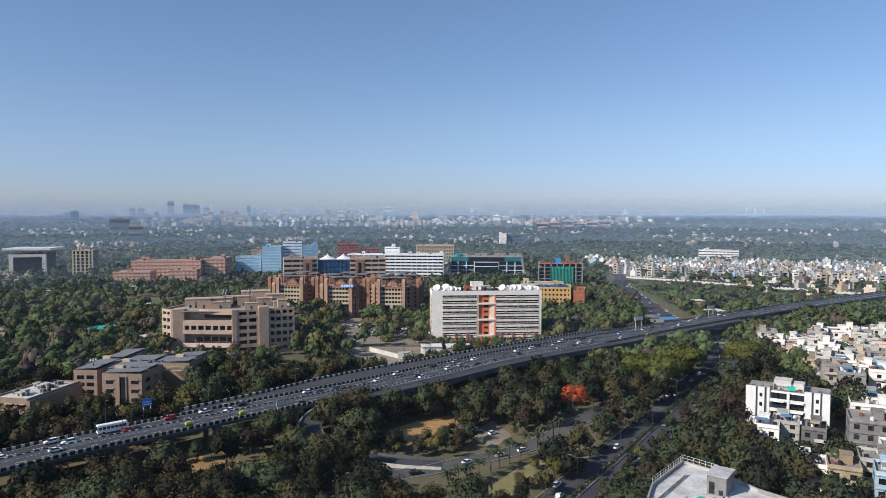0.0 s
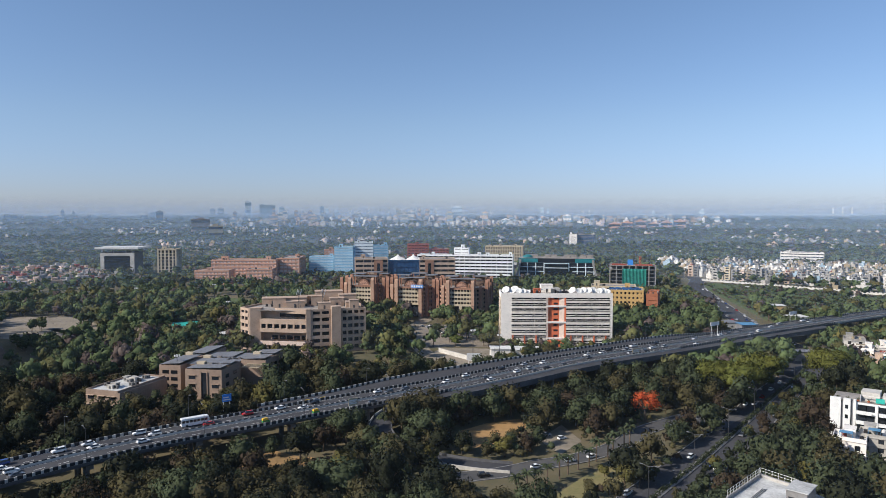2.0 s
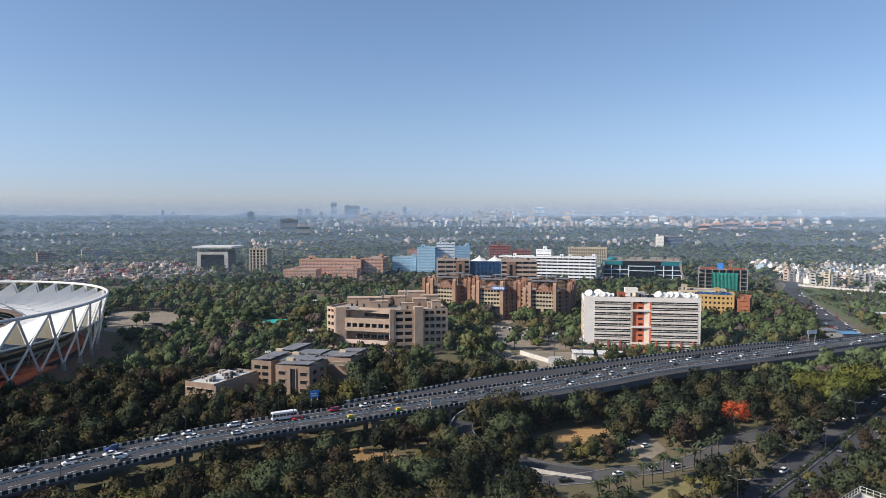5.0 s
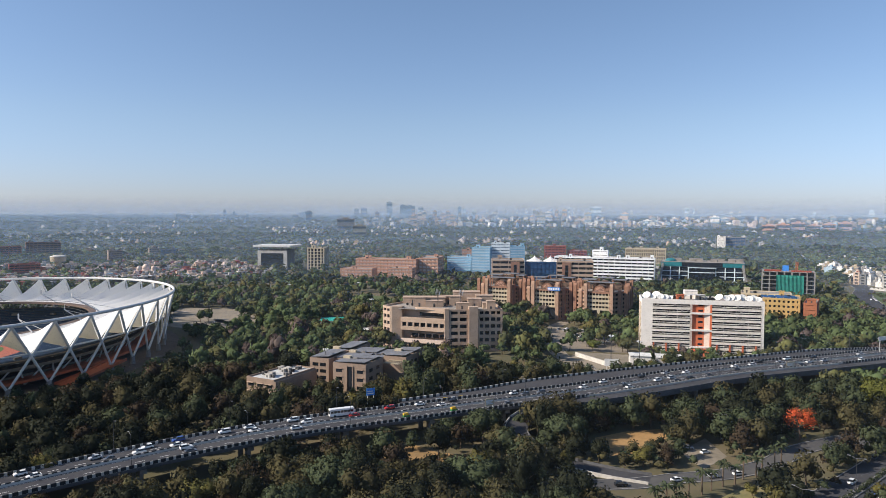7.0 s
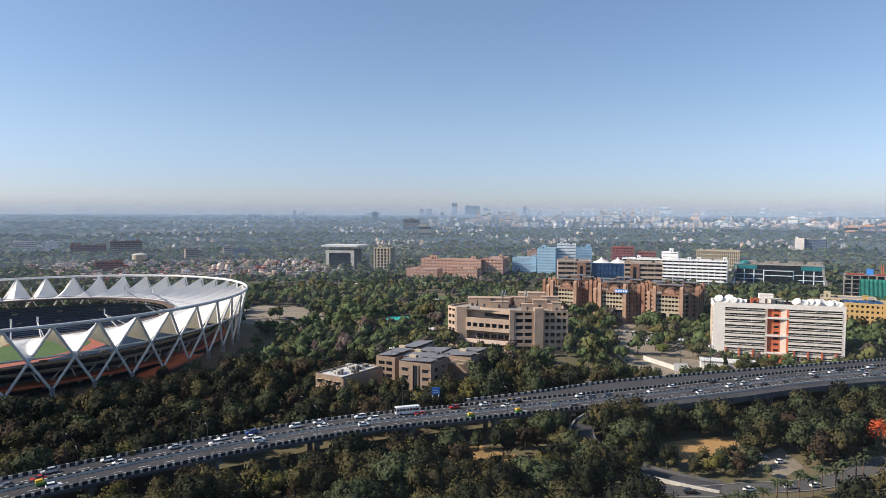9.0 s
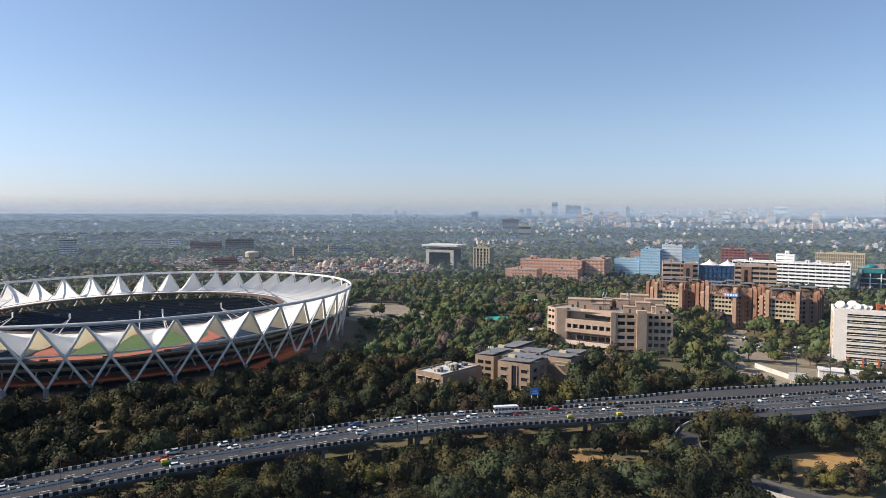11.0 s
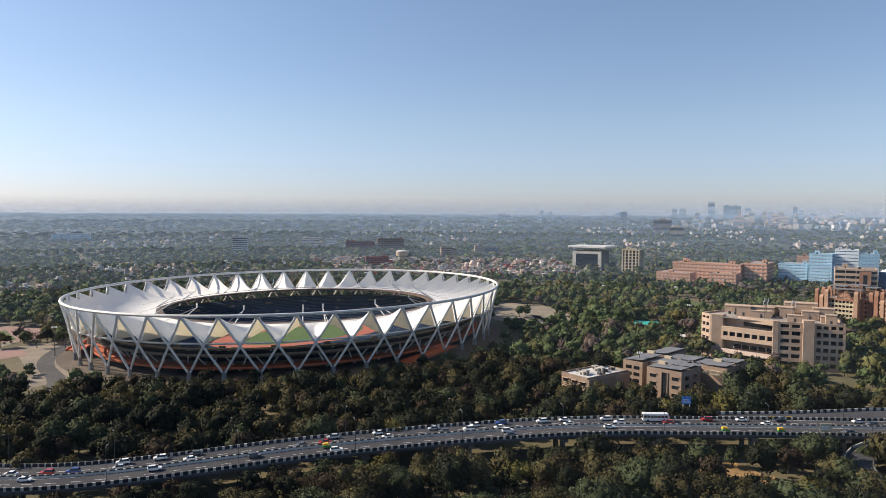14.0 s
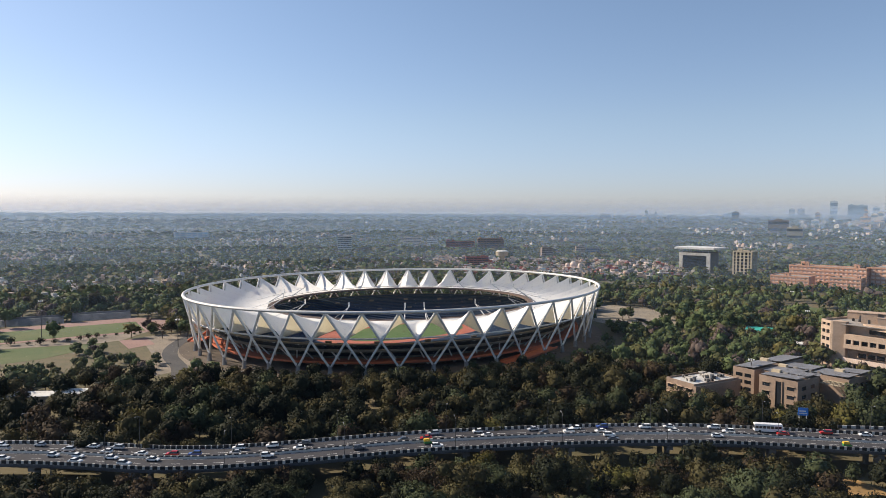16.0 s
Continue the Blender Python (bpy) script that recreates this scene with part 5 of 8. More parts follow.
def hall():
    b = thing("office_building", "dark louvred hall under a broad flat steel roof", "office building", (-510, 808, 0), 0.22)
    W, D, Hh = 40, 40, 26
    clear_thing(b, W, D, 3)
    part("core", boxes((1, W - 1, 1.2, D, 0, Hh)), M["dark_concrete"], b)
    part("side_frame", boxes((0, 4.5, 0, 3, 0, Hh)), M["off_white"], b)
    part("side_frame", boxes((W - 4.5, W, 0, 3, 0, Hh)), M["off_white"], b)
    part("sill", boxes((4.5, W - 4.5, 0, 3, 0, 4)), M["off_white"], b)
    part("lintel", boxes((4.5, W - 4.5, 0, 3, 22.5, Hh)), M["off_white"], b)
    sl = mesh_of("louvre", boxes((4.6, W - 4.6, 0.4, 1.1, 0, 0.5)), M["glass_dark"])
    for k in range(18):
        link_mesh("louvre", sl, b, (0, 0, 4.2 + k))
    part("roof", prism([(-7, 1.5), (W + 5, -0.5), (W + 10, D), (-4, D + 2)], 30.6, 33.0), M["steel"], b, "broad flat grey steel roof")
    part("fascia", boxes((-6.5, W + 4.8, 0.6, 0.9, 30.9, 32.8)), M["steel"], b)
    for px in (3, 15, 30, W - 3):
        for py in (3, D - 4):
            part("roof_post", bar((px, py, Hh), (px, py, 30.6), 0.6), M["concrete"], b)
    b2 = plain_office("beige office tower with dark glass slots", (-446, 827), (-423, 832), 26, 29.5, 7, 4.4, M["beige"], M["glass_dark"], 0.2, 1.8, side="r")


hall()


def low_offices():
    """The stepped brown office with sheet-covered roofs, and its white-roofed neighbour."""
    b = thing("office_building", "low brown office of stepped blocks under grey sheet roofs", "office building", (-133.7, 267.4, 0), -0.06)
    st = M["grey_wall"]
    rows = ((0, 16, 0, 17, 11.8, 2), (13.1, 24.5, 24, 46, 11.0, 2), (-19, -9, 12, 54, 10.2, 2), (-8.9, 13.0, 17.1, 44, 9.6, 3))
    for x0, x1, y0, y1, h, n in rows:
        part("block", boxes((x0, x1, y0, y1, 0, h)), st, b)
        part("parapet", boxes((x0, x1, y0, y0 + 0.3, h, h + 0.5), (x0, x0 + 0.3, y0 + 0.3, y1, h, h + 0.5), (x1 - 0.3, x1, y0 + 0.3, y1, h, h + 0.5), (x0 + 0.3, x1 - 0.3, y1 - 0.3, y1, h, h + 0.5)), st, b)
        for k in range(n):
            w = (x1 - x0 - 0.6) / n
            for ya, yb in ((y0 + 0.4, y0 + (y1 - y0) * 0.46), (y0 + (y1 - y0) * 0.54, y1 - 0.4)):
                z = h + 0.75 + 0.35 * (k % 2)
                part("roof_sheet", loft([[Vector((x0 + 0.3 + k * w, ya, z)), Vector((x0 + 0.1 + (k + 1) * w, ya, z + 0.3))], [Vector((x0 + 0.3 + k * w, yb, z)), Vector((x0 + 0.1 + (k + 1) * w, yb, z + 0.3))], [Vector((x0 + 0.3 + k * w, yb, z - 0.14)), Vector((x0 + 0.1 + (k + 1) * w, yb, z + 0.16))], [Vector((x0 + 0.3 + k * w, ya, z - 0.14)), Vector((x0 + 0.1 + (k + 1) * w, ya, z + 0.16))]], wrap=False), M["solar"], b)
                part("sheet_post", boxes((x0 + 0.5 + k * w, x0 + 0.7 + k * w, ya + 0.3, ya + 0.5, h, z), (x0 + 0.5 + k * w, x0 + 0.7 + k * w, yb - 0.5, yb - 0.3, h, z)), M["steel_dark"], b)
        part("roof_hatch", boxes((x0 + 1, x0 + 4.5, (y0 + y1) / 2 - 1, (y0 + y1) / 2 + 1, h, h + 1.9)), M["beige"], b, "pale roof hatch")
    # deep-set windows and a tall stair slot
    pane = mesh_of("window", boxes((-1.5, 1.5, -0.05, 0.03, 0, 1.5)), M["glass_dark"])
    lip = mesh_of("lintel", boxes((-1.7, 1.7, -0.45, 0.0, 1.5, 1.75)), st)
    for z in (1.2, 4.7, 8.2):
        for x in (3.0, 13.2):
            link_mesh("window", pane, b, (x, 0, z))
            link_mesh("lintel", lip, b, (x, 0, z))
        for x in (-16, -12):
            link_mesh("window", pane, b, (x, 12, z * 0.85))
        for y in (5, 12):
            link_mesh("window", pane, b, (16, y, z), math.pi / 2)
        for y in (28, 35, 42):
            link_mesh("window", pane, b, (24.5, y, z * 0.9), math.pi / 2)
    part("stair_slot", boxes((7.2, 9.6, -0.08, 0.02, 0.4, 10.9)), M["glass_dark"], b)
    part("slot_frame", boxes((6.8, 7.2, -0.4, 0.0, 0, 11.2), (9.6, 10.0, -0.4, 0.0, 0, 11.2)), st, b)
    part("pergola", boxes(*[(16.1 + k * 1.0, 16.35 + k * 1.0, 17.2, 24.0, 9.4, 9.7) for k in range(8)], (16.1, 24.4, 17.2, 17.5, 9.7, 9.9), (16.1, 24.4, 23.6, 23.9, 9.7, 9.9)), M["beige"], b, "beige slatted pergola between the blocks")
    g = random.Random(61)
    for k in range(12):
        x, y = at(b, (g.uniform(1, 14) if k < 6 else g.uniform(-7, 11), g.uniform(7.4, 9.4) if k < 6 else g.uniform(29, 32)))
        u = thing("cooling_unit", "grey steel cooling unit between the roof sheets", "cooling unit", (x, y, 11.8 if k < 6 else 9.6), -0.06, group="roof cooling units")
        part("casing", boxes((-0.5, 0.5, -0.35, 0.35, 0.15, 1.5)), M["grimy_grey"], u)
        part("feet", boxes((-0.5, -0.4, -0.35, 0.35, 0, 0.15), (0.4, 0.5, -0.35, 0.35, 0, 0.15)), M["steel_dark"], u)
    clear_box(-128, 294, 46, 58, -0.06, 1.5)
    c = thing("office_building", "low tan building with a cluttered white roof", "office building", (-164.2, 247.5, 0), -0.19)
    part("block", boxes((0, 16, 0, 27, 0, 7.6)), M["grey_wall"], c)
    part("roof", boxes((0.4, 14.6, 0.4, 26.6, 7.6, 7.75)), M["roof_stained"], c)
    part("parapet", boxes((0, 15, 0, 0.35, 7.6, 8.4), (0, 0.35, 0.35, 27, 7.6, 8.4), (14.65, 15, 0.35, 27, 7.6, 8.4), (0.35, 14.65, 26.65, 27, 7.6, 8.4)), M["grey_wall"], c)
    for z in (1.2, 4.6):
        for x in (2.5, 7.5, 12.5):
            link_mesh("window", pane, c, (x, 0, z))
            part("awning", boxes((x - 1.7, x + 1.7, -0.9, 0.0, z + 1.6, z + 1.75)), M["tan_stone"], c)
    clear_box(-152, 259, 17, 30, -0.17, 1.5)
    g = random.Random(14)
    for k in range(18):
        x, y = at(c, (g.uniform(2, 13), g.uniform(3, 25)))
        u = thing("cooling_unit", "grey steel cooling unit on a roof", "cooling unit", (x, y, 7.75), -0.3, group="roof cooling units")
        part("casing", boxes((-0.8, 0.8, -0.5, 0.5, 0.15, 1.3)), M["grimy_grey"] if k % 3 else M["paint_black"], u)
        part("feet", boxes((-0.8, -0.6, -0.5, 0.5, 0, 0.15), (0.6, 0.8, -0.5, 0.5, 0, 0.15)), M["steel_dark"], u)
        part("grille", bar((0, -0.5, 0.75), (0, -0.56, 0.75), 0.42, 0.42, 12), M["paint_black"], u)
    for k in range(6):
        x, y = at(c, (g.uniform(2, 13), g.uniform(3, 25)))
        roof_box(x, y, 7.75, g.uniform(1.6, 3), g.uniform(1.6, 3), g.uniform(1.0, 1.8), -0.3, M["grimy_white"])


low_offices()

# ---- roads and open ground ----
def slab(name, pts, z, material, label, category, thick=0.3):
    pts = list(pts)
    area = sum(p[0] * q[1] - q[0] * p[1] for p, q in zip(pts, pts[1:] + pts[:1]))
    if area < 0:
        pts.reverse()
    vs = [Vector(p) for p in pts]
    if name != "parking_ground":
        KEEP_OUT.append(lambda x, y: inside(x, y, vs, 0.0))
    else:
        KEEP_OUT.append(lambda x, y: inside(x, y, vs, 0.0) and noise.noise((x * 0.045, y * 0.045, 4)) > -0.22)
    return structure(name, prism(pts, z - thick, z), material, label, category)


def road(name, pts, w, z, material, label, category="road", kerb=True, keep=1.5):
    line = smooth_line(pts, 8)
    clear_line(line[::2] + [line[-1]], -w / 2 - keep, w / 2 + keep)
    ob = structure(name, sweep(line, [(-w / 2, z - 0.3), (w / 2, z - 0.3), (w / 2, z), (-w / 2, z)]), material, label, category)
    if kerb:
        for o in (-w / 2 - 0.3, w / 2):
            structure("kerb", sweep(line, [(o, z - 0.3), (o + 0.3, z - 0.3), (o + 0.3, z + 0.16), (o, z + 0.16)]), M["concrete"], "grey concrete kerb along the road", "kerb")
    return line


MAIN = road("road", [(-2, 122), (18, 152), (36, 181), (56, 211), (83, 253), (112, 300), (141, 346), (157, 400), (160, 478), (170, 578), (178, 650), (192, 744), (208, 800), (214, 850)], 16, 0.06, M["asphalt"], "dark asphalt avenue with a hedge down its middle", keep=-3.0)
clear_line(MAIN[44:], -17, 16)
SERVICE = road("road", [(-30, 188), (-4, 198), (8, 206), (21, 213), (36, 227), (46, 243), (66, 262)], 7, 0.12, M["old_asphalt"], "narrow grey service road with painted kerbs")
clear_line(SERVICE[::2], -10, 5)
DRIVE = road("road", [(-20, 322), (-34, 342), (-48, 372), (-58, 410), (-66, 450), (-60, 490)], 9, 0.07, M["dust"], "pale concrete drive between the offices", kerb=False)
LOOP = road("road", [(-470, 200), (-448, 165), (-431, 139), (-416, 125), (-394, 112), (-372, 105), (-350, 102), (-330, 96), (-308, 88)], 8, 0.09, M["old_asphalt"], "curving grey access road beside the stadium", kerb=False)
road("road", [(-640, 20), (-571, 48), (-551, 129), (-545, 220)], 9, 0.07, M["old_asphalt"], "grey road behind the practice ground", kerb=False)
road("road", [(-120, 300), (-180, 330), (-240, 380), (-300, 420)], 6, 0.05, M["dust"], "dusty track among the trees", kerb=False, keep=0)
slab("plaza", [(-334, 84), (-345, 112), (-380, 118), (-412, 140), (-446, 136), (-444, 112), (-424, 106), (-382, 99)], 0.04, M["pale_paving"], "dusty pale forecourt of the stadium", "paving")
slab("plaza", [(-440, 96), (-411, 94), (-416, 110), (-441, 112)], 0.08, M["pink_paving"], "faded pink paved court", "paving")
slab("track", [(-470, 34), (-462, 122), (-464, 133), (-505, 144), (-530, 128), (-530, 40)], 0.05, M["pink_paving"], "faded pink running strip round the lawn", "paving")
slab("lawn", [(-475, 36), (-468, 119), (-509, 124), (-516, 42)], 0.09, M["lawn"], "green practice lawn with worn edges", "lawn")
slab("lawn", [(-408, 24), (-410, 50), (-420, 69), (-438, 86), (-452, 34)], 0.06, M["lawn"], "green lawn beside the forecourt", "lawn")
slab("path", [(-454, 34), (-439, 87), (-441, 98), (-463, 120), (-468, 36)], 0.045, M["pale_paving"], "pale dusty path between the lawns", "paving")
slab("lawn", [(-275, 540), (-205, 512), (-185, 560), (-262, 596)], 0.06, M["lawn"], "dry open playing field", "lawn")
slab("parking_ground", [(-322, 388), (-258, 372), (-262, 420), (-320, 480), (-372, 462)], 0.05, M["dust"], "dusty pale parking ground", "paving")
slab("plaza", [(-50, 330), (-16, 322), (-4, 356), (-8, 384), (-40, 384)], 0.04, M["dust"], "pale concrete yard", "paving")
slab("parking_ground", [(-58, 388), (-36, 386), (-12, 390), (-18, 432), (-34, 462), (-62, 464)], 0.05, M["pale_paving"], "pale car park beside the offices", "paving")
slab("clearing", [(-17, 219), (-2.5, 221), (6.4, 246), (3, 253), (-9, 246), (-18.4, 236)], 0.05, M["earth"], "bare brown earth in a clearing", "ground")
slab("clearing", [(9, 230), (15.6, 216), (23.5, 230), (18, 247)], 0.05, M["dust"], "trodden pale earth", "ground")
slab("lawn", [(10, 181), (17, 179), (26, 187.5), (35, 199), (39, 209), (33, 210), (22, 200)], 0.05, M["dry_grass"], "dry grass strip beside the road", "lawn")
slab("clearing", [(-96, 196), (-70, 190), (-62, 204), (-84, 214)], 0.05, M["earth"], "bare earth below the flyover", "ground")
slab("clearing", [(-68.7, 201.5), (-58, 196), (-49, 187), (-47, 193), (-53, 202), (-62.6, 206)], 0.05, M["earth"], "bare brown earth among the trees", "ground")
slab("clearing", [(-128, 158), (-118, 150), (-104, 170), (-112, 176)], 0.05, M["earth"], "bare earth below the flyover", "ground")
slab("road_junction", [(66, 254), (76, 250), (86, 262), (80, 266), (70, 265)], 0.13, M["old_asphalt"], "grey asphalt junction beside the avenue", "road")
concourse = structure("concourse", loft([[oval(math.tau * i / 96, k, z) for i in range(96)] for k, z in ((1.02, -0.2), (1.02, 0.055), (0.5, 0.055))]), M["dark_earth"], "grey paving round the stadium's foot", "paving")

# the hedge down the avenue's middle
rng = random.Random(5)


def leaf_cloud(n, size, spread, seed):
    """Vertices and faces of n leaf sprays scattered by spread(rng) -> (place, normal)."""
    g = random.Random(seed)
    vs, fs = [], []
    for _ in range(n):
        p, nrm = spread(g)
        nrm = (Vector(nrm) + Vector((g.gauss(0, 0.32), g.gauss(0, 0.32), g.gauss(0, 0.32)))).normalized()
        a = nrm.orthogonal().normalized()
        b = nrm.cross(a)
        t = g.random() * math.tau
        a, b = a * math.cos(t) + b * math.sin(t), b * math.cos(t) - a * math.sin(t)
        s = size * g.uniform(0.6, 1.3)
        i = len(vs)
        p = Vector(p)
        vs += [p + a * s, p + b * s * 0.55 + nrm * s * 0.12, p - a * s, p - b * s * 0.55 - nrm * s * 0.1]
        fs.append((i, i + 1, i + 2, i + 3))
    return vs, fs


def ico(sub):
    bm = bmesh.new()
    bmesh.ops.create_icosphere(bm, subdivisions=sub, radius=1)
    v = np.array([x.co[:] for x in bm.verts])
    f = np.array([[q.index for q in x.verts] for x in bm.faces])
    bm.free()
    return v, f


ICO1 = ico(1)


def shell(lobes, n, size, seed, deep=(0.74, 1.18), merge=0.74):
    """n leaf sprays on the outside of a group of lobes: corners, faces and the way that each spray faces."""
    g = np.random.RandomState(seed)
    L = np.array(lobes, dtype=float)
    centre = (L[:, :3] * L[:, 3:4] ** 2).sum(0) / (L[:, 3] ** 2).sum()
    wts = L[:, 3] ** 2 / (L[:, 3] ** 2).sum()
    k = g.choice(len(L), n * 4, p=wts)
    d = g.normal(size=(n * 4, 3)) + np.array([0, 0, 0.3])
    d /= np.linalg.norm(d, axis=1)[:, None]
    axes = L[k][:, [3, 3, 4]]
    P = L[k, :3] + d * axes * g.uniform(deep[0], deep[1], (n * 4, 1))
    keep = np.ones(len(P), bool)
    for j in range(len(L)):
        q = np.linalg.norm((P - L[j, :3]) / L[j, [3, 3, 4]], axis=1)
        keep &= (q > merge) | (k == j)
    P, d, axes = P[keep][:n], d[keep][:n], axes[keep][:n]
    n = len(P)
    N = d / axes
    N /= np.linalg.norm(N, axis=1)[:, None]
    C = P - centre
    C /= np.linalg.norm(C, axis=1)[:, None]
    N = 0.7 * N + 0.5 * C
    N /= np.linalg.norm(N, axis=1)[:, None]
    F = N + g.normal(size=(n, 3)) * 0.55
    F /= np.linalg.norm(F, axis=1)[:, None]
    A = np.cross(F, g.normal(size=(n, 3)))
    A /= np.linalg.norm(A, axis=1)[:, None]
    B = np.cross(F, A)
    z = size * g.uniform(0.55, 1.35, (n, 1))
    V = np.stack([P + A * z, P + B * z * 0.6 + F * z * 0.15, P - A * z, P - B * z * 0.6 - F * z * 0.1], 1).reshape(-1, 3)
    W = N + 0.45 * F
    W /= np.linalg.norm(W, axis=1)[:, None]
    return V, np.arange(4 * n).reshape(-1, 4), np.repeat(W, 4, axis=0)


def lobe_cores(lobes, share, seed, ball):
    """The dark inner masses of a crown, a little uneven."""
    g = np.random.RandomState(seed)
    v, f = ball
    vs, fs, ns = [], [], []
    for i, (x, y, z, r, h) in enumerate(lobes):
        vs.append(v * np.array([r, r, h]) * share * (1 + 0.16 * (g.rand(len(v), 1) - 0.5)) + np.array([x, y, z]))
        fs.append(np.hstack([f, f[:, 2:3]]) + i * len(v))
        ns.append(v)
    return np.vstack(vs), np.vstack(fs), np.vstack(ns)


def leafy(name, V, F, N, materials, index=None):
    """A mesh of leaf sprays and inner masses that is shaded as soft foliage."""
    me = bpy.data.meshes.new(name)
    tri = (F[:, 2] == F[:, 3]).tolist()
    me.from_pydata(V.tolist(), [], [f[:3] if t else f for f, t in zip(F.tolist(), tri)], shade_flat=False)
    for m in materials:
        me.materials.append(m)
    if index is not None:
        me.polygons.foreach_set("material_index", index.astype(np.int32))
    me.normals_split_custom_set_from_vertices(N.tolist())
    return me


def crown_mesh(name, lobes, leaves, size, material, seed, sparse=False):
    """A crown of lobes: an uneven inner mass under many leaf sprays."""
    V, F, N = shell(lobes, leaves, size, seed, (0.25, 1.1) if sparse else (0.74, 1.2), 0.0 if sparse else 0.74)
    if not sparse:
        v, f, n = lobe_cores(lobes, 0.74, seed, ICO1)
        V, F, N = np.vstack([v, V]), np.vstack([f, F + len(v)]), np.vstack([n, N])
    return leafy(name, V, F, N, [material])


def trunk_mesh(h, r, limbs, seed, reach):
    """A tapered trunk with limbs that spread into the crown."""
    g = random.Random(seed)
    bm = bmesh.new()
    top = Vector((g.uniform(-0.3, 0.3), g.uniform(-0.3, 0.3), h))
    tube(bm, (0, 0, -0.3), top, r, r * 0.65, 7)
    for k in range(limbs):
        a = math.tau * k / limbs + g.uniform(-0.4, 0.4)
        e = top + Vector((math.cos(a) * reach, math.sin(a) * reach, g.uniform(0.8, 1.7) * reach * 0.8))
        tube(bm, top - Vector((0, 0, 0.3)), e, r * 0.45, r * 0.15, 5)
        for s in (-0.5, 0.5):
            f = e + Vector((math.cos(a + s) * reach * 0.5, math.sin(a + s) * reach * 0.5, reach * 0.35))
            tube(bm, e, f, r * 0.15, r * 0.05, 4)
    return mesh_of("trunk", bm, M["bark"])


def lobes_round(seed, R, H, n):
    g = random.Random(seed)
    out = [(0, 0, H * 0.62, R * 0.72, H * 0.33)]
    for k in range(n + 3):
        a = math.tau * k / n + g.uniform(-0.6, 0.6)
        q = R * g.uniform(0.35, 0.85)
        out.append((math.cos(a) * q, math.sin(a) * q, H * g.uniform(0.40, 0.84), R * g.uniform(0.26, 0.50), H * g.uniform(0.09, 0.20)))
    return out


TREES = {}
for key, material, R, H, n, leaves, size, word in (
        ("green", "leaf_green", 4.9, 10.5, 9, 1500, 0.32, "broad mid-green shade tree"),
        ("dark", "leaf_dark", 4.6, 11.5, 9, 1500, 0.32, "dense dark green tree"),
        ("olive", "leaf_olive", 4.7, 9.8, 9, 1400, 0.31, "olive green tree with a loose crown"),
        ("yellow", "leaf_yellow", 3.4, 7.5, 7, 1000, 0.29, "small tree with yellowing leaves"),
        ("bare", "leaf_brown", 4.4, 9.5, 8, 900, 0.24, "half-bare brownish tree"),
        ("bright", "leaf_bright", 6.2, 12.0, 11, 2800, 0.38, "large bright yellow-green tree"),
        ("petal", "petal", 5.0, 13.0, 12, 1300, 0.26, "silk-cotton tree covered in orange-red blossom")):
    kinds = []
    for v in range(1 if key in ("petal", "bright") else 3):
        sd = sum(map(ord, key)) * 10 + v
        lb = lobes_round(sd, R, H, n)
        kinds.append((crown_mesh("crown", lb, leaves, size, M[material], sd, sparse=key in ("bare", "petal")), trunk_mesh(H * 0.38, 0.28, 5, sd, R * 0.5)))
    TREES[key] = (kinds, word, R)


def tree(key, x, y, s=1.0, z=0.0):
    kinds, word, R = TREES[key]
    c, t = rng.choice(kinds)
    ob = thing("tree", word + " on dry ground", "tree", (x, y, z), rng.uniform(0, math.tau), group="trees of the park")
    ob.scale = (s * rng.uniform(0.88, 1.12), s * rng.uniform(0.88, 1.12), s * rng.uniform(0.85, 1.15))
    link_mesh("trunk", t, ob)
    link_mesh("crown", c, ob)
    return ob


# ---- woods: what nobody could count ----
def template(seed, n, leaves, size, trunk=True, core=0.72):
    """A crown one metre in radius, two metres to its top, for the woods; the last faces are its trunk."""
    q = random.Random(seed)
    lobes = [(0, 0, 1.22, 0.66, 0.62)]
    for k in range(n):
        a = math.tau * k / max(1, n) + q.uniform(-0.5, 0.5)
        o = q.uniform(0.42, 0.6)
        lobes.append((math.cos(a) * o, math.sin(a) * o, q.uniform(0.7, 1.5), q.uniform(0.30, 0.54), q.uniform(0.26, 0.46)))
    V, F, N = lobe_cores(lobes, core, seed, ICO1)
    if leaves:
        v, f, m = shell(lobes, leaves, size, seed)
        V, F, N = np.vstack([V, v]), np.vstack([F, f + len(V)]), np.vstack([N, m])
    wood = 0
    if trunk:
        ring = np.array([(math.cos(a), math.sin(a), 0) for a in (0, math.tau / 4, math.tau / 2, math.tau * 0.75)])
        v = np.vstack([ring * 0.05, ring * 0.035 + np.array([q.uniform(-0.1, 0.1), q.uniform(-0.1, 0.1), 0.9])])
        f = np.array([(k, (k + 1) % 4, 4 + (k + 1) % 4, 4 + k) for k in range(4)])
        V, F, N = np.vstack([V, v]), np.vstack([F, f + len(V)]), np.vstack([N, ring, ring])
        wood = 4
    return V, F, N, wood


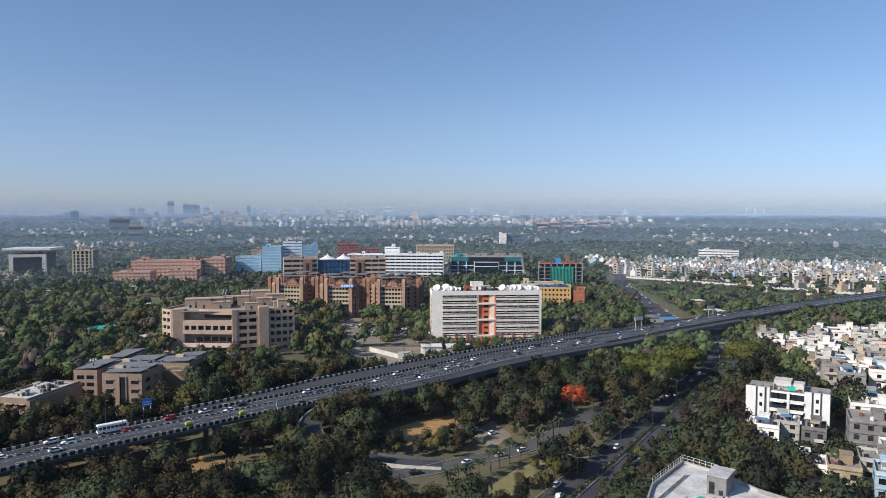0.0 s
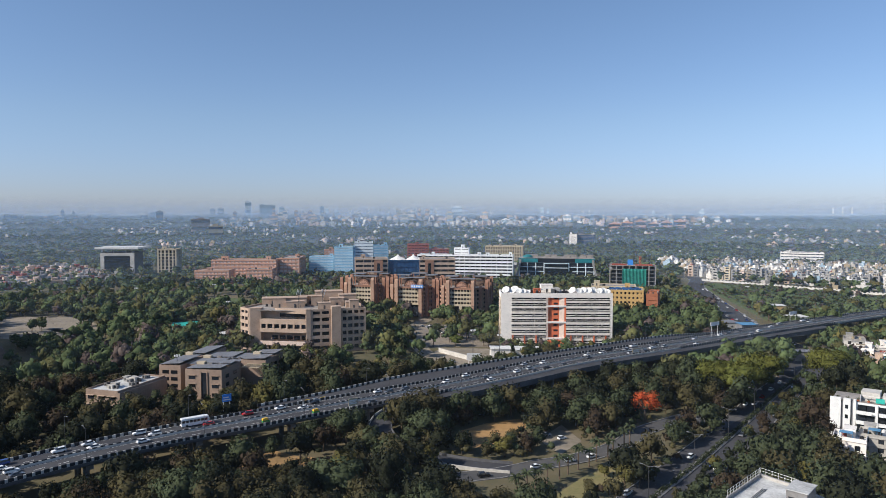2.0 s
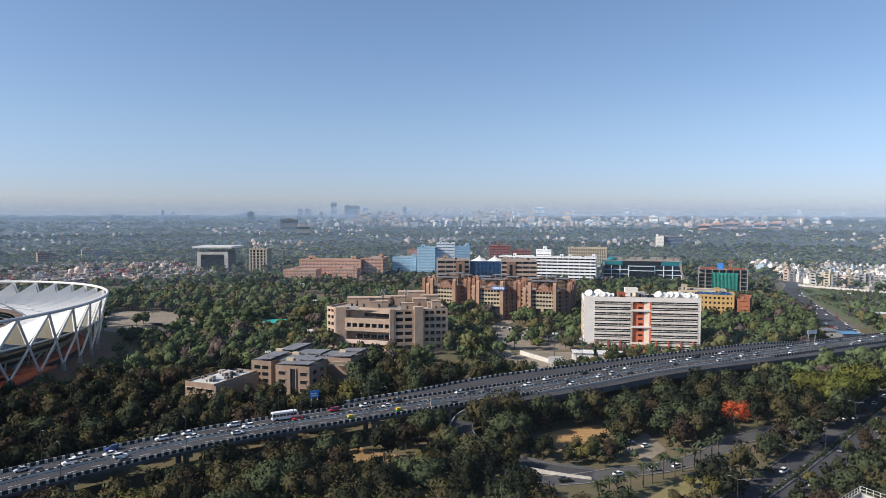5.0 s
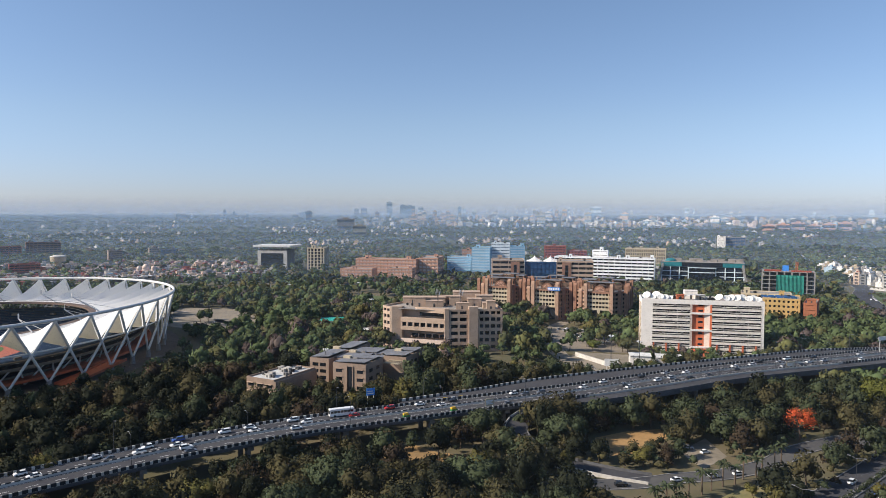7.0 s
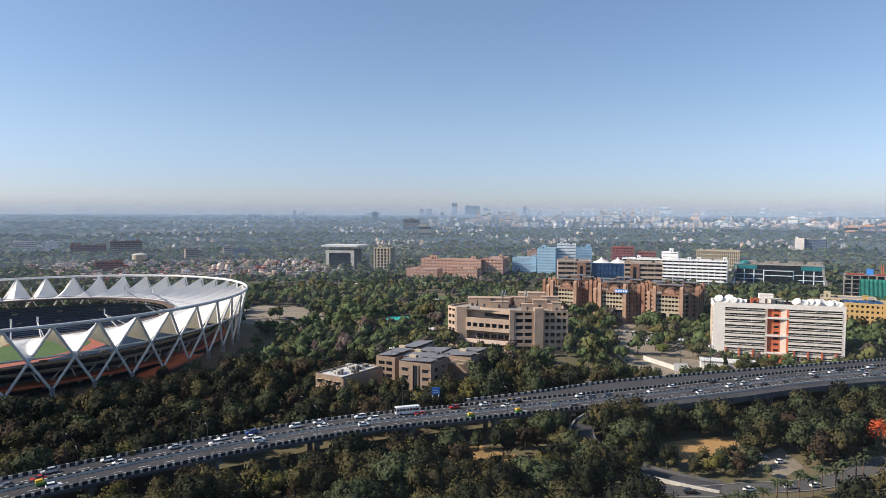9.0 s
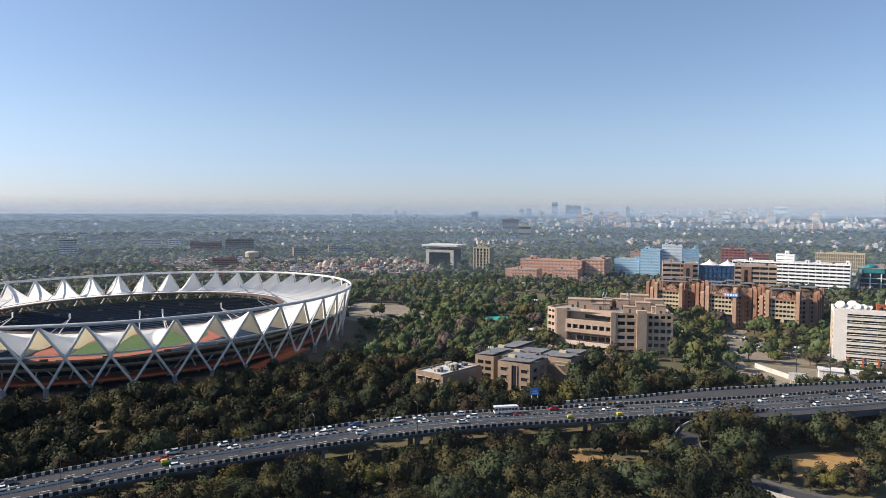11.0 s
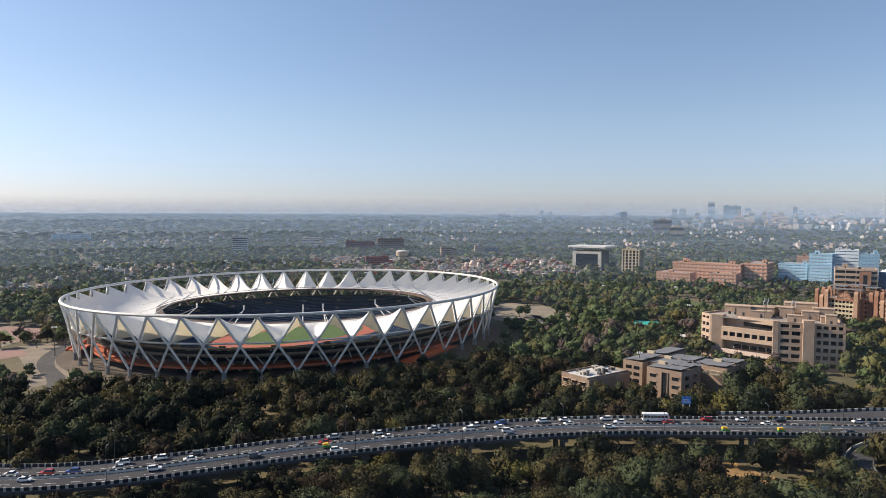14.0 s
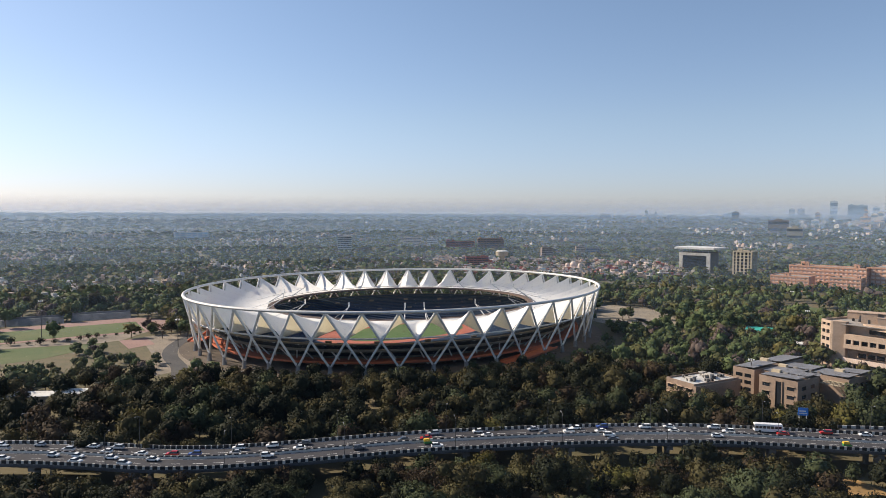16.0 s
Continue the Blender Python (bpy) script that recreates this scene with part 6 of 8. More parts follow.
def woods(name, label, places, templates, materials):
    """places: rows of x, y, z, radius, height, species."""
    allv, allf, alln, alls = [], [], [], []
    base = 0
    g = random.Random(11)
    for x, y, z, r, h, sp in places:
        v, f, n, wood = templates[g.randrange(len(templates))]
        a = g.random() * math.tau
        turn = np.array([[math.cos(a), math.sin(a), 0], [-math.sin(a), math.cos(a), 0], [0, 0, 1]])
        allv.append((v @ turn) * np.array([r, r, h / 2]) + np.array([x, y, z]))
        allf.append(f + base)
        alln.append(n @ turn)
        kind = np.full(len(f), sp)
        if wood:
            kind[-wood:] = len(materials)
        alls.append(kind)
        base += len(v)
    me = leafy(name, np.vstack(allv), np.vstack(allf), np.vstack(alln), materials + [M["bark"]], np.concatenate(alls))
    return tagged(new(name, me), label=label, category="trees", kind="stuff")


# ---- vehicles ----
PAINT = {}
for key, c in (("white", (0.78, 0.78, 0.77)), ("silver", (0.42, 0.43, 0.45)), ("black", (0.015, 0.015, 0.018)), ("grey", (0.10, 0.105, 0.115)), ("red", (0.42, 0.02, 0.02)), ("blue", (0.03, 0.07, 0.25)), ("yellow", (0.75, 0.45, 0.03)), ("orange", (0.75, 0.16, 0.02)), ("green", (0.04, 0.22, 0.06))):
    PAINT[key] = mat("car_paint_" + key, c, 0.25, vary=0.08, scale=0.8, spec=0.6)
RUBBER = mat("rubber", (0.02, 0.02, 0.02), 0.9, vary=0.2)
CAR_GLASS = mat("car_glass", (0.015, 0.018, 0.022), 0.08, vary=0.2, spec=0.7)
LAMP_GLASS = mat("lamp_glass", (0.7, 0.7, 0.66), 0.2, vary=0.1)
LAMP_RED = mat("lamp_red", (0.4, 0.02, 0.02), 0.3, vary=0.1)


def side_loft(profile, half, top_half, zs):
    """A body from its side outline: (x, z) points, narrower where it is higher."""
    z0, z1 = zs
    rows = []
    for s in (-1, 1):
        rows.append([Vector((x, s * (half + (top_half - half) * max(0, min(1, (z - z0) / (z1 - z0)))), z)) for x, z in profile])
    bm = loft(rows)
    bm.faces.new([v for v in list(bm.verts)[:len(profile)]])
    bm.faces.new([v for v in list(bm.verts)[len(profile):]][::-1])
    return bm


CAR_MESH = {}


def car_meshes(kind):
    if kind in CAR_MESH:
        return CAR_MESH[kind]
    if kind == "hatchback":
        L, body = 3.75, [(-1.85, 0.35), (-1.8, 0.85), (-1.55, 0.95), (0.95, 0.95), (1.75, 0.78), (1.88, 0.55), (1.85, 0.35)]
        cab, roof = [(-1.65, 0.93), (-1.35, 1.46), (0.15, 1.48), (0.95, 0.93)], (-1.3, 0.1, 1.5)
    elif kind == "suv":
        L, body = 4.4, [(-2.15, 0.4), (-2.12, 1.05), (-1.9, 1.12), (1.0, 1.12), (2.05, 0.98), (2.2, 0.65), (2.15, 0.4)]
        cab, roof = [(-2.0, 1.1), (-1.75, 1.72), (0.3, 1.75), (1.05, 1.1)], (-1.7, 0.25, 1.77)
    else:
        L, body = 4.3, [(-2.1, 0.35), (-2.1, 0.85), (-1.95, 0.95), (1.1, 0.93), (2.0, 0.78), (2.15, 0.55), (2.1, 0.35)]
        cab, roof = [(-1.75, 0.92), (-0.95, 1.42), (0.35, 1.44), (1.15, 0.92)], (-0.95, 0.3, 1.46)
    m = {"body": side_loft(body, 0.84, 0.80, (0.4, 1.0)), "cab": side_loft(cab, 0.78, 0.60, (cab[0][1], cab[1][1])),
         "roof": boxes((roof[0], roof[1], -0.62, 0.62, roof[2] - 0.05, roof[2] + 0.02)),
         "wheel": bar((0, -0.1, 0), (0, 0.1, 0), 0.31, 0.31, 12)}
    out = {}
    for key, bm in m.items():
        bmesh.ops.recalc_face_normals(bm, faces=bm.faces)
        me = bpy.data.meshes.new(key)
        bm.to_mesh(me)
        bm.free()
        out[key] = me
    out["wheel"].materials.append(RUBBER)
    out["cab"].materials.append(CAR_GLASS)
    hl = boxes((body[-2][0] - 0.12, body[-2][0] - 0.02, 0.45, 0.75, 0.62, 0.76))
    out["headlamp"] = mesh_of("headlamp", hl, LAMP_GLASS)
    out["tail_lamp"] = mesh_of("tail_lamp", boxes((body[0][0] - 0.02, body[0][0] + 0.06, 0.5, 0.78, 0.62, 0.82)), LAMP_RED)
    out["span"] = (body[0][0] + 0.7, body[-2][0] - 0.75)
    CAR_MESH[kind] = out
    return out


PAINTED = {}


def painted(me, key, colour):
    if (key, colour) not in PAINTED:
        c = me.copy()
        c.materials.clear()
        c.materials.append(PAINT[colour])
        PAINTED[(key, colour)] = c
    return PAINTED[(key, colour)]


WORDS = {"white": "white", "silver": "silver grey", "black": "glossy black", "grey": "dark grey", "red": "dark red", "blue": "dark blue"}


def car(kind, colour, x, y, z, rz, where):
    m = car_meshes(kind)
    names = {"hatchback": "hatchback car", "suv": "tall estate car", "saloon": "saloon car"}
    ob = thing("car", "%s %s on %s" % (WORDS[colour], names[kind], where), "car", (x, y, z), rz, group="cars in the traffic")
    ob.scale = (0.86, 0.86, 0.86)
    shell = link_mesh("body", painted(m["body"], kind + "body", colour), ob)
    link_mesh("cabin_glass", m["cab"], ob)
    link_mesh("roof", painted(m["roof"], kind + "roof", colour), ob)
    for wx in m["span"]:
        for wy in (-0.78, 0.78):
            link_mesh("wheel", m["wheel"], ob, (wx, wy, 0.31))
    for s in (0, 1) if x * x + y * y < 190 ** 2 else ():
        link_mesh("headlamp", m["headlamp"], shell, (0, 0 if s else -1.2, 0))
        link_mesh("tail_lamp", m["tail_lamp"], shell, (0, 0 if s else -1.28, 0))
    return ob


def bus(x, y, z, rz, colour="white", L=9.5, label="white city bus on the flyover"):
    ob = thing("bus", label, "bus", (x, y, z), rz)
    ob.scale = (0.9, 0.9, 0.9)
    shell = part("body", boxes((-L / 2, L / 2, -1.2, 1.2, 0.4, 2.9)), PAINT[colour], ob)
    part("roof", boxes((-L / 2 + 0.1, L / 2 - 0.1, -1.1, 1.1, 2.9, 3.05)), PAINT[colour], ob)
    n = int(L / 1.3)
    for s in (-1.21, 1.17):
        for k in range(n):
            part("window", boxes((-L / 2 + 0.4 + k * 1.3, -L / 2 + 1.5 + k * 1.3, s, s + 0.04, 1.5, 2.4)), CAR_GLASS, shell)
    part("windscreen", boxes((L / 2 - 0.02, L / 2 + 0.03, -1.05, 1.05, 1.2, 2.6)), CAR_GLASS, shell)
    for wx in (-L / 2 + 1.8, L / 2 - 1.8):
        for wy in (-1.1, 1.1):
            part("wheel", bar((wx, wy - 0.14, 0.45), (wx, wy + 0.14, 0.45), 0.45, 0.45, 12), RUBBER, ob)
    return ob


def rickshaw(x, y, z, rz, where):
    ob = thing("auto_rickshaw", "yellow and green three-wheeled taxi on " + where, "rickshaw", (x, y, z), rz, group="three-wheeled taxis")
    part("body", side_loft([(-1.2, 0.3), (-1.2, 0.95), (0.7, 0.95), (1.2, 0.7), (1.2, 0.3)], 0.62, 0.6, (0.3, 1.0)), PAINT["green"], ob)
    part("hood", side_loft([(-1.2, 0.95), (-1.15, 1.6), (0.4, 1.66), (0.75, 0.95)], 0.6, 0.5, (0.95, 1.6)), PAINT["yellow"], ob)
    for wx, wy in ((-0.75, -0.55), (-0.75, 0.55), (0.95, 0)):
        part("wheel", bar((wx, wy - 0.06, 0.22), (wx, wy + 0.06, 0.22), 0.22, 0.22, 10), RUBBER, ob)
    return ob


def along(line, s):
    """Place, way and left normal at s metres along a line."""
    for a, b in zip(line, line[1:]):
        L = (b - a).length
        if s <= L:
            d = (b - a) / L
            return a + d * s, math.atan2(d.y, d.x), Vector((-d.y, d.x))
        s -= L
    return None


g = random.Random(77)


def traffic(line, lanes, z, s0, s1, gap, where):
    for off, way in lanes:
        s = s0 + g.uniform(0, gap)
        while s < s1:
            p = along(line, s)
            if p is None:
                break
            c, a, n = p
            q = c + n * (off + g.uniform(-0.35, 0.35))
            col = g.choices(("white", "silver", "black", "grey", "red", "blue"), (56, 13, 9, 14, 4, 4))[0]
            k = g.random()
            if k < 0.965:
                car(g.choice(("hatchback", "saloon", "suv")), col, q.x, q.y, z, a + (0 if way > 0 else math.pi), where)
            else:
                rickshaw(q.x, q.y, z, a + (0 if way > 0 else math.pi), where)
            s += 6.5 + g.expovariate(1 / gap)


traffic(EDGE, ((2.7, 1), (6.2, 1)), DECK, 90, 760, 36, "the flyover")
traffic(EDGE, ((10.8, -1), (14.4, -1)), DECK, 90, 470, 11, "the flyover")
traffic(EDGE, ((10.8, -1), (14.4, -1)), DECK, 470, 800, 28, "the flyover")
traffic(MAIN, ((-6.5, -1), (-3.2, -1)), 0.06, 60, 330, 62, "the avenue")
traffic(MAIN, ((3.2, 1), (6.5, 1)), 0.06, 60, 300, 62, "the avenue")
traffic(MAIN, ((-6.5, -1), (-3.2, -1), (3.2, 1), (6.5, 1)), 0.06, 300, 640, 30, "the road beyond the flyover")
p = min((along(EDGE, k) for k in range(100, 600, 3)), key=lambda q: abs(q[0].x + 92))
bus(*(p[0] + p[2] * 14.0), DECK, p[1] + math.pi)
bus(132, 372, 0.06, 1.1, "orange", 8, "orange city bus below the flyover")
traffic(SERVICE, ((-1.6, 1),), 0.12, 10, 105, 14, "the service road")
for x, y, a in ((17, 231, 0.6), (12, 234, 0.2), (-60, 455, 1.2), (-55, 458, 1.2), (-50, 461, 1.2), (-44, 452, 0.1), (-38, 453, 0.1), (-30, 346, 0.4), (-56, 452, 1.2), (-49, 444, 1.2), (-39, 427, 0.9), (-46, 436, 0.9), (-43, 431, 0.9), (-25, 420, 0.5), (-29, 414, 0.5), (-33, 409, 0.5), (-52, 405, 1.3), (-51, 412, 1.3), (-42, 346, 0.8)):
    car("hatchback" if x > 0 else "saloon", "white" if int(x) % 2 else "silver", x, y, 0.07, a, "pale open ground")


# ---- street furniture ----
def street_lamp(x, y, z, rz, h=9.0, arms=1, label="grey steel street lamp on the flyover"):
    ob = thing("street_lamp", label, "street lamp", (x, y, z), rz, group="street lamps")
    part("pole", bar((0, 0, 0), (0, 0, h), 0.09, 0.05, 6), M["steel_dark"], ob)
    for s in ((1,) if arms == 1 else (1, -1)):
        part("lamp_arm", box(bar((0, 0, h - 0.1), (s * 1.8, 0, h + 0.35), 0.04, 0.04, 5), min(s * 1.7, s * 2.5), max(s * 1.7, s * 2.5), -0.14, 0.14, h + 0.28, h + 0.40), M["solar"], ob)
    return ob


s = 60
while s < 840:
    c, a, n = along(EDGE, s)
    q = c + n * 0.2
    street_lamp(q.x, q.y, DECK + 0.9, a + math.pi / 2, 8.5)
    q = c + n * (WIDE - 0.2)
    street_lamp(q.x, q.y, DECK + 0.9, a - math.pi / 2, 8.5)
    s += 33
s = 70
while s < 560:
    c, a, n = along(MAIN, s)
    street_lamp(c.x, c.y, 0.1, a + math.pi / 2, 10, 2, "grey double-armed street lamp on the avenue")
    s += 34


def high_mast(x, y, z=0.0, h=20.0):
    ob = thing("floodlight_mast", "tall grey mast with a crown of floodlights", "street lamp", (x, y, z), group="high masts")
    part("pole", bar((0, 0, 0), (0, 0, h), 0.24, 0.12, 8), M["steel_dark"], ob)
    part("ring", bar((0, 0, h - 0.3), (0, 0, h), 0.9, 0.9, 12), M["steel_dark"], ob)
    for k in range(6):
        a = k * math.tau / 6
        part("floodlight", boxes((math.cos(a) * 1.1 - 0.25, math.cos(a) * 1.1 + 0.25, math.sin(a) * 1.1 - 0.25, math.sin(a) * 1.1 + 0.25, h - 0.5, h + 0.15)), M["paint_white"], ob)
    return ob


for x, y, h in ((-146, 285, 14), (-270, 470, 22), (-180, 420, 20), (-352, 400, 24), (-420, 130, 22), (-400, 118, 16), (-225, 500, 22), (-470, 60, 24), (186, 566, 18), (-20, 352, 16), (-6, 340, 16)):
    high_mast(x, y, 0, h)

# hedge down the avenue's middle
hedge = thing("median_hedge", "clipped green hedge in the avenue's median", "hedge")
verge = sweep(MAIN[3:47], [(-1.1, 0.0), (1.1, 0.0), (1.1, 0.3), (-1.1, 0.3)])
part("kerb_bed", verge, M["concrete"], hedge)


def hedge_spread(q):
    c, a, n = along(MAIN, q.uniform(24, 330))
    o = q.uniform(-0.75, 0.75)
    return (c.x + n.x * o, c.y + n.y * o, 0.3 + abs(q.gauss(0.5, 0.35))), (n.x * o, n.y * o, 0.8)


lv, lf = leaf_cloud(5200, 0.42, hedge_spread, 9)
hm = bpy.data.meshes.new("foliage")
hm.from_pydata([v[:] for v in lv], [], lf)
hm.materials.append(M["leaf_green"])
link_mesh("foliage", hm, hedge)


def sign_board(x, y, z, rz, w, h, legs, material, label, bars=2):
    ob = thing("sign_board", label, "sign", (x, y, z), rz)
    part("board", boxes((-w / 2, w / 2, -0.08, 0.08, 0, h)), material, ob)
    for px in (-w * 0.36, w * 0.36):
        part("post", bar((px, 0.14, -legs), (px, 0.14, h * 0.8), 0.12, 0.12, 6), M["steel"], ob)
    for k in range(bars):
        part("letter_bar", boxes((-w * 0.4, w * (0.4 - 0.15 * (k % 2)), -0.11, -0.08, h * (0.2 + 0.6 * k / bars), h * (0.2 + 0.6 * k / bars) + h * 0.14)), M["paint_white"], ob)
    return ob


sign_board(-98, 225.5, 11.2, 0.75, 3.2, 2.6, 11.2, M["flag_blue"], "blue direction board on two tall posts")
sign_board(-54.5, 229.5, 10.0, 0.75, 3.6, 2.6, 2.2, M["beige"], "faded cream board on the flyover's edge", 3)
sign_board(60, 337.5, 8.6, 0.66, 5.2, 2.4, 1.0, M["beige"], "faded cream board on the flyover's parapet", 3)
sign_board(112, 392, 14.0, 0.66, 7.5, 2.0, 6.0, M["paint_white"], "white overhead road board", 0)
sign_board(172, 440, 14.0, 0.66, 7.5, 2.0, 6.0, M["paint_white"], "white overhead road board", 0)
sign_board(-19, 341, 2.6, 0.2, 7.0, 3.6, 2.6, M["paint_white"], "large white hoarding beside the yard", 0)
sign_board(24, 247, 4.0, 0.3, 2.6, 5.0, 4.0, M["solar"], "dark upright sign near the service road", 1)
for k in range(4):
    c, a, n = along(EDGE, 462 + k * 3)
    q = c + n * (WIDE + 0.4)
    br = thing("road_barrier", "yellow and white plastic road barrier", "barrier", (q.x, q.y, DECK), a, group="road barriers")
    part("base", boxes((-1.0, 1.0, -0.3, 0.3, 0, 0.35)), PAINT["yellow"], br)
    part("panel", boxes((-0.95, 0.95, -0.1, 0.1, 0.35, 1.0)), PAINT["yellow"] if k % 2 else M["paint_white"], br)


# ---- palms along the service road ----
def palm_parts(seed):
    q = random.Random(seed)
    bm = bmesh.new()
    tube(bm, (0, 0, -0.2), (0.1, 0.05, 5.2), 0.24, 0.16, 7)
    trunk = mesh_of("trunk", bm, M["bark"])
    vs, fs = [], []
    for k in range(15):
        a = k * math.tau / 15 + q.uniform(-0.2, 0.2)
        lift = q.uniform(0.2, 1.3)
        d, sd = Vector((math.cos(a), math.sin(a), 0)), Vector((-math.sin(a), math.cos(a), 0))
        base = len(vs)
        for j in range(6):
            f = j / 5
            c = Vector((0.1, 0.05, 5.2)) + d * 2.6 * f + Vector((0, 0, lift * math.sin(f * 2.4) * 1.1 - 1.1 * f * f))
            w = 0.42 * math.sin(math.pi * min(1, f * 0.9 + 0.12))
            vs += [c + sd * w - Vector((0, 0, w * 0.5)), c, c - sd * w - Vector((0, 0, w * 0.5))]
        for j in range(5):
            i = base + j * 3
            fs += [(i, i + 1, i + 4, i + 3), (i + 1, i + 2, i + 5, i + 4)]
    me = bpy.data.meshes.new("fronds")
    me.from_pydata([v[:] for v in vs], [], fs)
    me.materials.append(M["leaf_green"])
    return trunk, me


PALMS = [palm_parts(k) for k in range(3)]
for k in range(13):
    f = k / 12
    x, y = 1 + 38 * f + g.uniform(-0.6, 0.6), 180 + 46 * f + g.uniform(-0.6, 0.6)
    ob = thing("palm", "short royal palm beside the service road", "palm", (x, y, 0), g.uniform(0, 6), group="palm row")
    ob.scale = (1, 1, g.uniform(0.9, 1.25))
    t, c = g.choice(PALMS)
    link_mesh("trunk", t, ob)
    link_mesh("fronds", c, ob)
clear_line([(-2, 176), (42, 230)], -10, 11)

# walls and sheds of the yard in front of the white office, pool cover and small park buildings
for x0, y0, x1, y1, h in ((-40, 372, -22, 352, 2.4), (-22, 352, -12, 345, 2.4), (-12, 366, 26, 372, 3.0), (-62, 300, -30, 328, 1.8)):
    d = Vector((x1 - x0, y1 - y0))
    w = thing("yard_wall", "pale plastered boundary wall", "wall", (x0, y0, 0), math.atan2(d.y, d.x), group="yard walls")
    part("wall", boxes((0, d.length, 0, 0.3, 0, h)), M["off_white"], w)
    part("coping", boxes((-0.1, d.length + 0.1, -0.08, 0.38, h, h + 0.14)), M["concrete"], w)


def shed(x, y, w, d, h, rz, wall, roof, label):
    """A single-storey building with a thin projecting roof, a door and windows."""
    ob = thing("shed", label, "small building", (x, y, 0), rz, group="small buildings")
    part("shed_body", boxes((-w / 2, w / 2, -d / 2, d / 2, 0, h)), wall, ob)
    part("roof", loft([[Vector((-w / 2 - 0.5, -d / 2 - 0.5, h + 0.05)), Vector((w / 2 + 0.5, -d / 2 - 0.5, h + 0.05))], [Vector((-w / 2 - 0.5, -d / 2 - 0.5, h + 0.2)), Vector((w / 2 + 0.5, -d / 2 - 0.5, h + 0.2))], [Vector((-w / 2 - 0.5, d / 2 + 0.5, h + 0.7)), Vector((w / 2 + 0.5, d / 2 + 0.5, h + 0.7))], [Vector((-w / 2 - 0.5, d / 2 + 0.5, h - 0.1)), Vector((w / 2 + 0.5, d / 2 + 0.5, h - 0.1))]], wrap=False), roof, ob)
    part("door", boxes((-0.5, 0.5, -d / 2 - 0.05, -d / 2 + 0.02, 0, 2.0)), M["steel_dark"], ob)
    for k in (-0.3, 0.3):
        part("window", boxes((w * k - 0.7, w * k + 0.7, -d / 2 - 0.04, -d / 2 + 0.02, 1.0, min(2.2, h - 0.3))), M["glass_dark"], ob)
    clear_box(x, y, w, d, rz, 1.0)
    return ob


TURQ = mat("turquoise_sheet", (0.03, 0.42, 0.34), 0.5, vary=0.2)
shed(-214, 430, 15, 12, 3.0, 0.4, M["off_white"], TURQ, "low shed under a turquoise sheet roof")
slab("yard", [(-232, 420), (-212, 414), (-196, 436), (-214, 448)], 0.05, M["dust"], "dusty yard round a turquoise shed", "paving")
shed(-6, 356, 10, 6, 6.0, 0.1, M["white_wall"], M["roof_white"], "white gatehouse with a flat roof")
shed(8, 361, 12, 7, 5.0, 0.1, M["off_white"], M["roof_white"], "pale plant building beside the office")
shed(-175, 400, 6, 5, 3.0, 0.4, M["white_wall"], M["roof_white"], "small white pump house in the park")
shed(-300, 118, 10, 6, 3.0, 0.9, M["tan_stone"], M["roof_felt"], "low shed under grey sheet roofing")
shed(-318, 33, 16, 6, 3.4, 1.0, M["tan_stone"], M["roof_white"], "long low shed with a pale grey roof")
shed(-313, 47, 9, 6, 3.4, 0.9, M["tan_stone"], M["roof_white"], "low shed with a pale grey roof")
shed(-155, 590, 20, 8, 4, 0.1, M["off_white"], M["roof_white"], "low white pavilion behind the offices")
shed(-265, 455, 9, 7, 5, 0.2, M["ramp_orange"], M["roof_felt"], "small orange-brown building beside the parking ground")
shed(138, 470, 20, 8, 4.0, 0.2, M["off_white"], M["solar"], "long shed under a grey roof")
shed(126, 500, 18, 8, 4.0, 0.2, M["tan_stone"], M["roof_white"], "long shed with a pale roof")
shed(150, 456, 10, 7, 5.0, 0.2, M["solar"], M["sheet_blue"], "shed with a blue sheet roof")
shed(205, 560, 14, 8, 4.0, 0.1, M["yellow_wall"], M["roof_white"], "small yellow shed in the meadow")
shed(190, 480, 12, 9, 7.0, 0.3, M["white_wall"], M["roof_white"], "white two-storey house beside the flyover")
shed(145, 370, 24, 3, 4.6, 0.05, M["grimy_grey"], M["solar"], "covered grey footbridge across the avenue")

# stadium floodlight masts leaning on the inner ring
for i in range(0, NODES, 3):
    a = PHASE + math.tau / NODES * i
    p0, p1 = oval(a, 0.66, 20.6, 0.69), oval(a, 0.585, 26.5, 0.615)
    lm = thing("light_mast", "leaning steel light mast on the stadium roof", "light mast", p0, 0, group="stadium light masts")
    d = p1 - p0
    part("boom", bar((0, 0, 0), d, 0.32, 0.25, 6), M["steel"], lm)
    part("stay", bar(Vector((d.x * -0.9, d.y * -0.9, 1.2)), d, 0.12, 0.12, 5), M["steel"], lm)
    t = Vector((-d.y, d.x, 0)).normalized()
    part("lamp_rack", loft([[d + t * 0.45, d + t * 0.45 + Vector((0, 0, 2.6))], [d - t * 0.45, d - t * 0.45 + Vector((0, 0, 2.6))], [d - t * 0.45 + d.normalized() * 0.3, d - t * 0.45 + d.normalized() * 0.3 + Vector((0, 0, 2.6))]], wrap=False), M["steel"], lm)

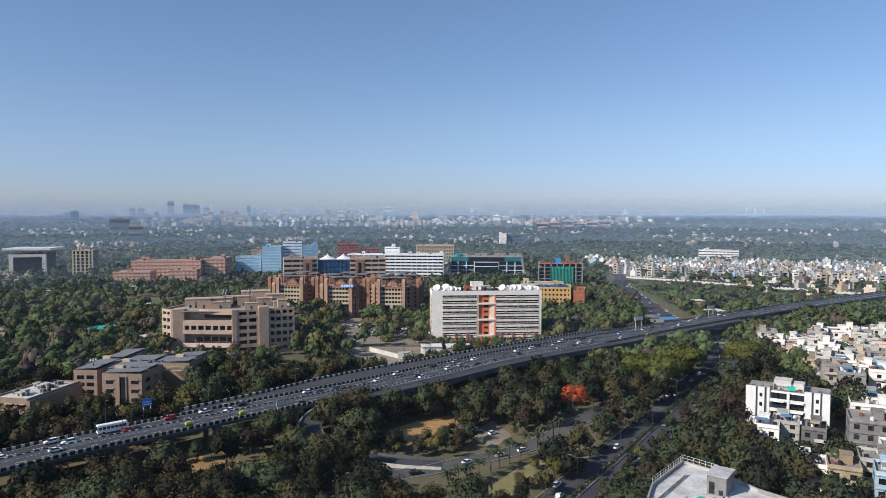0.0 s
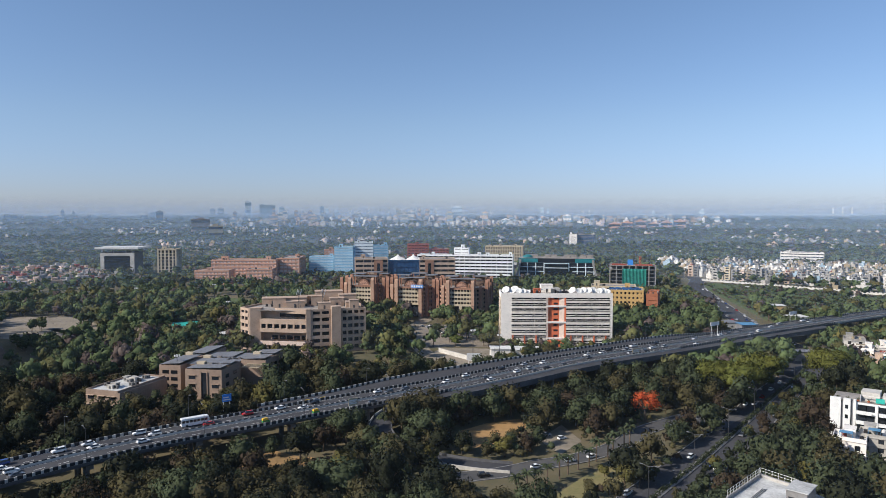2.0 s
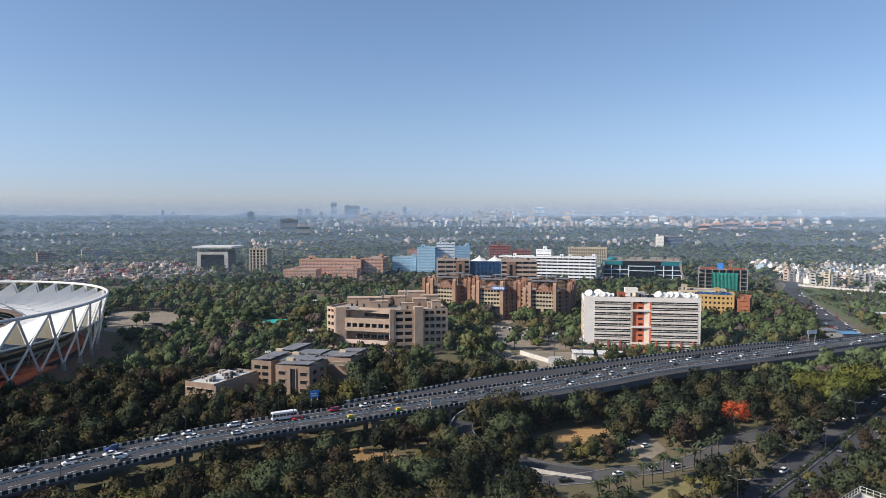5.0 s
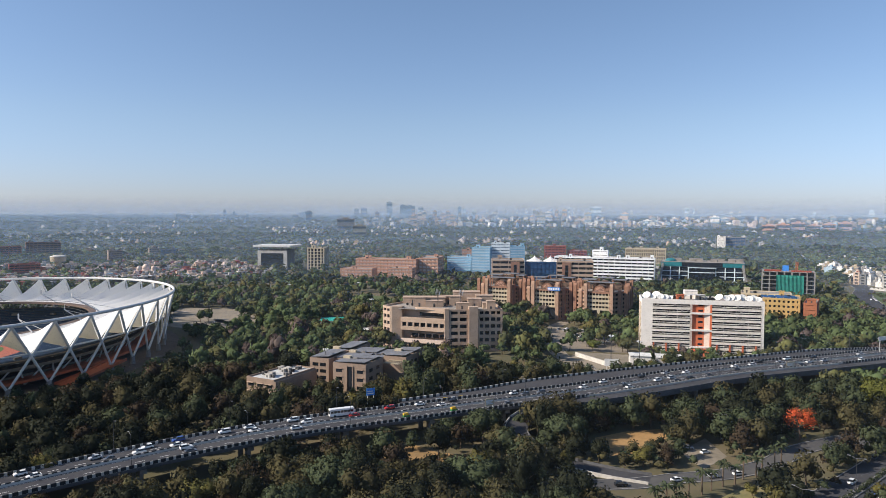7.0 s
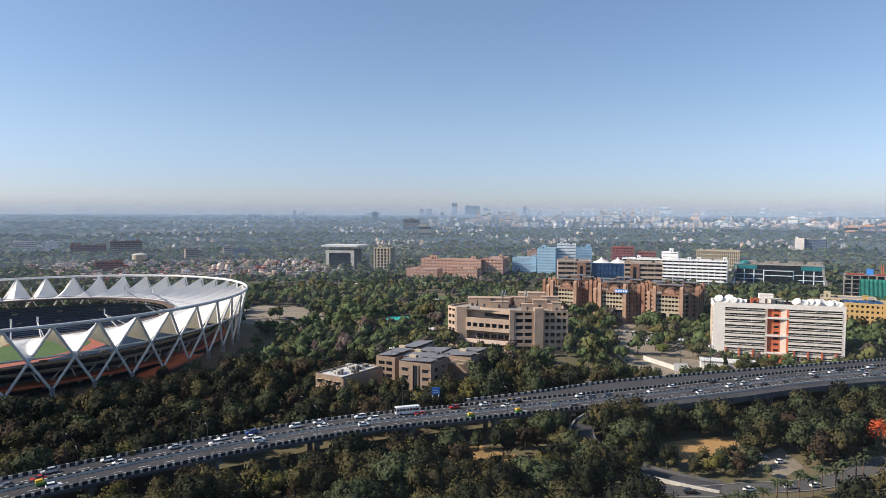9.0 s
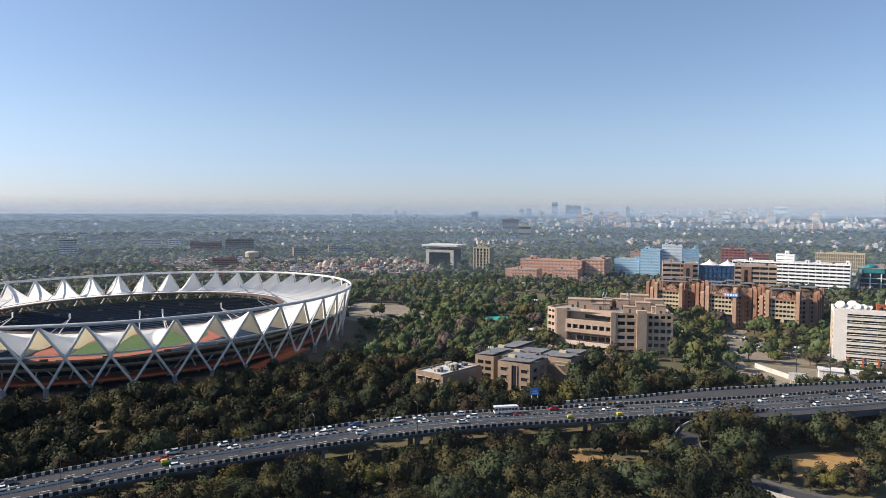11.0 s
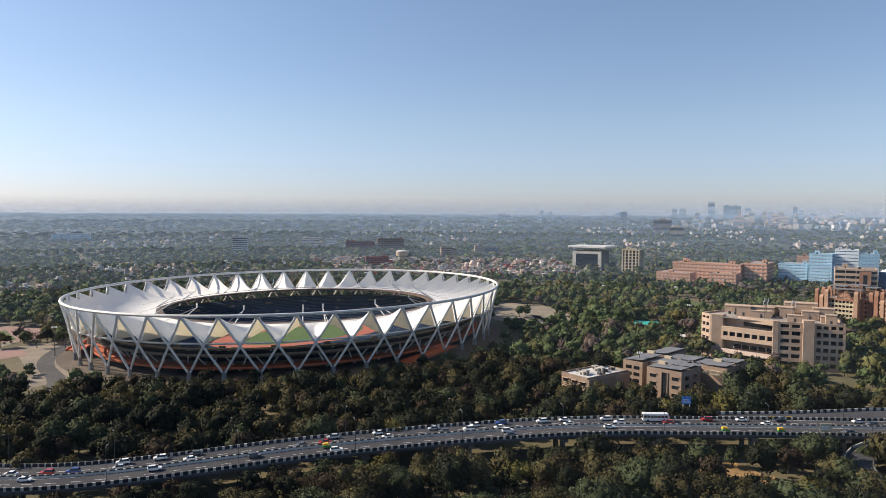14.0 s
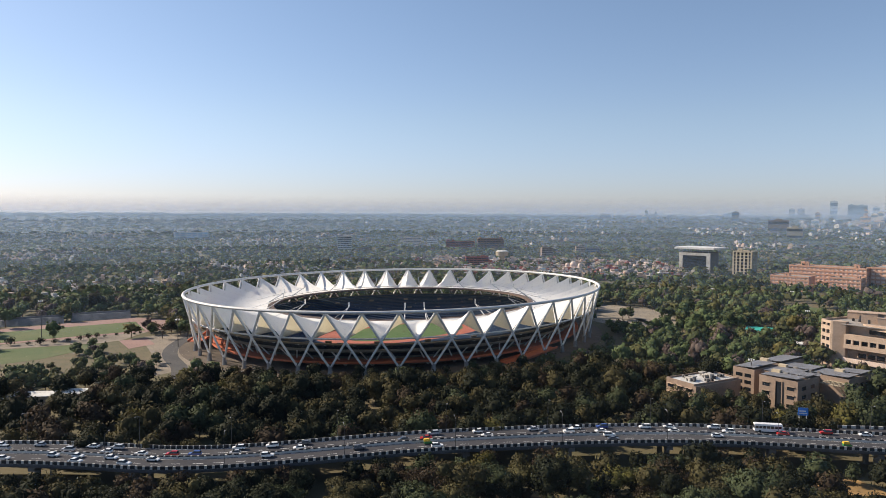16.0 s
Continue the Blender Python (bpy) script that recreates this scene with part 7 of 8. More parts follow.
# clipped shrubs in a row beside the practice lawn
for k, (x, y, size) in enumerate(((-463, 43, 1.5), (-457, 51, 0.7), (-455, 57, 1.3), (-452, 64, 1.0), (-453, 71, 0.9), (-455, 78, 1.0), (-458, 83, 1.1), (-458, 88, 1.0), (-457, 92, 0.6), (-458, 99, 0.6), (-456, 109, 0.5), (-457, 113, 0.5))):
    ob = thing("shrub", "round clipped shrub beside the practice lawn", "shrub", (x, y, 0), k, group="shrub row")
    ob.scale = (size, size, size)
    lv, lf = leaf_cloud(220, 0.34, lambda q: ((q.gauss(0, 0.9), q.gauss(0, 0.9), 1.9 + q.gauss(0, 0.6)), (q.gauss(0, 1), q.gauss(0, 1), 0.6)), 300 + k)
    me = bpy.data.meshes.new("foliage")
    me.from_pydata([v[:] for v in lv], [], lf)
    me.materials.append(M["leaf_dark"])
    link_mesh("foliage", me, ob)
    part("stem", bar((0, 0, -0.1), (0, 0, 1.6), 0.12, 0.08, 6), M["bark"], ob)


# stepped concrete stands along the practice lawn
def lawn_stand(x0, y0, x1, y1):
    d = Vector((x1 - x0, y1 - y0))
    ob = thing("grandstand", "low grey concrete stand beside the practice lawn", "grandstand", (x0, y0, 0), math.atan2(d.y, d.x), group="practice lawn stands")
    for k in range(7):
        part("tier", boxes((0, d.length, k * 0.95, 8.2, k * 0.55 + (0.0 if k == 0 else 0.002), k * 0.55 + 0.55)), M["concrete"], ob)
    part("back_wall", boxes((0, d.length, 8.2, 8.5, 0, 5.2)), M["grimy_grey"], ob)
    clear_thing(ob, d.length, 9, 1)
    return ob


lawn_stand(-535, 88, -528, 126)
lawn_stand(-538, 46, -531, 83)

# ---- houses ----
WALLS = [M["white_wall"], M["off_white"], M["beige"], M["tan_stone"], M["pale_blue"], M["concrete"], M["pale_salmon"], M["yellow_wall"], M["grimy_white"], M["grimy_cream"], M["grimy_grey"], M["sky_wall"]]
HOUSE_WINDOW = {}


def house(x, y, w, d, h, rz, wall, roof, g, label, group, detail=1):
    """A flat-roofed town house: body with parapet, stair head, balconies and windows on the front."""
    ob = thing("house", label, "house", (x, y, relief(x, y)), rz, group=group)
    floors = max(1, round(h / 3.1))
    fh = h / floors
    bm = boxes((-w / 2, w / 2, 0, d, 0, h))
    t = 0.18
    para = boxes((-w / 2, w / 2, 0, t, h, h + 0.9), (-w / 2, w / 2, d - t, d, h, h + 0.9), (-w / 2, -w / 2 + t, t, d - t, h, h + 0.9), (w / 2 - t, w / 2, t, d - t, h, h + 0.9))
    part("roof", boxes((-w / 2 + t, w / 2 - t, t, d - t, h, h + 0.06)), roof, ob)
    sx = g.uniform(-w / 2 + 2, w / 2 - 2)
    head = boxes((sx - 1.5, sx + 1.5, d * 0.45, d * 0.45 + 3.4, h + 0.06, h + 2.7), (sx - 1.7, sx + 1.7, d * 0.45 - 0.2, d * 0.45 + 3.6, h + 2.7, h + 2.85))
    close = detail or (y < 600 and x > 0)
    if close:
        part("parapet", para, wall, ob)
        part("stair_head", head, wall, ob)
    else:
        para.free()
        head.free()
        for extra in (boxes((sx - 1.5, sx + 1.5, d * 0.45, d * 0.45 + 3.4, h, h + 2.7)),):
            tmp = bpy.data.meshes.new("tmp")
            extra.to_mesh(tmp)
            extra.free()
            bm.from_mesh(tmp)
            bpy.data.meshes.remove(tmp)
    shade = []
    for k in range(1, floors + 1):
        shade.append((-w / 2 - 0.12, w / 2 + 0.12, -0.35, -0.002, k * fh - 0.22, k * fh - 0.08))
    if close:
        part("floor_ledge", boxes(*shade), wall, ob)
    junk = []
    for k in range(g.randint(3, 6)):
        jx, jy = g.uniform(-w / 2 + 0.6, w / 2 - 1.6), g.uniform(0.6, d - 1.8)
        junk.append((jx, jx + g.uniform(0.4, 1.3), jy, jy + g.uniform(0.4, 1.3), h + 0.06, h + g.uniform(0.5, 1.7)))
    tagged(part("roof_clutter", boxes(*junk), g.choice((M["paint_black"], M["grimy_grey"], M["grimy_cream"], M["brick_red"], M["steel"])), ob), kind="stuff")
    if g.random() < 0.3:
        jx = g.uniform(-w / 2 + 0.4, 0)
        part("roof_awning", boxes((jx, jx + w * 0.4, 0.4, 0.4 + d * 0.35, h + 2.0, h + 2.12), (jx, jx + 0.1, 0.45, 0.55, h, h + 2.0), (jx + w * 0.4 - 0.1, jx + w * 0.4, 0.45, 0.55, h, h + 2.0)), g.choice((M["sheet_blue"], M["grimy_grey"], M["grimy_cream"], M["sheet_blue"])), ob, "sheet awning on thin posts")
    part("house_body", bm, wall, ob)
    n = max(2, int(w / 3.4)) if detail else max(1, int(w / 4.2))
    bw = w / n
    key = "window"
    if key not in HOUSE_WINDOW:
        HOUSE_WINDOW[key] = mesh_of("window", boxes((-0.75, 0.75, -0.03, 0.04, 0, 1.5)), M["glass_dark"])
        HOUSE_WINDOW["awning"] = mesh_of("awning", boxes((-0.95, 0.95, -0.5, 0.0, 1.55, 1.65)), M["concrete"])
    for k in range(floors):
        if (detail or y < 600 and x > 0) and g.random() < 0.5:
            bx0 = g.randrange(n)
            bx1 = min(n, bx0 + g.randint(1, 2))
            part("balcony", boxes((-w / 2 + bx0 * bw + 0.2, -w / 2 + bx1 * bw - 0.2, -1.2, 0, k * fh + 0.0, k * fh + 0.16), (-w / 2 + bx0 * bw + 0.2, -w / 2 + bx1 * bw - 0.2, -1.2, -1.08, k * fh + 0.16, k * fh + 1.05)), g.choice(WALLS[:3]), ob)
        for q in range(n) if detail else ():
            link_mesh("window", HOUSE_WINDOW["window"], ob, (-w / 2 + (q + 0.5) * bw, 0, k * fh + 0.95))
    if close and not detail:
        for q in range(n):
            for k in range(floors):
                link_mesh("window", HOUSE_WINDOW["window"], ob, (-w / 2 + (q + 0.5) * bw, 0, k * fh + 0.9))
    elif not detail:
        for q in range(n):
            ww = bw * 0.24
            xc = -w / 2 + (q + 0.5) * bw
            tagged(part("window_stack", boxes(*[(xc - ww, xc + ww, -0.05, 0.02, k * fh + 0.9, k * fh + 2.4) for k in range(floors)]), M["glass_dark"], ob), kind="stuff")
    if detail:
        for k in range(floors):
            link_mesh("window", HOUSE_WINDOW["window"], ob, (-w / 2, d * 0.35, k * fh + 0.95), -math.pi / 2)
            link_mesh("window", HOUSE_WINDOW["window"], ob, (-w / 2, d * 0.7, k * fh + 0.95), -math.pi / 2)
    clear_box(x - d / 2 * math.sin(rz), y + d / 2 * math.cos(rz), w, d, rz, 0.3)
    return ob


TONES = {M["white_wall"]: "white", M["off_white"]: "weathered white", M["beige"]: "beige", M["tan_stone"]: "tan", M["pale_blue"]: "pale blue", M["concrete"]: "bare concrete", M["pale_salmon"]: "pinkish", M["yellow_wall"]: "yellow", M["grimy_white"]: "grimy white", M["grimy_cream"]: "stained cream", M["grimy_grey"]: "stained grey", M["sky_wall"]: "pale blue-grey"}
g = random.Random(31)
ROOFS = [M["roof_felt"], M["roof_white"], M["roof_felt"], M["concrete"]]


def town(rows, depth_rows, spacing, heights, weights, label, group, detail, turn, limit=400, wide=(7, 13), deep=(9, 14)):
    """Houses in loose rows between two lines of the plan."""
    made = 0
    (ax, ay), (bx, by), (cx, cy), (dx, dy) = rows
    for i in range(depth_rows):
        f = (i + 0.5) / depth_rows
        p, q = Vector((ax + (dx - ax) * f, ay + (dy - ay) * f)), Vector((bx + (cx - bx) * f, by + (cy - by) * f))
        L = (q - p).length
        s = g.uniform(0, spacing)
        while s < L and made < limit:
            c = p.lerp(q, s / L) + Vector((g.uniform(-3, 3), g.uniform(-4, 4)))
            w = g.uniform(*wide)
            if free(c.x, c.y) and c.x < c.y * 0.70:
                wall = g.choices(WALLS, weights)[0]
                house(c.x, c.y, w, g.uniform(*deep), g.uniform(*heights), turn + g.uniform(-0.2, 0.2), wall, g.choice(ROOFS), g, "%s flat-roofed %s" % (TONES[wall], label), group, detail)
                made += 1
            s += w * 0.7 + g.uniform(0.3, 1.0) * spacing
    return made


# the housing beside the avenue
apt = Vector((113, 250)), Vector((141, 244))


def apartment():
    b = thing("apartment_house", "bright white modern apartment house with upright slots and balconies", "apartment house", (107.6, 241.7, 0), math.atan2(-13.7, 22.2))
    W, D, Hh = 26.1, 13, 13.6
    clear_thing(b, W, D, 3)
    st = M["paint_white"]
    part("core", boxes((0.3, W - 0.3, 0.4, D, 0, Hh)), st, b)
    part("roof", boxes((0.4, W - 0.4, 0.5, D - 0.4, Hh, Hh + 0.1)), M["roof_felt"], b)
    for x0, x1 in ((0, 3.2), (3.9, 6.0), (6.8, 7.6), (18.4, 20.6), (21.3, 23.2), (23.8, W)):
        part("front_panel", boxes((x0, x1, -0.4, 0.4, 0, Hh + 0.9)), st, b)
    for x0, x1 in ((3.2, 3.9), (6.0, 6.8), (20.6, 21.3), (23.2, 23.8)):
        part("slot", boxes((x0, x1, 0.3, 0.42, 0.5, Hh)), M["solar"], b)
    pane = mesh_of("window", boxes((-1.3, 1.3, 0.3, 0.42, 0, 2.0)), M["glass_dark"])
    slit = mesh_of("window", boxes((-0.45, 0.45, -0.45, -0.38, 0, 1.3)), M["glass_dark"])
    for k in range(4):
        z = 0.4 + k * 3.3
        for x in (9.3, 11.6, 15.2, 17.0):
            link_mesh("window", pane, b, (x, 0, z + 0.6))
        for x in (3.0 + 1.9, 22.3):
            link_mesh("window", slit, b, (x, 0, z + 0.8))
        for x0, x1 in ((7.8, 12.2), (14.2, 18.2)):
            part("balcony", boxes((x0, x1, -1.5, 0.4, z - 0.2, z), (x0, x1, -1.5, -1.38, z, z + 1.0)), st, b)
        part("fin", boxes((13.2, 13.9, -0.6, 0.4, z - 0.2, z + 3.1)), st, b)
    for x0, x1, y0, y1, h in ((8.5, 14, 3, 9, 3.2), (14.6, 18, 4, 9, 2.4)):
        part("roof_room", boxes((x0, x1, y0, y1, Hh + 0.1, Hh + h)), M["off_white"], b)
    part("roof_frame", boxes((8.5, 18, 1, 1.15, Hh + 2.3, Hh + 2.45), (8.5, 8.65, 1, 3, Hh + 0.1, Hh + 2.3), (17.8, 18, 1, 4, Hh + 0.1, Hh + 2.3)), M["steel"], b)
    part("green_sheet", boxes((13, 15.5, 0.8, 0.9, Hh + 0.4, Hh + 2)), TURQ, b)
    for k in range(9):
        x, y = at(b, (2 + k * 3, 1.5))
        pl = thing("roof_planter", "green potted shrub on the roof terrace", "plant", (x, y, Hh + 0.1), group="roof shrubs")
        part("pot", bar((0, 0, 0), (0, 0, 0.5), 0.35, 0.45, 8), M["ramp_orange"], pl)
        lv, lf = leaf_cloud(40, 0.22, lambda q: ((q.gauss(0, 0.3), q.gauss(0, 0.3), 0.8 + q.gauss(0, 0.25)), (0, 0, 1)), k)
        me = bpy.data.meshes.new("leaves")
        me.from_pydata([v[:] for v in lv], [], lf)
        me.materials.append(M["leaf_green"])
        link_mesh("leaves", me, pl)


apartment()


def corner_house():
    """The flat pale roof below the camera, with its stair head, rails and clutter."""
    b = thing("apartment_house", "white apartment house with a broad stained roof and grey stair head", "apartment house", (60, 145, 0))
    Hh = 12.4
    pts = [Vector(p) - Vector((60, 145)) for p in ((38, 124), (84, 124), (78, 144), (71.3, 152.1), (66.3, 163), (60.2, 170.2), (48, 155.3), (44, 146))]
    KEEP_OUT.append(lambda x, y: inside(x - 60, y - 145, pts, 3.0))
    part("house_body", prism([tuple(p) for p in pts], 0, Hh), M["white_wall"], b)
    mid = sum(pts, Vector((0, 0))) / len(pts)
    part("roof", prism([tuple(p + (mid - p).normalized() * 0.5) for p in pts], Hh, Hh + 0.1), M["roof_stained"], b)
    for i, (p, q) in enumerate(zip(pts, pts[1:] + pts[:1])):
        d = q - p
        rz = math.atan2(d.y, d.x)
        part("parapet", boxes((0, d.length, 0, 0.3, Hh, Hh + 0.8)), M["grimy_white"], b, loc=(p.x, p.y, 0), rz=rz)
        part("coping", boxes((0, d.length, -0.06, 0.36, Hh + 0.8, Hh + 0.9)), M["concrete"], b, loc=(p.x, p.y, 0), rz=rz)
        if i in (4, 5):
            n = int(d.length / 1.5)
            for k in range(n + 1):
                part("rail_post", bar((k * d.length / n, 0.15, Hh + 0.9), (k * d.length / n, 0.15, Hh + 2.3), 0.05, seg=4), M["steel"], b, loc=(p.x, p.y, 0), rz=rz)
            for z in (1.6, 2.3):
                part("rail", bar((0, 0.15, Hh + z), (d.length, 0.15, Hh + z), 0.045, seg=4), M["steel"], b, loc=(p.x, p.y, 0), rz=rz)
        for k in range(int(d.length / 3.5)):
            for z in (2.0, 5.6, 9.2):
                part("window", boxes((1.2 + k * 3.5, 2.6 + k * 3.5, -0.04, 0.03, z, z + 1.5)), M["glass_dark"], b, loc=(p.x, p.y, 0), rz=rz)
    hx, hy, hr = -0.8, 6.6, radians(-37)
    part("stair_head", boxes((0, 4.2, 0, 6.4, Hh + 0.1, Hh + 4.4)), M["grimy_grey"], b, "grey plastered stair head", loc=(hx, hy, 0), rz=hr)
    part("stair_roof", boxes((-0.25, 4.45, -0.25, 6.65, Hh + 4.4, Hh + 4.6)), M["roof_stained"], b, loc=(hx, hy, 0), rz=hr)
    part("stair_door", boxes((0.5, 1.7, -0.06, 0.02, Hh + 0.3, Hh + 3.0)), M["glass_dark"], b, loc=(hx, hy, 0), rz=hr)
    part("stair_window", boxes((2.6, 3.5, -0.06, 0.02, Hh + 0.3, Hh + 1.4)), M["glass_dark"], b, loc=(hx, hy, 0), rz=hr)
    for k in range(3):
        part("pipe", bar((-13 + k * 0.5, 3, Hh + 0.25), (-2 + k * 0.5, 17, Hh + 0.25), 0.07, seg=5), M["steel_dark"], b)
    part("roof_step", boxes((-14, 14, -6, -5.6, Hh + 0.1, Hh + 0.45)), M["grimy_white"], b)
    q = random.Random(4)
    for k in range(14):
        x, y = 60 + q.uniform(-9, 4), 145 + q.uniform(-2, 9)
        c = thing("roof_clutter", "pile of old boards and sacks on the roof", "clutter", (x, y, Hh + 0.1), q.uniform(0, 3), group="roof clutter")
        part("board", boxes((-0.9, 0.9, -0.12, 0.12, 0, 0.1), (-0.7, 0.8, 0.1, 0.3, 0.1, 0.18)), M["tan_stone"] if k % 2 else M["grimy_grey"], c)
        part("sack", dome(bmesh.new(), 0.4, -0.4, 0, 0.35, 0.3, 8, 3), M["off_white"], c)
    for lx, ly in ((11, 0), (13, -2)):
        water_tank(60 + lx, 145 + ly, Hh + 0.1, 0.7, 1.3)
    tp = thing("tarpaulin", "green sheet draped over stacked goods on a roof", "tarpaulin", (56.5, 147.5, Hh + 0.1), 0.5)
    part("sheet", dome(bmesh.new(), 0, 0, 0, 1.3, 0.9, 10, 4), TURQ, tp)


corner_house()
NEAR_LABEL = "town house with balconies and roof tanks"
W1 = (30, 32, 12, 4, 2, 14, 3, 1)
for x, y, w, d, h, wi, turn in ((96, 214, 9, 7, 4.5, 9, -0.45), (102, 216, 9, 8, 7.5, 0, -0.5), (110, 218, 8, 8, 8, 8, -0.5), (117, 214, 7, 9, 7, 10, -0.5),
                               (100, 184, 8, 9, 6.6, 0, -0.45), (107, 180, 8, 10, 7.2, 9, -0.45), (111, 168, 6, 10, 10, 11, -0.5), (117, 164, 8, 12, 10.5, 8, -0.5), (118, 183, 9, 10, 8, 8, -0.45),
                               (128, 203, 11, 12, 12.5, 10, -0.45), (143, 226, 13, 10, 11, 0, -0.45), (128, 188, 10, 10, 9, 0, -0.45), (139, 207, 8, 10, 11, 9, -0.45), (150, 240, 11, 10, 10, 8, -0.45)):
    house(x, y, w, d, h, turn, WALLS[wi], g.choice(ROOFS), g, "%s %s" % (TONES[WALLS[wi]], NEAR_LABEL), "houses beside the avenue")
    for k in range(2):
        c, s_ = math.cos(turn), math.sin(turn)
        lx, ly = g.uniform(-w / 2 + 1.2, w / 2 - 1.2), g.uniform(1.5, d - 1.5)
        water_tank(x + lx * c - ly * s_, y + lx * s_ + ly * c, h + 0.06, 0.6, 1.2, M["paint_black"] if k else M["paint_white"])
W1 = (34, 12, 5, 2, 3, 6, 2, 1, 26, 7, 10, 5)
n1 = town(((165, 276), (190, 268), (300, 440), (176, 384)), 13, 4.0, (5, 12), W1, NEAR_LABEL, "houses beside the avenue", 0, -0.45, 58, (6, 11), (8, 12))
# the white-walled embankment beyond the meadow
wall_line = smooth_line([(212, 797), (240, 772), (266, 747), (291, 722.5), (316, 700), (337, 678), (358, 656), (400, 618), (470, 560)], 8)
em = thing("embankment_wall", "long white parapet wall with regular notches", "wall")
part("wall", sweep(wall_line, [(0, 0), (0.5, 0), (0.5, 1.8), (0, 1.8)]), M["off_white"], em)
tooth = mesh_of("merlon", boxes((-1.1, 1.1, 0, 0.5, 1.8, 2.5)), M["off_white"])
s = 2.0
while True:
    p = along(wall_line, s)
    if p is None:
        break
    link_mesh("merlon", tooth, em, (p[0].x, p[0].y, 0), p[1])
    s += 4.0
clear_line(wall_line, -26, 6)
# scrubby meadow between the flyover and the wall
MEADOW = [Vector(p) for p in ((180, 505), (300, 552), (402, 596), (352, 650), (262, 740), (196, 790), (190, 660))]
structure("meadow", prism([tuple(p) for p in MEADOW], -0.25, 0.05), M["scrub"], "green scrubby meadow below the embankment", "ground")
KEEP_OUT.append(lambda x, y: inside(x, y, MEADOW, 0.0) and noise.noise((x * 0.04, y * 0.04, 1)) > -0.28)
# the dense pale quarter beyond the green belt
n2 = town(((212, 828), (450, 652), (660, 880), (222, 1060)), 20, 0.6, (8, 15), (8, 8, 8, 4, 1, 6, 4, 5, 28, 20, 18, 4), "terrace house in a dense quarter", "houses of the dense quarter", 0, -0.62, 85, (5, 9), (7, 11))
# low red and cream colony behind the stadium
n3 = town(((-560, 560), (-440, 690), (-560, 860), (-760, 640)), 10, 6.0, (5, 9), (3, 8, 8, 16, 1, 6, 14, 1, 18, 14, 14, 0), "low colony house", "houses of the low colony", 0, 0.75, 26)

LEFT_OVER = []
for k in range(2600):
    u, v = g.random(), g.random()
    p = Vector((214, 828)).lerp(Vector((450, 655)), u).lerp(Vector((215, 1060)).lerp(Vector((660, 880)), u), v)
    if free(p.x, p.y) and noise.noise((p.x * 0.012, p.y * 0.012, 3)) > -0.3:
        w_ = g.uniform(5, 10)
        LEFT_OVER.append((p.x, p.y, 0, w_, g.uniform(6, 11), g.uniform(6, 14) * (0.75 + 0.5 * noise.noise((p.x * 0.02, p.y * 0.02, 7))), -0.62 + g.uniform(-0.25, 0.25), g.choice((0, 1, 3, 7, 7, 7, 8, 8, 9, 9, 10))))
        clear_box(p.x, p.y, w_, 8, -0.62, 0)
for k in range(650):
    u, v = g.random(), g.random()
    p = Vector((-600, 520)).lerp(Vector((-420, 700)), u).lerp(Vector((-900, 640)).lerp(Vector((-600, 900)), u), v)
    if free(p.x, p.y):
        LEFT_OVER.append((p.x, p.y, 0, g.uniform(8, 16), g.uniform(8, 12), g.uniform(4, 8), 0.75 + g.uniform(-0.2, 0.2), g.choice((2, 4, 4, 6, 7, 8, 9, 9))))
        clear_box(p.x, p.y, 10, 10, 0.75, 0)
# pale houses strewn in the far woods, and the city on the skyline
def scatter(name, label, rows, materials):
    vs, fs, ms = [], [], []
    for x, y, z, w, d, h, a, k in rows:
        c, s = math.cos(a), math.sin(a)
        i = len(vs)
        for zz in (0, h):
            for px, py in ((-w / 2, -d / 2), (w / 2, -d / 2), (w / 2, d / 2), (-w / 2, d / 2)):
                vs.append((x + px * c - py * s, y + px * s + py * c, z + zz))
        for f in ((4, 5, 6, 7), (0, 1, 5, 4), (1, 2, 6, 5), (2, 3, 7, 6), (3, 0, 4, 7)):
            fs.append([i + q for q in f])
            ms.append(k)
        # a stair head on the roof
        i = len(vs)
        for zz in (h, h + 2.6):
            for px, py in ((-w / 6, -d / 6), (w / 6, -d / 6), (w / 6, d / 3), (-w / 6, d / 3)):
                vs.append((x + px * c - py * s, y + px * s + py * c, z + zz))
        for f in ((4, 5, 6, 7), (0, 1, 5, 4), (1, 2, 6, 5), (2, 3, 7, 6), (3, 0, 4, 7)):
            fs.append([i + q for q in f])
            ms.append(k)
    me = bpy.data.meshes.new(name)
    me.from_pydata(vs, [], fs)
    for m in materials:
        me.materials.append(m)
    me.polygons.foreach_set("material_index", np.array(ms, dtype=np.int32))
    return tagged(new(name, me), label=label, category="houses", kind="stuff")


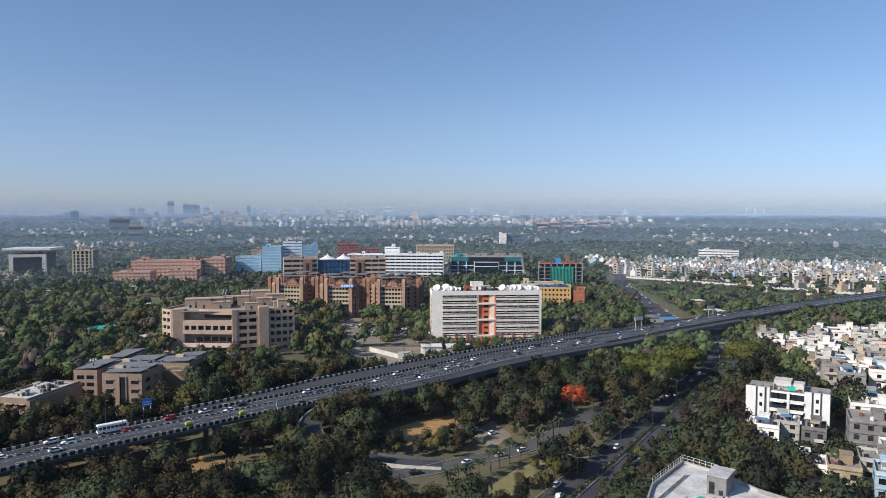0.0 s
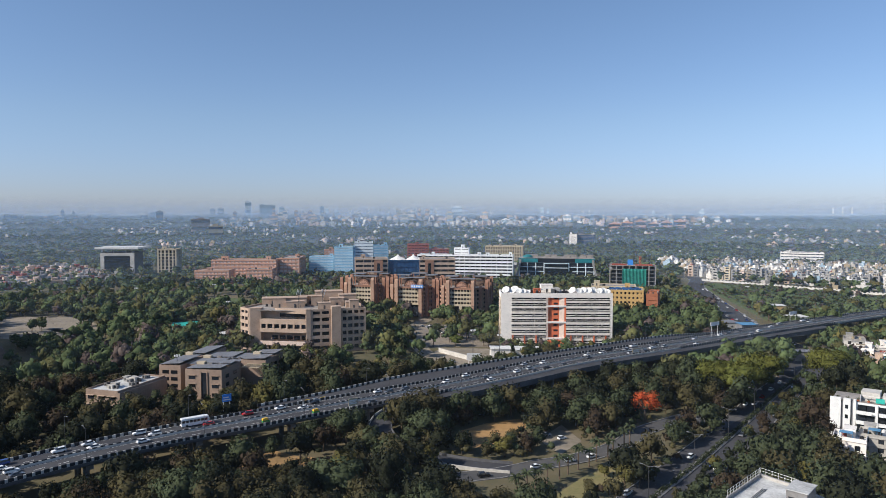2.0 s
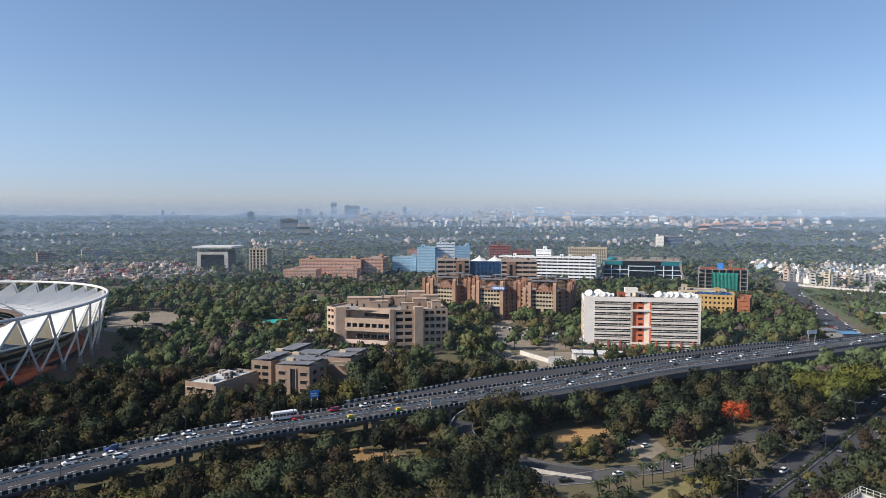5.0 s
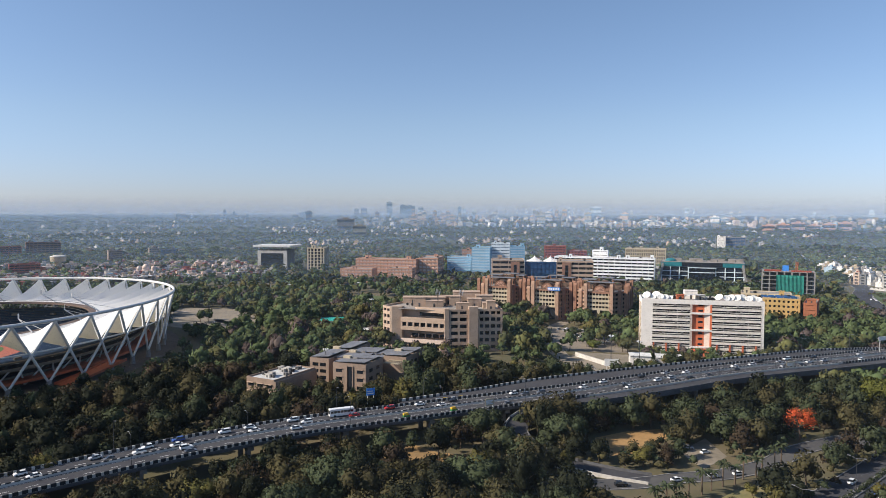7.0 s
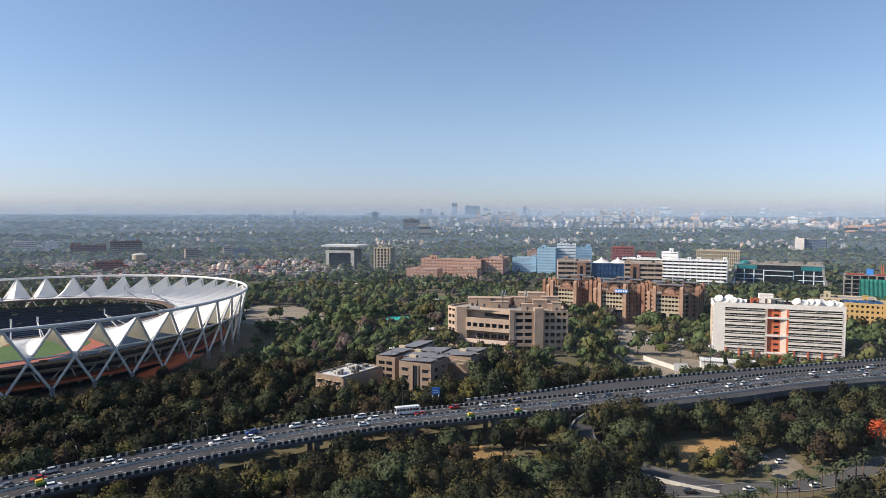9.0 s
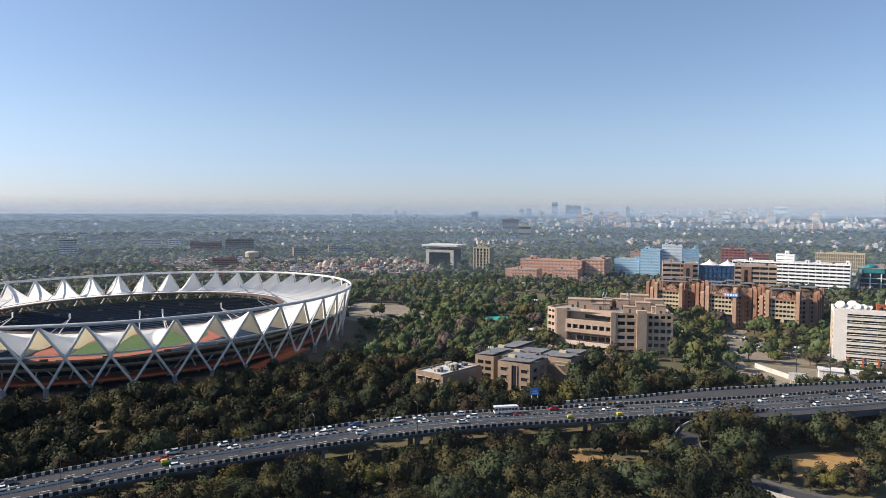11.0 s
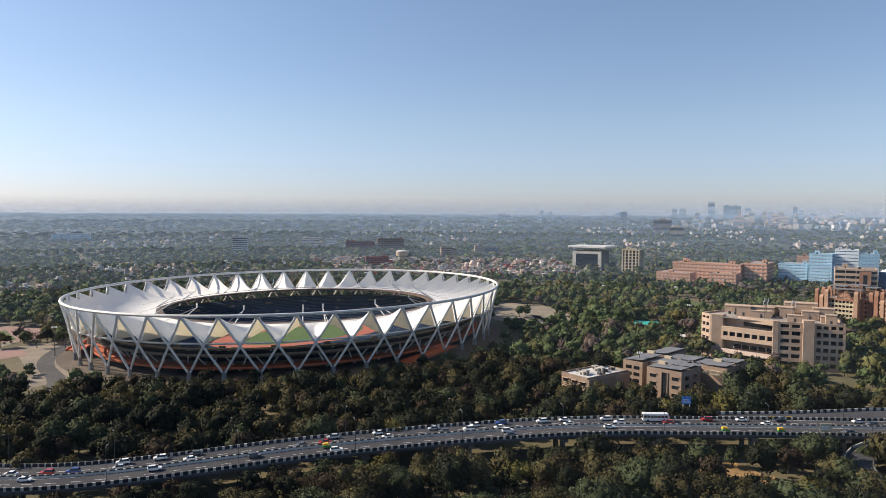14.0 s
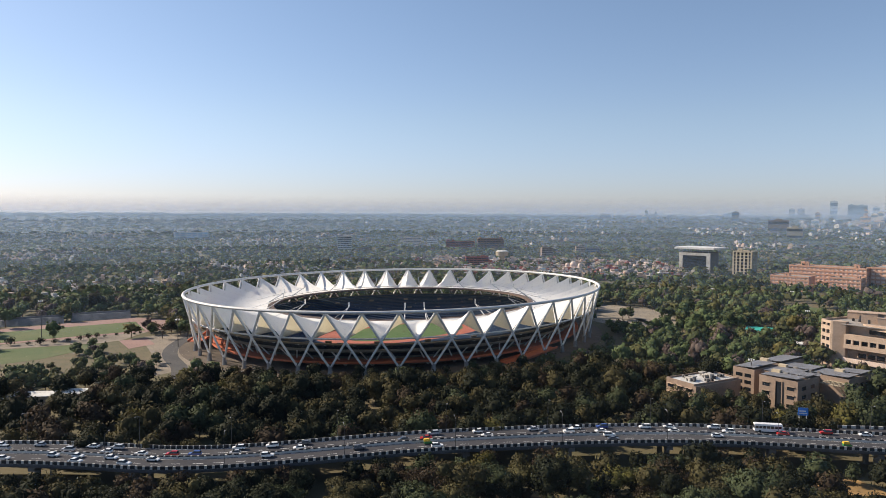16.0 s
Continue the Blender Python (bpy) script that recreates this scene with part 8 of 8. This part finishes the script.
FAR = [M["white_wall"], M["off_white"], M["pale_salmon"], M["roof_white"], M["tan_stone"], M["salmon"], M["brick_red"], M["grimy_white"], M["grimy_cream"], M["grimy_grey"], M["sky_wall"]]
rows = []
r = 620.0
while r < 3600:
    wdt = 15 + (r - 620) * 0.006
    n = int(r * radians(128) / wdt)
    for k in range(n):
        az = radians(-88 + 128 * (k + g.uniform(-0.4, 0.4)) / n)
        q = r + g.uniform(-0.4, 0.4) * wdt
        x, y = q * math.sin(az), q * math.cos(az)
        dens = noise.noise((x * 0.0035, y * 0.0035, 2.2)) - 0.03
        few = (1.0 if r < 1400 else 0.5) if math.degrees(az) < -38 or r < 950 else 0.5 if math.degrees(az) < -8 else 0.22
        if g.random() < few * max(0, dens * 1.5 - 0.06) and free(x, y):
            rows.append((x, y, relief(x, y), g.uniform(5, 11) * (1 + r / 6000), g.uniform(5, 10), g.uniform(4.5, 7.5) + (2 if r > 1500 else 0), g.uniform(0, 3), g.choice((1, 1, 2, 4, 7, 7, 8, 9))))
    r += wdt
scatter("town_houses", "crowded pale and brick-red town houses", LEFT_OVER, FAR)
scatter("far_houses", "pale houses strewn among far trees", rows, FAR)


def far_block(az, r, w, h, tone, label):
    """A distant block: body with floor lines and a plant room."""
    x, y = r * math.sin(radians(az)), r * math.cos(radians(az))
    ob = thing("tower_block", label, "tower block", (x, y, relief(x, y) - 1), -radians(az), group="far skyline")
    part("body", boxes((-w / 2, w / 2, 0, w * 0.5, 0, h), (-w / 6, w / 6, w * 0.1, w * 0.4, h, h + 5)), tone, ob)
    n = max(1, min(2, int(h / 18)))
    for k in range(n):
        # past 3.2 km the window bands are painted pale blue-grey for haze
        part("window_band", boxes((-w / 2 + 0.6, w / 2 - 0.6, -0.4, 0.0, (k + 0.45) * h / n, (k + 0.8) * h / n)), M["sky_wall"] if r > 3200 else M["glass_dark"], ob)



g2 = random.Random(91)
SKY = [(-21.5, 36, 112, 1), (-20.4, 34, 88, 2), (-19.8, 60, 84, 2), (-24.2, 30, 58, 0), (-23.6, 36, 62, 0), (-18.9, 32, 72, 1), (-15.7, 24, 76, 2), (-15.3, 22, 62, 1), (-11.9, 14, 54, 0), (-11.0, 12, 58, 0), (-10.2, 14, 60, 0), (-9.3, 12, 52, 0), (-8.1, 12, 62, 1), (-7.6, 14, 58, 0), (-6.7, 14, 66, 1), (-6.3, 12, 58, 0), (-4.6, 66, 76, 1), (-1.8, 18, 46, 0), (2.4, 26, 68, 1), (2.9, 12, 60, 1), (5.6, 16, 40, 0), (6.2, 14, 40, 0), (11.2, 16, 40, 1), (14.8, 26, 52, 1), (17.6, 10, 36, 0), (-34.6, 18, 44, 0), (-33.9, 14, 36, 0), (-28.3, 70, 30, 1), (-13.4, 12, 48, 0), (-12.6, 12, 52, 0), (-14.5, 30, 40, 1), (-17.3, 30, 42, 0), (23.7, 8, 60, 0), (24.3, 8, 60, 0), (24.9, 8, 60, 0)]
# distance haze is put into the tower walls: pale blue and blue-grey
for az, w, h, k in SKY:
    far_block(az, 4710, w * 1.1, h * 0.86, (M["white_wall"], M["pale_blue"], M["sky_wall"])[k], ("pale distant tower block in the haze", "distant tower block coloured bluish for haze", "distant tower block coloured blue-grey for haze")[k])
for k in range(75):
    az = g2.uniform(-42, 18) if k % 3 else g2.gauss(-12, 8)
    far_block(az, g2.uniform(3300, 4300), g2.uniform(12, 42), g2.uniform(14, 30) if k % 3 else g2.uniform(34, 62), g2.choice((M["white_wall"], M["off_white"], M["pale_salmon"])), "pale low block on the hazy skyline")
rows = []
while len(rows) < 420:
    az, r = g2.gauss(-6, 11), g2.uniform(3000, 4450)
    x, y = r * math.sin(radians(az)), r * math.cos(radians(az))
    if -24 < az < 20 and noise.noise((x * 0.003, y * 0.003, 3.3)) > -0.12:
        rows.append((x, y, relief(x, y) - 1, g2.uniform(9, 30), g2.uniform(9, 18), g2.triangular(10, 30, 14), radians(-az) + g2.uniform(-0.6, 0.6), g2.choice((0, 1, 1, 2, 4, 7, 8, 9, 10))))
scatter("far_city", "pale crowded city blocks below the hazy skyline", rows, FAR)
# long pink-red public building far off
for k in range(6):
    far_block(8.2 + k * 1.0, 2900 + k * 20, 46, 22 + (k % 3) * 5, M["salmon"], "long salmon red public building far off")
far_block(-25.1, 2600, 64, 46, M["grey_wall"], "dark grey hotel block above the trees")
far_block(-24.0, 2100, 40, 36, M["beige"], "beige hotel block above the trees")


# ---- trees, last of the large things ----
def species(g, x, y):
    """Dark and brown woods round the stadium, greener ones towards the avenue."""
    n = noise.noise((x * 0.012, y * 0.012, 3.1))
    west = max(0.0, min(1.0, (-15 - math.degrees(math.atan2(x, y))) / 30))
    if math.hypot(x, y) > 370:
        west *= 0.22
    k = g.random() + n * 0.25
    if g.random() < west:
        return "dark" if k < 0.46 else "bare" if k < 0.62 else "olive" if k < 0.86 else "green" if k < 1.0 else "yellow"
    return "dark" if k < 0.24 else "green" if k < 0.66 else "olive" if k < 0.87 else "bare" if k < 0.94 else "yellow"


WOOD_INDEX = {"green": 0, "dark": 1, "olive": 2, "bare": 3, "yellow": 4}
g = random.Random(21)
KEEP_OUT.append(lambda x, y: -445 < x < -378 and 25 < y < 112 and noise.noise((x * 0.05, y * 0.05, 6)) > -0.3)
LOW_ZONES = ((2, 168, 13), (14, 166, 10), (-14, 184, 10), (-306, 32, 14), (-300, 44, 12), (-164, 238, 12), (-150, 238, 12), (-146, 262, 10), (-128, 258, 10), (-114, 266, 12), (-208, 418, 20), (-9, 212, 13), (-3, 224, 12), (14, 212, 12), (-56, 186, 13), (-209, 402, 17), (-385, 65, 46), (-350, 70, 30), (-130, 250, 26), (-122, 346, 26), (-100, 350, 24), (25, 376, 36), (-25, 345, 26), (-60, 318, 24), (0, 356, 24), (112, 215, 16), (105, 172, 14))
AVENUE = [p for p in MAIN[4:60]]


def near_avenue(x, y):
    """Whether a place lies close beside the avenue, where only young trees stand."""
    return any(-2 < (x - p.x) < 15 and abs(p.y - y) < 9 for p in AVENUE)


def behind_deck(x, y):
    """Whether a place lies just before the flyover, where tall trees would hide its deck."""
    for p, n in DECK_LINE:
        d = Vector((x - p.x, y - p.y))
        if abs(d.x * n.y - d.y * n.x) < 12 and -14 < d.dot(n) < 0:
            return True
    return False


DECK_LINE = list(zip(EDGE, normals(EDGE)))[::3]
near_rows, mid_rows, far_rows, skyline_rows = [], [], [], []
single = []
step = 7.3
SHOW = ((49, 255, 6), (84, 293, 6), (92, 288, 6), (103, 299, 7), (95, 305, 6), (140, 321, 6), (-31.5, 235, 7))
for i in range(-90, 70):
    for j in range(-21, 90):
        x, y = (i + g.uniform(-0.42, 0.42)) * step, (j + g.uniform(-0.42, 0.42)) * step
        r, az = math.hypot(x, y), math.degrees(math.atan2(x, y))
        if not (150 < r < 640 and -88 < az < 40):
            continue
        n = noise.noise((x * 0.02, y * 0.02, 0.7))
        if g.random() > 0.90 + n * 0.5 or not free(x, y) or any((x - a) ** 2 + (y - b) ** 2 < c * c for a, b, c in SHOW):
            continue
        sp = species(g, x, y)
        s = g.triangular(0.6, 1.5, 0.95)
        if ((x - SC.x) / (RX * 1.3)) ** 2 + ((y - SC.y) / (RY * 1.25)) ** 2 < 1:
            s = min(s, g.uniform(0.6, 0.85))
        if behind_deck(x, y):
            s = min(s, 0.85)
        if any((x - a) ** 2 + (y - b) ** 2 < c * c for a, b, c in LOW_ZONES) or near_avenue(x, y):
            s = g.uniform(0.5, 0.8) if not near_avenue(x, y) else g.uniform(0.35, 0.65)
        if r < 262:
            single.append((sp, x, y, s))
        elif r < 330:
            near_rows.append((x, y, 0.0, 4.6 * s, 10.2 * s * g.uniform(0.85, 1.2), WOOD_INDEX[sp]))
        else:
            mid_rows.append((x, y, 0.0, 4.7 * s, 10.2 * s * g.uniform(0.85, 1.2), WOOD_INDEX[sp]))
single.sort(key=lambda q: q[1] ** 2 + q[2] ** 2)
for sp, x, y, s in single[155:]:
    near_rows.append((x, y, 0.0, 4.6 * s, 10.2 * s, WOOD_INDEX[sp]))
single = single[:155]
for sp, x, y, s in single:
    tree(sp, x, y, s)
r = 640.0
while r < 1500:
    w = 10 + (r - 640) * 0.009
    n = int(r * radians(132) / w)
    for k in range(n):
        az = radians(-90 + 132 * (k + g.uniform(-0.4, 0.4)) / n)
        q = r + g.uniform(-0.45, 0.45) * w
        x, y = q * math.sin(az), q * math.cos(az)
        if g.random() < 0.80 + 0.6 * noise.noise((x * 0.008, y * 0.008, 5)) and free(x, y):
            s = g.uniform(0.75, 1.25) * w / 9.5
            far_rows.append((x, y, relief(x, y), 5.2 * s, 9.0 * g.uniform(0.8, 1.3), WOOD_INDEX[species(g, x, y)]))
    r += w
r = 1500.0
while r < 4780:
    w = 22 + (r - 1500) * 0.016
    n = int(r * radians(132) / w)
    for k in range(n):
        az = radians(-90 + 132 * (k + g.uniform(-0.4, 0.4)) / n)
        q = r + g.uniform(-0.5, 0.5) * w
        x, y = q * math.sin(az), q * math.cos(az)
        if g.random() < 0.86 + 0.6 * noise.noise((x * 0.003, y * 0.003, 9)):
            skyline_rows.append((x, y, relief(x, y) - 1, w * g.uniform(0.34, 0.56), g.triangular(6, 14, 9), g.choice((0, 0, 1, 1, 1, 2, 3))))
    r += w
bush_rows = []
for i in range(-80, 60):
    for j in range(20, 80):
        x, y = (i + g.uniform(-0.5, 0.5)) * 4.4, (j + g.uniform(-0.5, 0.5)) * 4.4
        if math.hypot(x, y) < 300 and x < y * 0.72 and g.random() < 0.55 + 0.6 * noise.noise((x * 0.03, y * 0.03, 8)) and free(x, y):
            q = g.uniform(0.6, 1.3)
            bush_rows.append((x, y, -0.3, 2.3 * q, 4.2 * q, g.choice((0, 0, 1, 2, 2, 3))))
# trees that crowd up to the flyover's near side
s_ = 96.0
while s_ < 560:
    c_, a_, n_ = along(EDGE, s_)
    q = c_ - n_ * g.uniform(3.5, 8.0)
    if g.random() < 0.72:
        k = g.uniform(0.45, 0.85)
        near_rows.append((q.x, q.y, 0.2, 4.2 * k, 9.4 * k, g.choice((0, 0, 1, 1, 2, 3))))
    s_ += g.uniform(3.5, 6.5)
scrub_rows = []
for i in range(60):
    for j in range(70):
        x, y = 176 + (i + g.uniform(-0.5, 0.5)) * 4.2, 466 + (j + g.uniform(-0.5, 0.5)) * 4.2
        if inside(x, y, MEADOW, -1.0) and g.random() < 0.5 + noise.noise((x * 0.03, y * 0.03, 4)):
            q = g.uniform(0.7, 1.5)
            scrub_rows.append((x, y, -0.3, 1.9 * q, 2.6 * q, g.choice((0, 0, 2, 2, 3))))
WOOD = [M["wood_green"], M["wood_dark"], M["wood_olive"], M["wood_brown"], M["wood_yellow"]]
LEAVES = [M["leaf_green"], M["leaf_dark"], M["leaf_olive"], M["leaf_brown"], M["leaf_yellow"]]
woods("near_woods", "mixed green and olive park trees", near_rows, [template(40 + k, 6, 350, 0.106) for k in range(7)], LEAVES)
woods("undergrowth", "dark bushes and undergrowth below the park trees", bush_rows, [template(90 + k, 1, 26, 0.25, False) for k in range(4)], LEAVES)
woods("park_woods", "mixed green and brown park trees", mid_rows, [template(50 + k, 4, 54, 0.2, core=0.84) for k in range(7)], WOOD)
woods("town_woods", "dark green street trees between the houses", far_rows, [template(60 + k, 0, 8, 0.5, False) for k in range(6)], WOOD)
woods("far_woods", "hazy green woodland reaching the horizon", skyline_rows, [template(70 + k, 0, 4, 0.5, False) for k in range(5)], WOOD)
woods("scrub_bushes", "low green thorn scrub on the meadow", scrub_rows, [template(80 + k, 1, 14, 0.35, False) for k in range(4)], WOOD)
# the trees that stand out
tree("petal", 49, 255, 1.05)
tree("olive", -31.5, 235, 1.7)
for k_, x, y, s in (("olive", -126, 250, 0.85), ("olive", -138.5, 238, 0.95), ("olive", -109, 255, 0.85), ("olive", -150, 234, 0.75), ("yellow", -112, 143, 1.35), ("bare", -127, 134, 1.3),
                    ("yellow", -95, 168, 1.15), ("olive", -88, 160, 1.2), ("yellow", -140, 118, 1.2), ("bare", -100, 150, 1.2), ("yellow", -2, 212, 0.95), ("yellow", -25, 200, 1.1), ("yellow", -60, 170, 1.2)):
    tree(k_, x, y, s)
for k_, x, y, s in (("yellow", 33, 205, 0.75), ("yellow", 27, 199, 0.5), ("olive", 21, 184, 0.45), ("green", 10, 350, 0.95), ("olive", 18, 353, 1.0), ("green", 57, 387, 0.75), ("yellow", 32, 376, 0.6), ("green", -11, 334, 0.6), ("green", -4, 341, 0.65), ("bright", -32, 388, 0.55), ("olive", -16, 392, 0.8), ("green", -46, 424, 0.8), ("bare", -432, 119, 0.9), ("dark", -441, 127, 0.8), ("dark", -568, 112, 1.3), ("dark", -33, 227, 1.2), ("green", -27, 219, 1.15), ("olive", -47, 210, 1.0), ("green", -54, 217, 1.1), ("olive", -36, 202, 0.9)):
    tree(k_, x, y, s)
for x, y, s in ((84, 293, 1.25), (92, 288, 1.2), (103, 299, 1.3), (95, 305, 1.1), (140, 321, 1.15)):
    tree("bright", x, y, s)
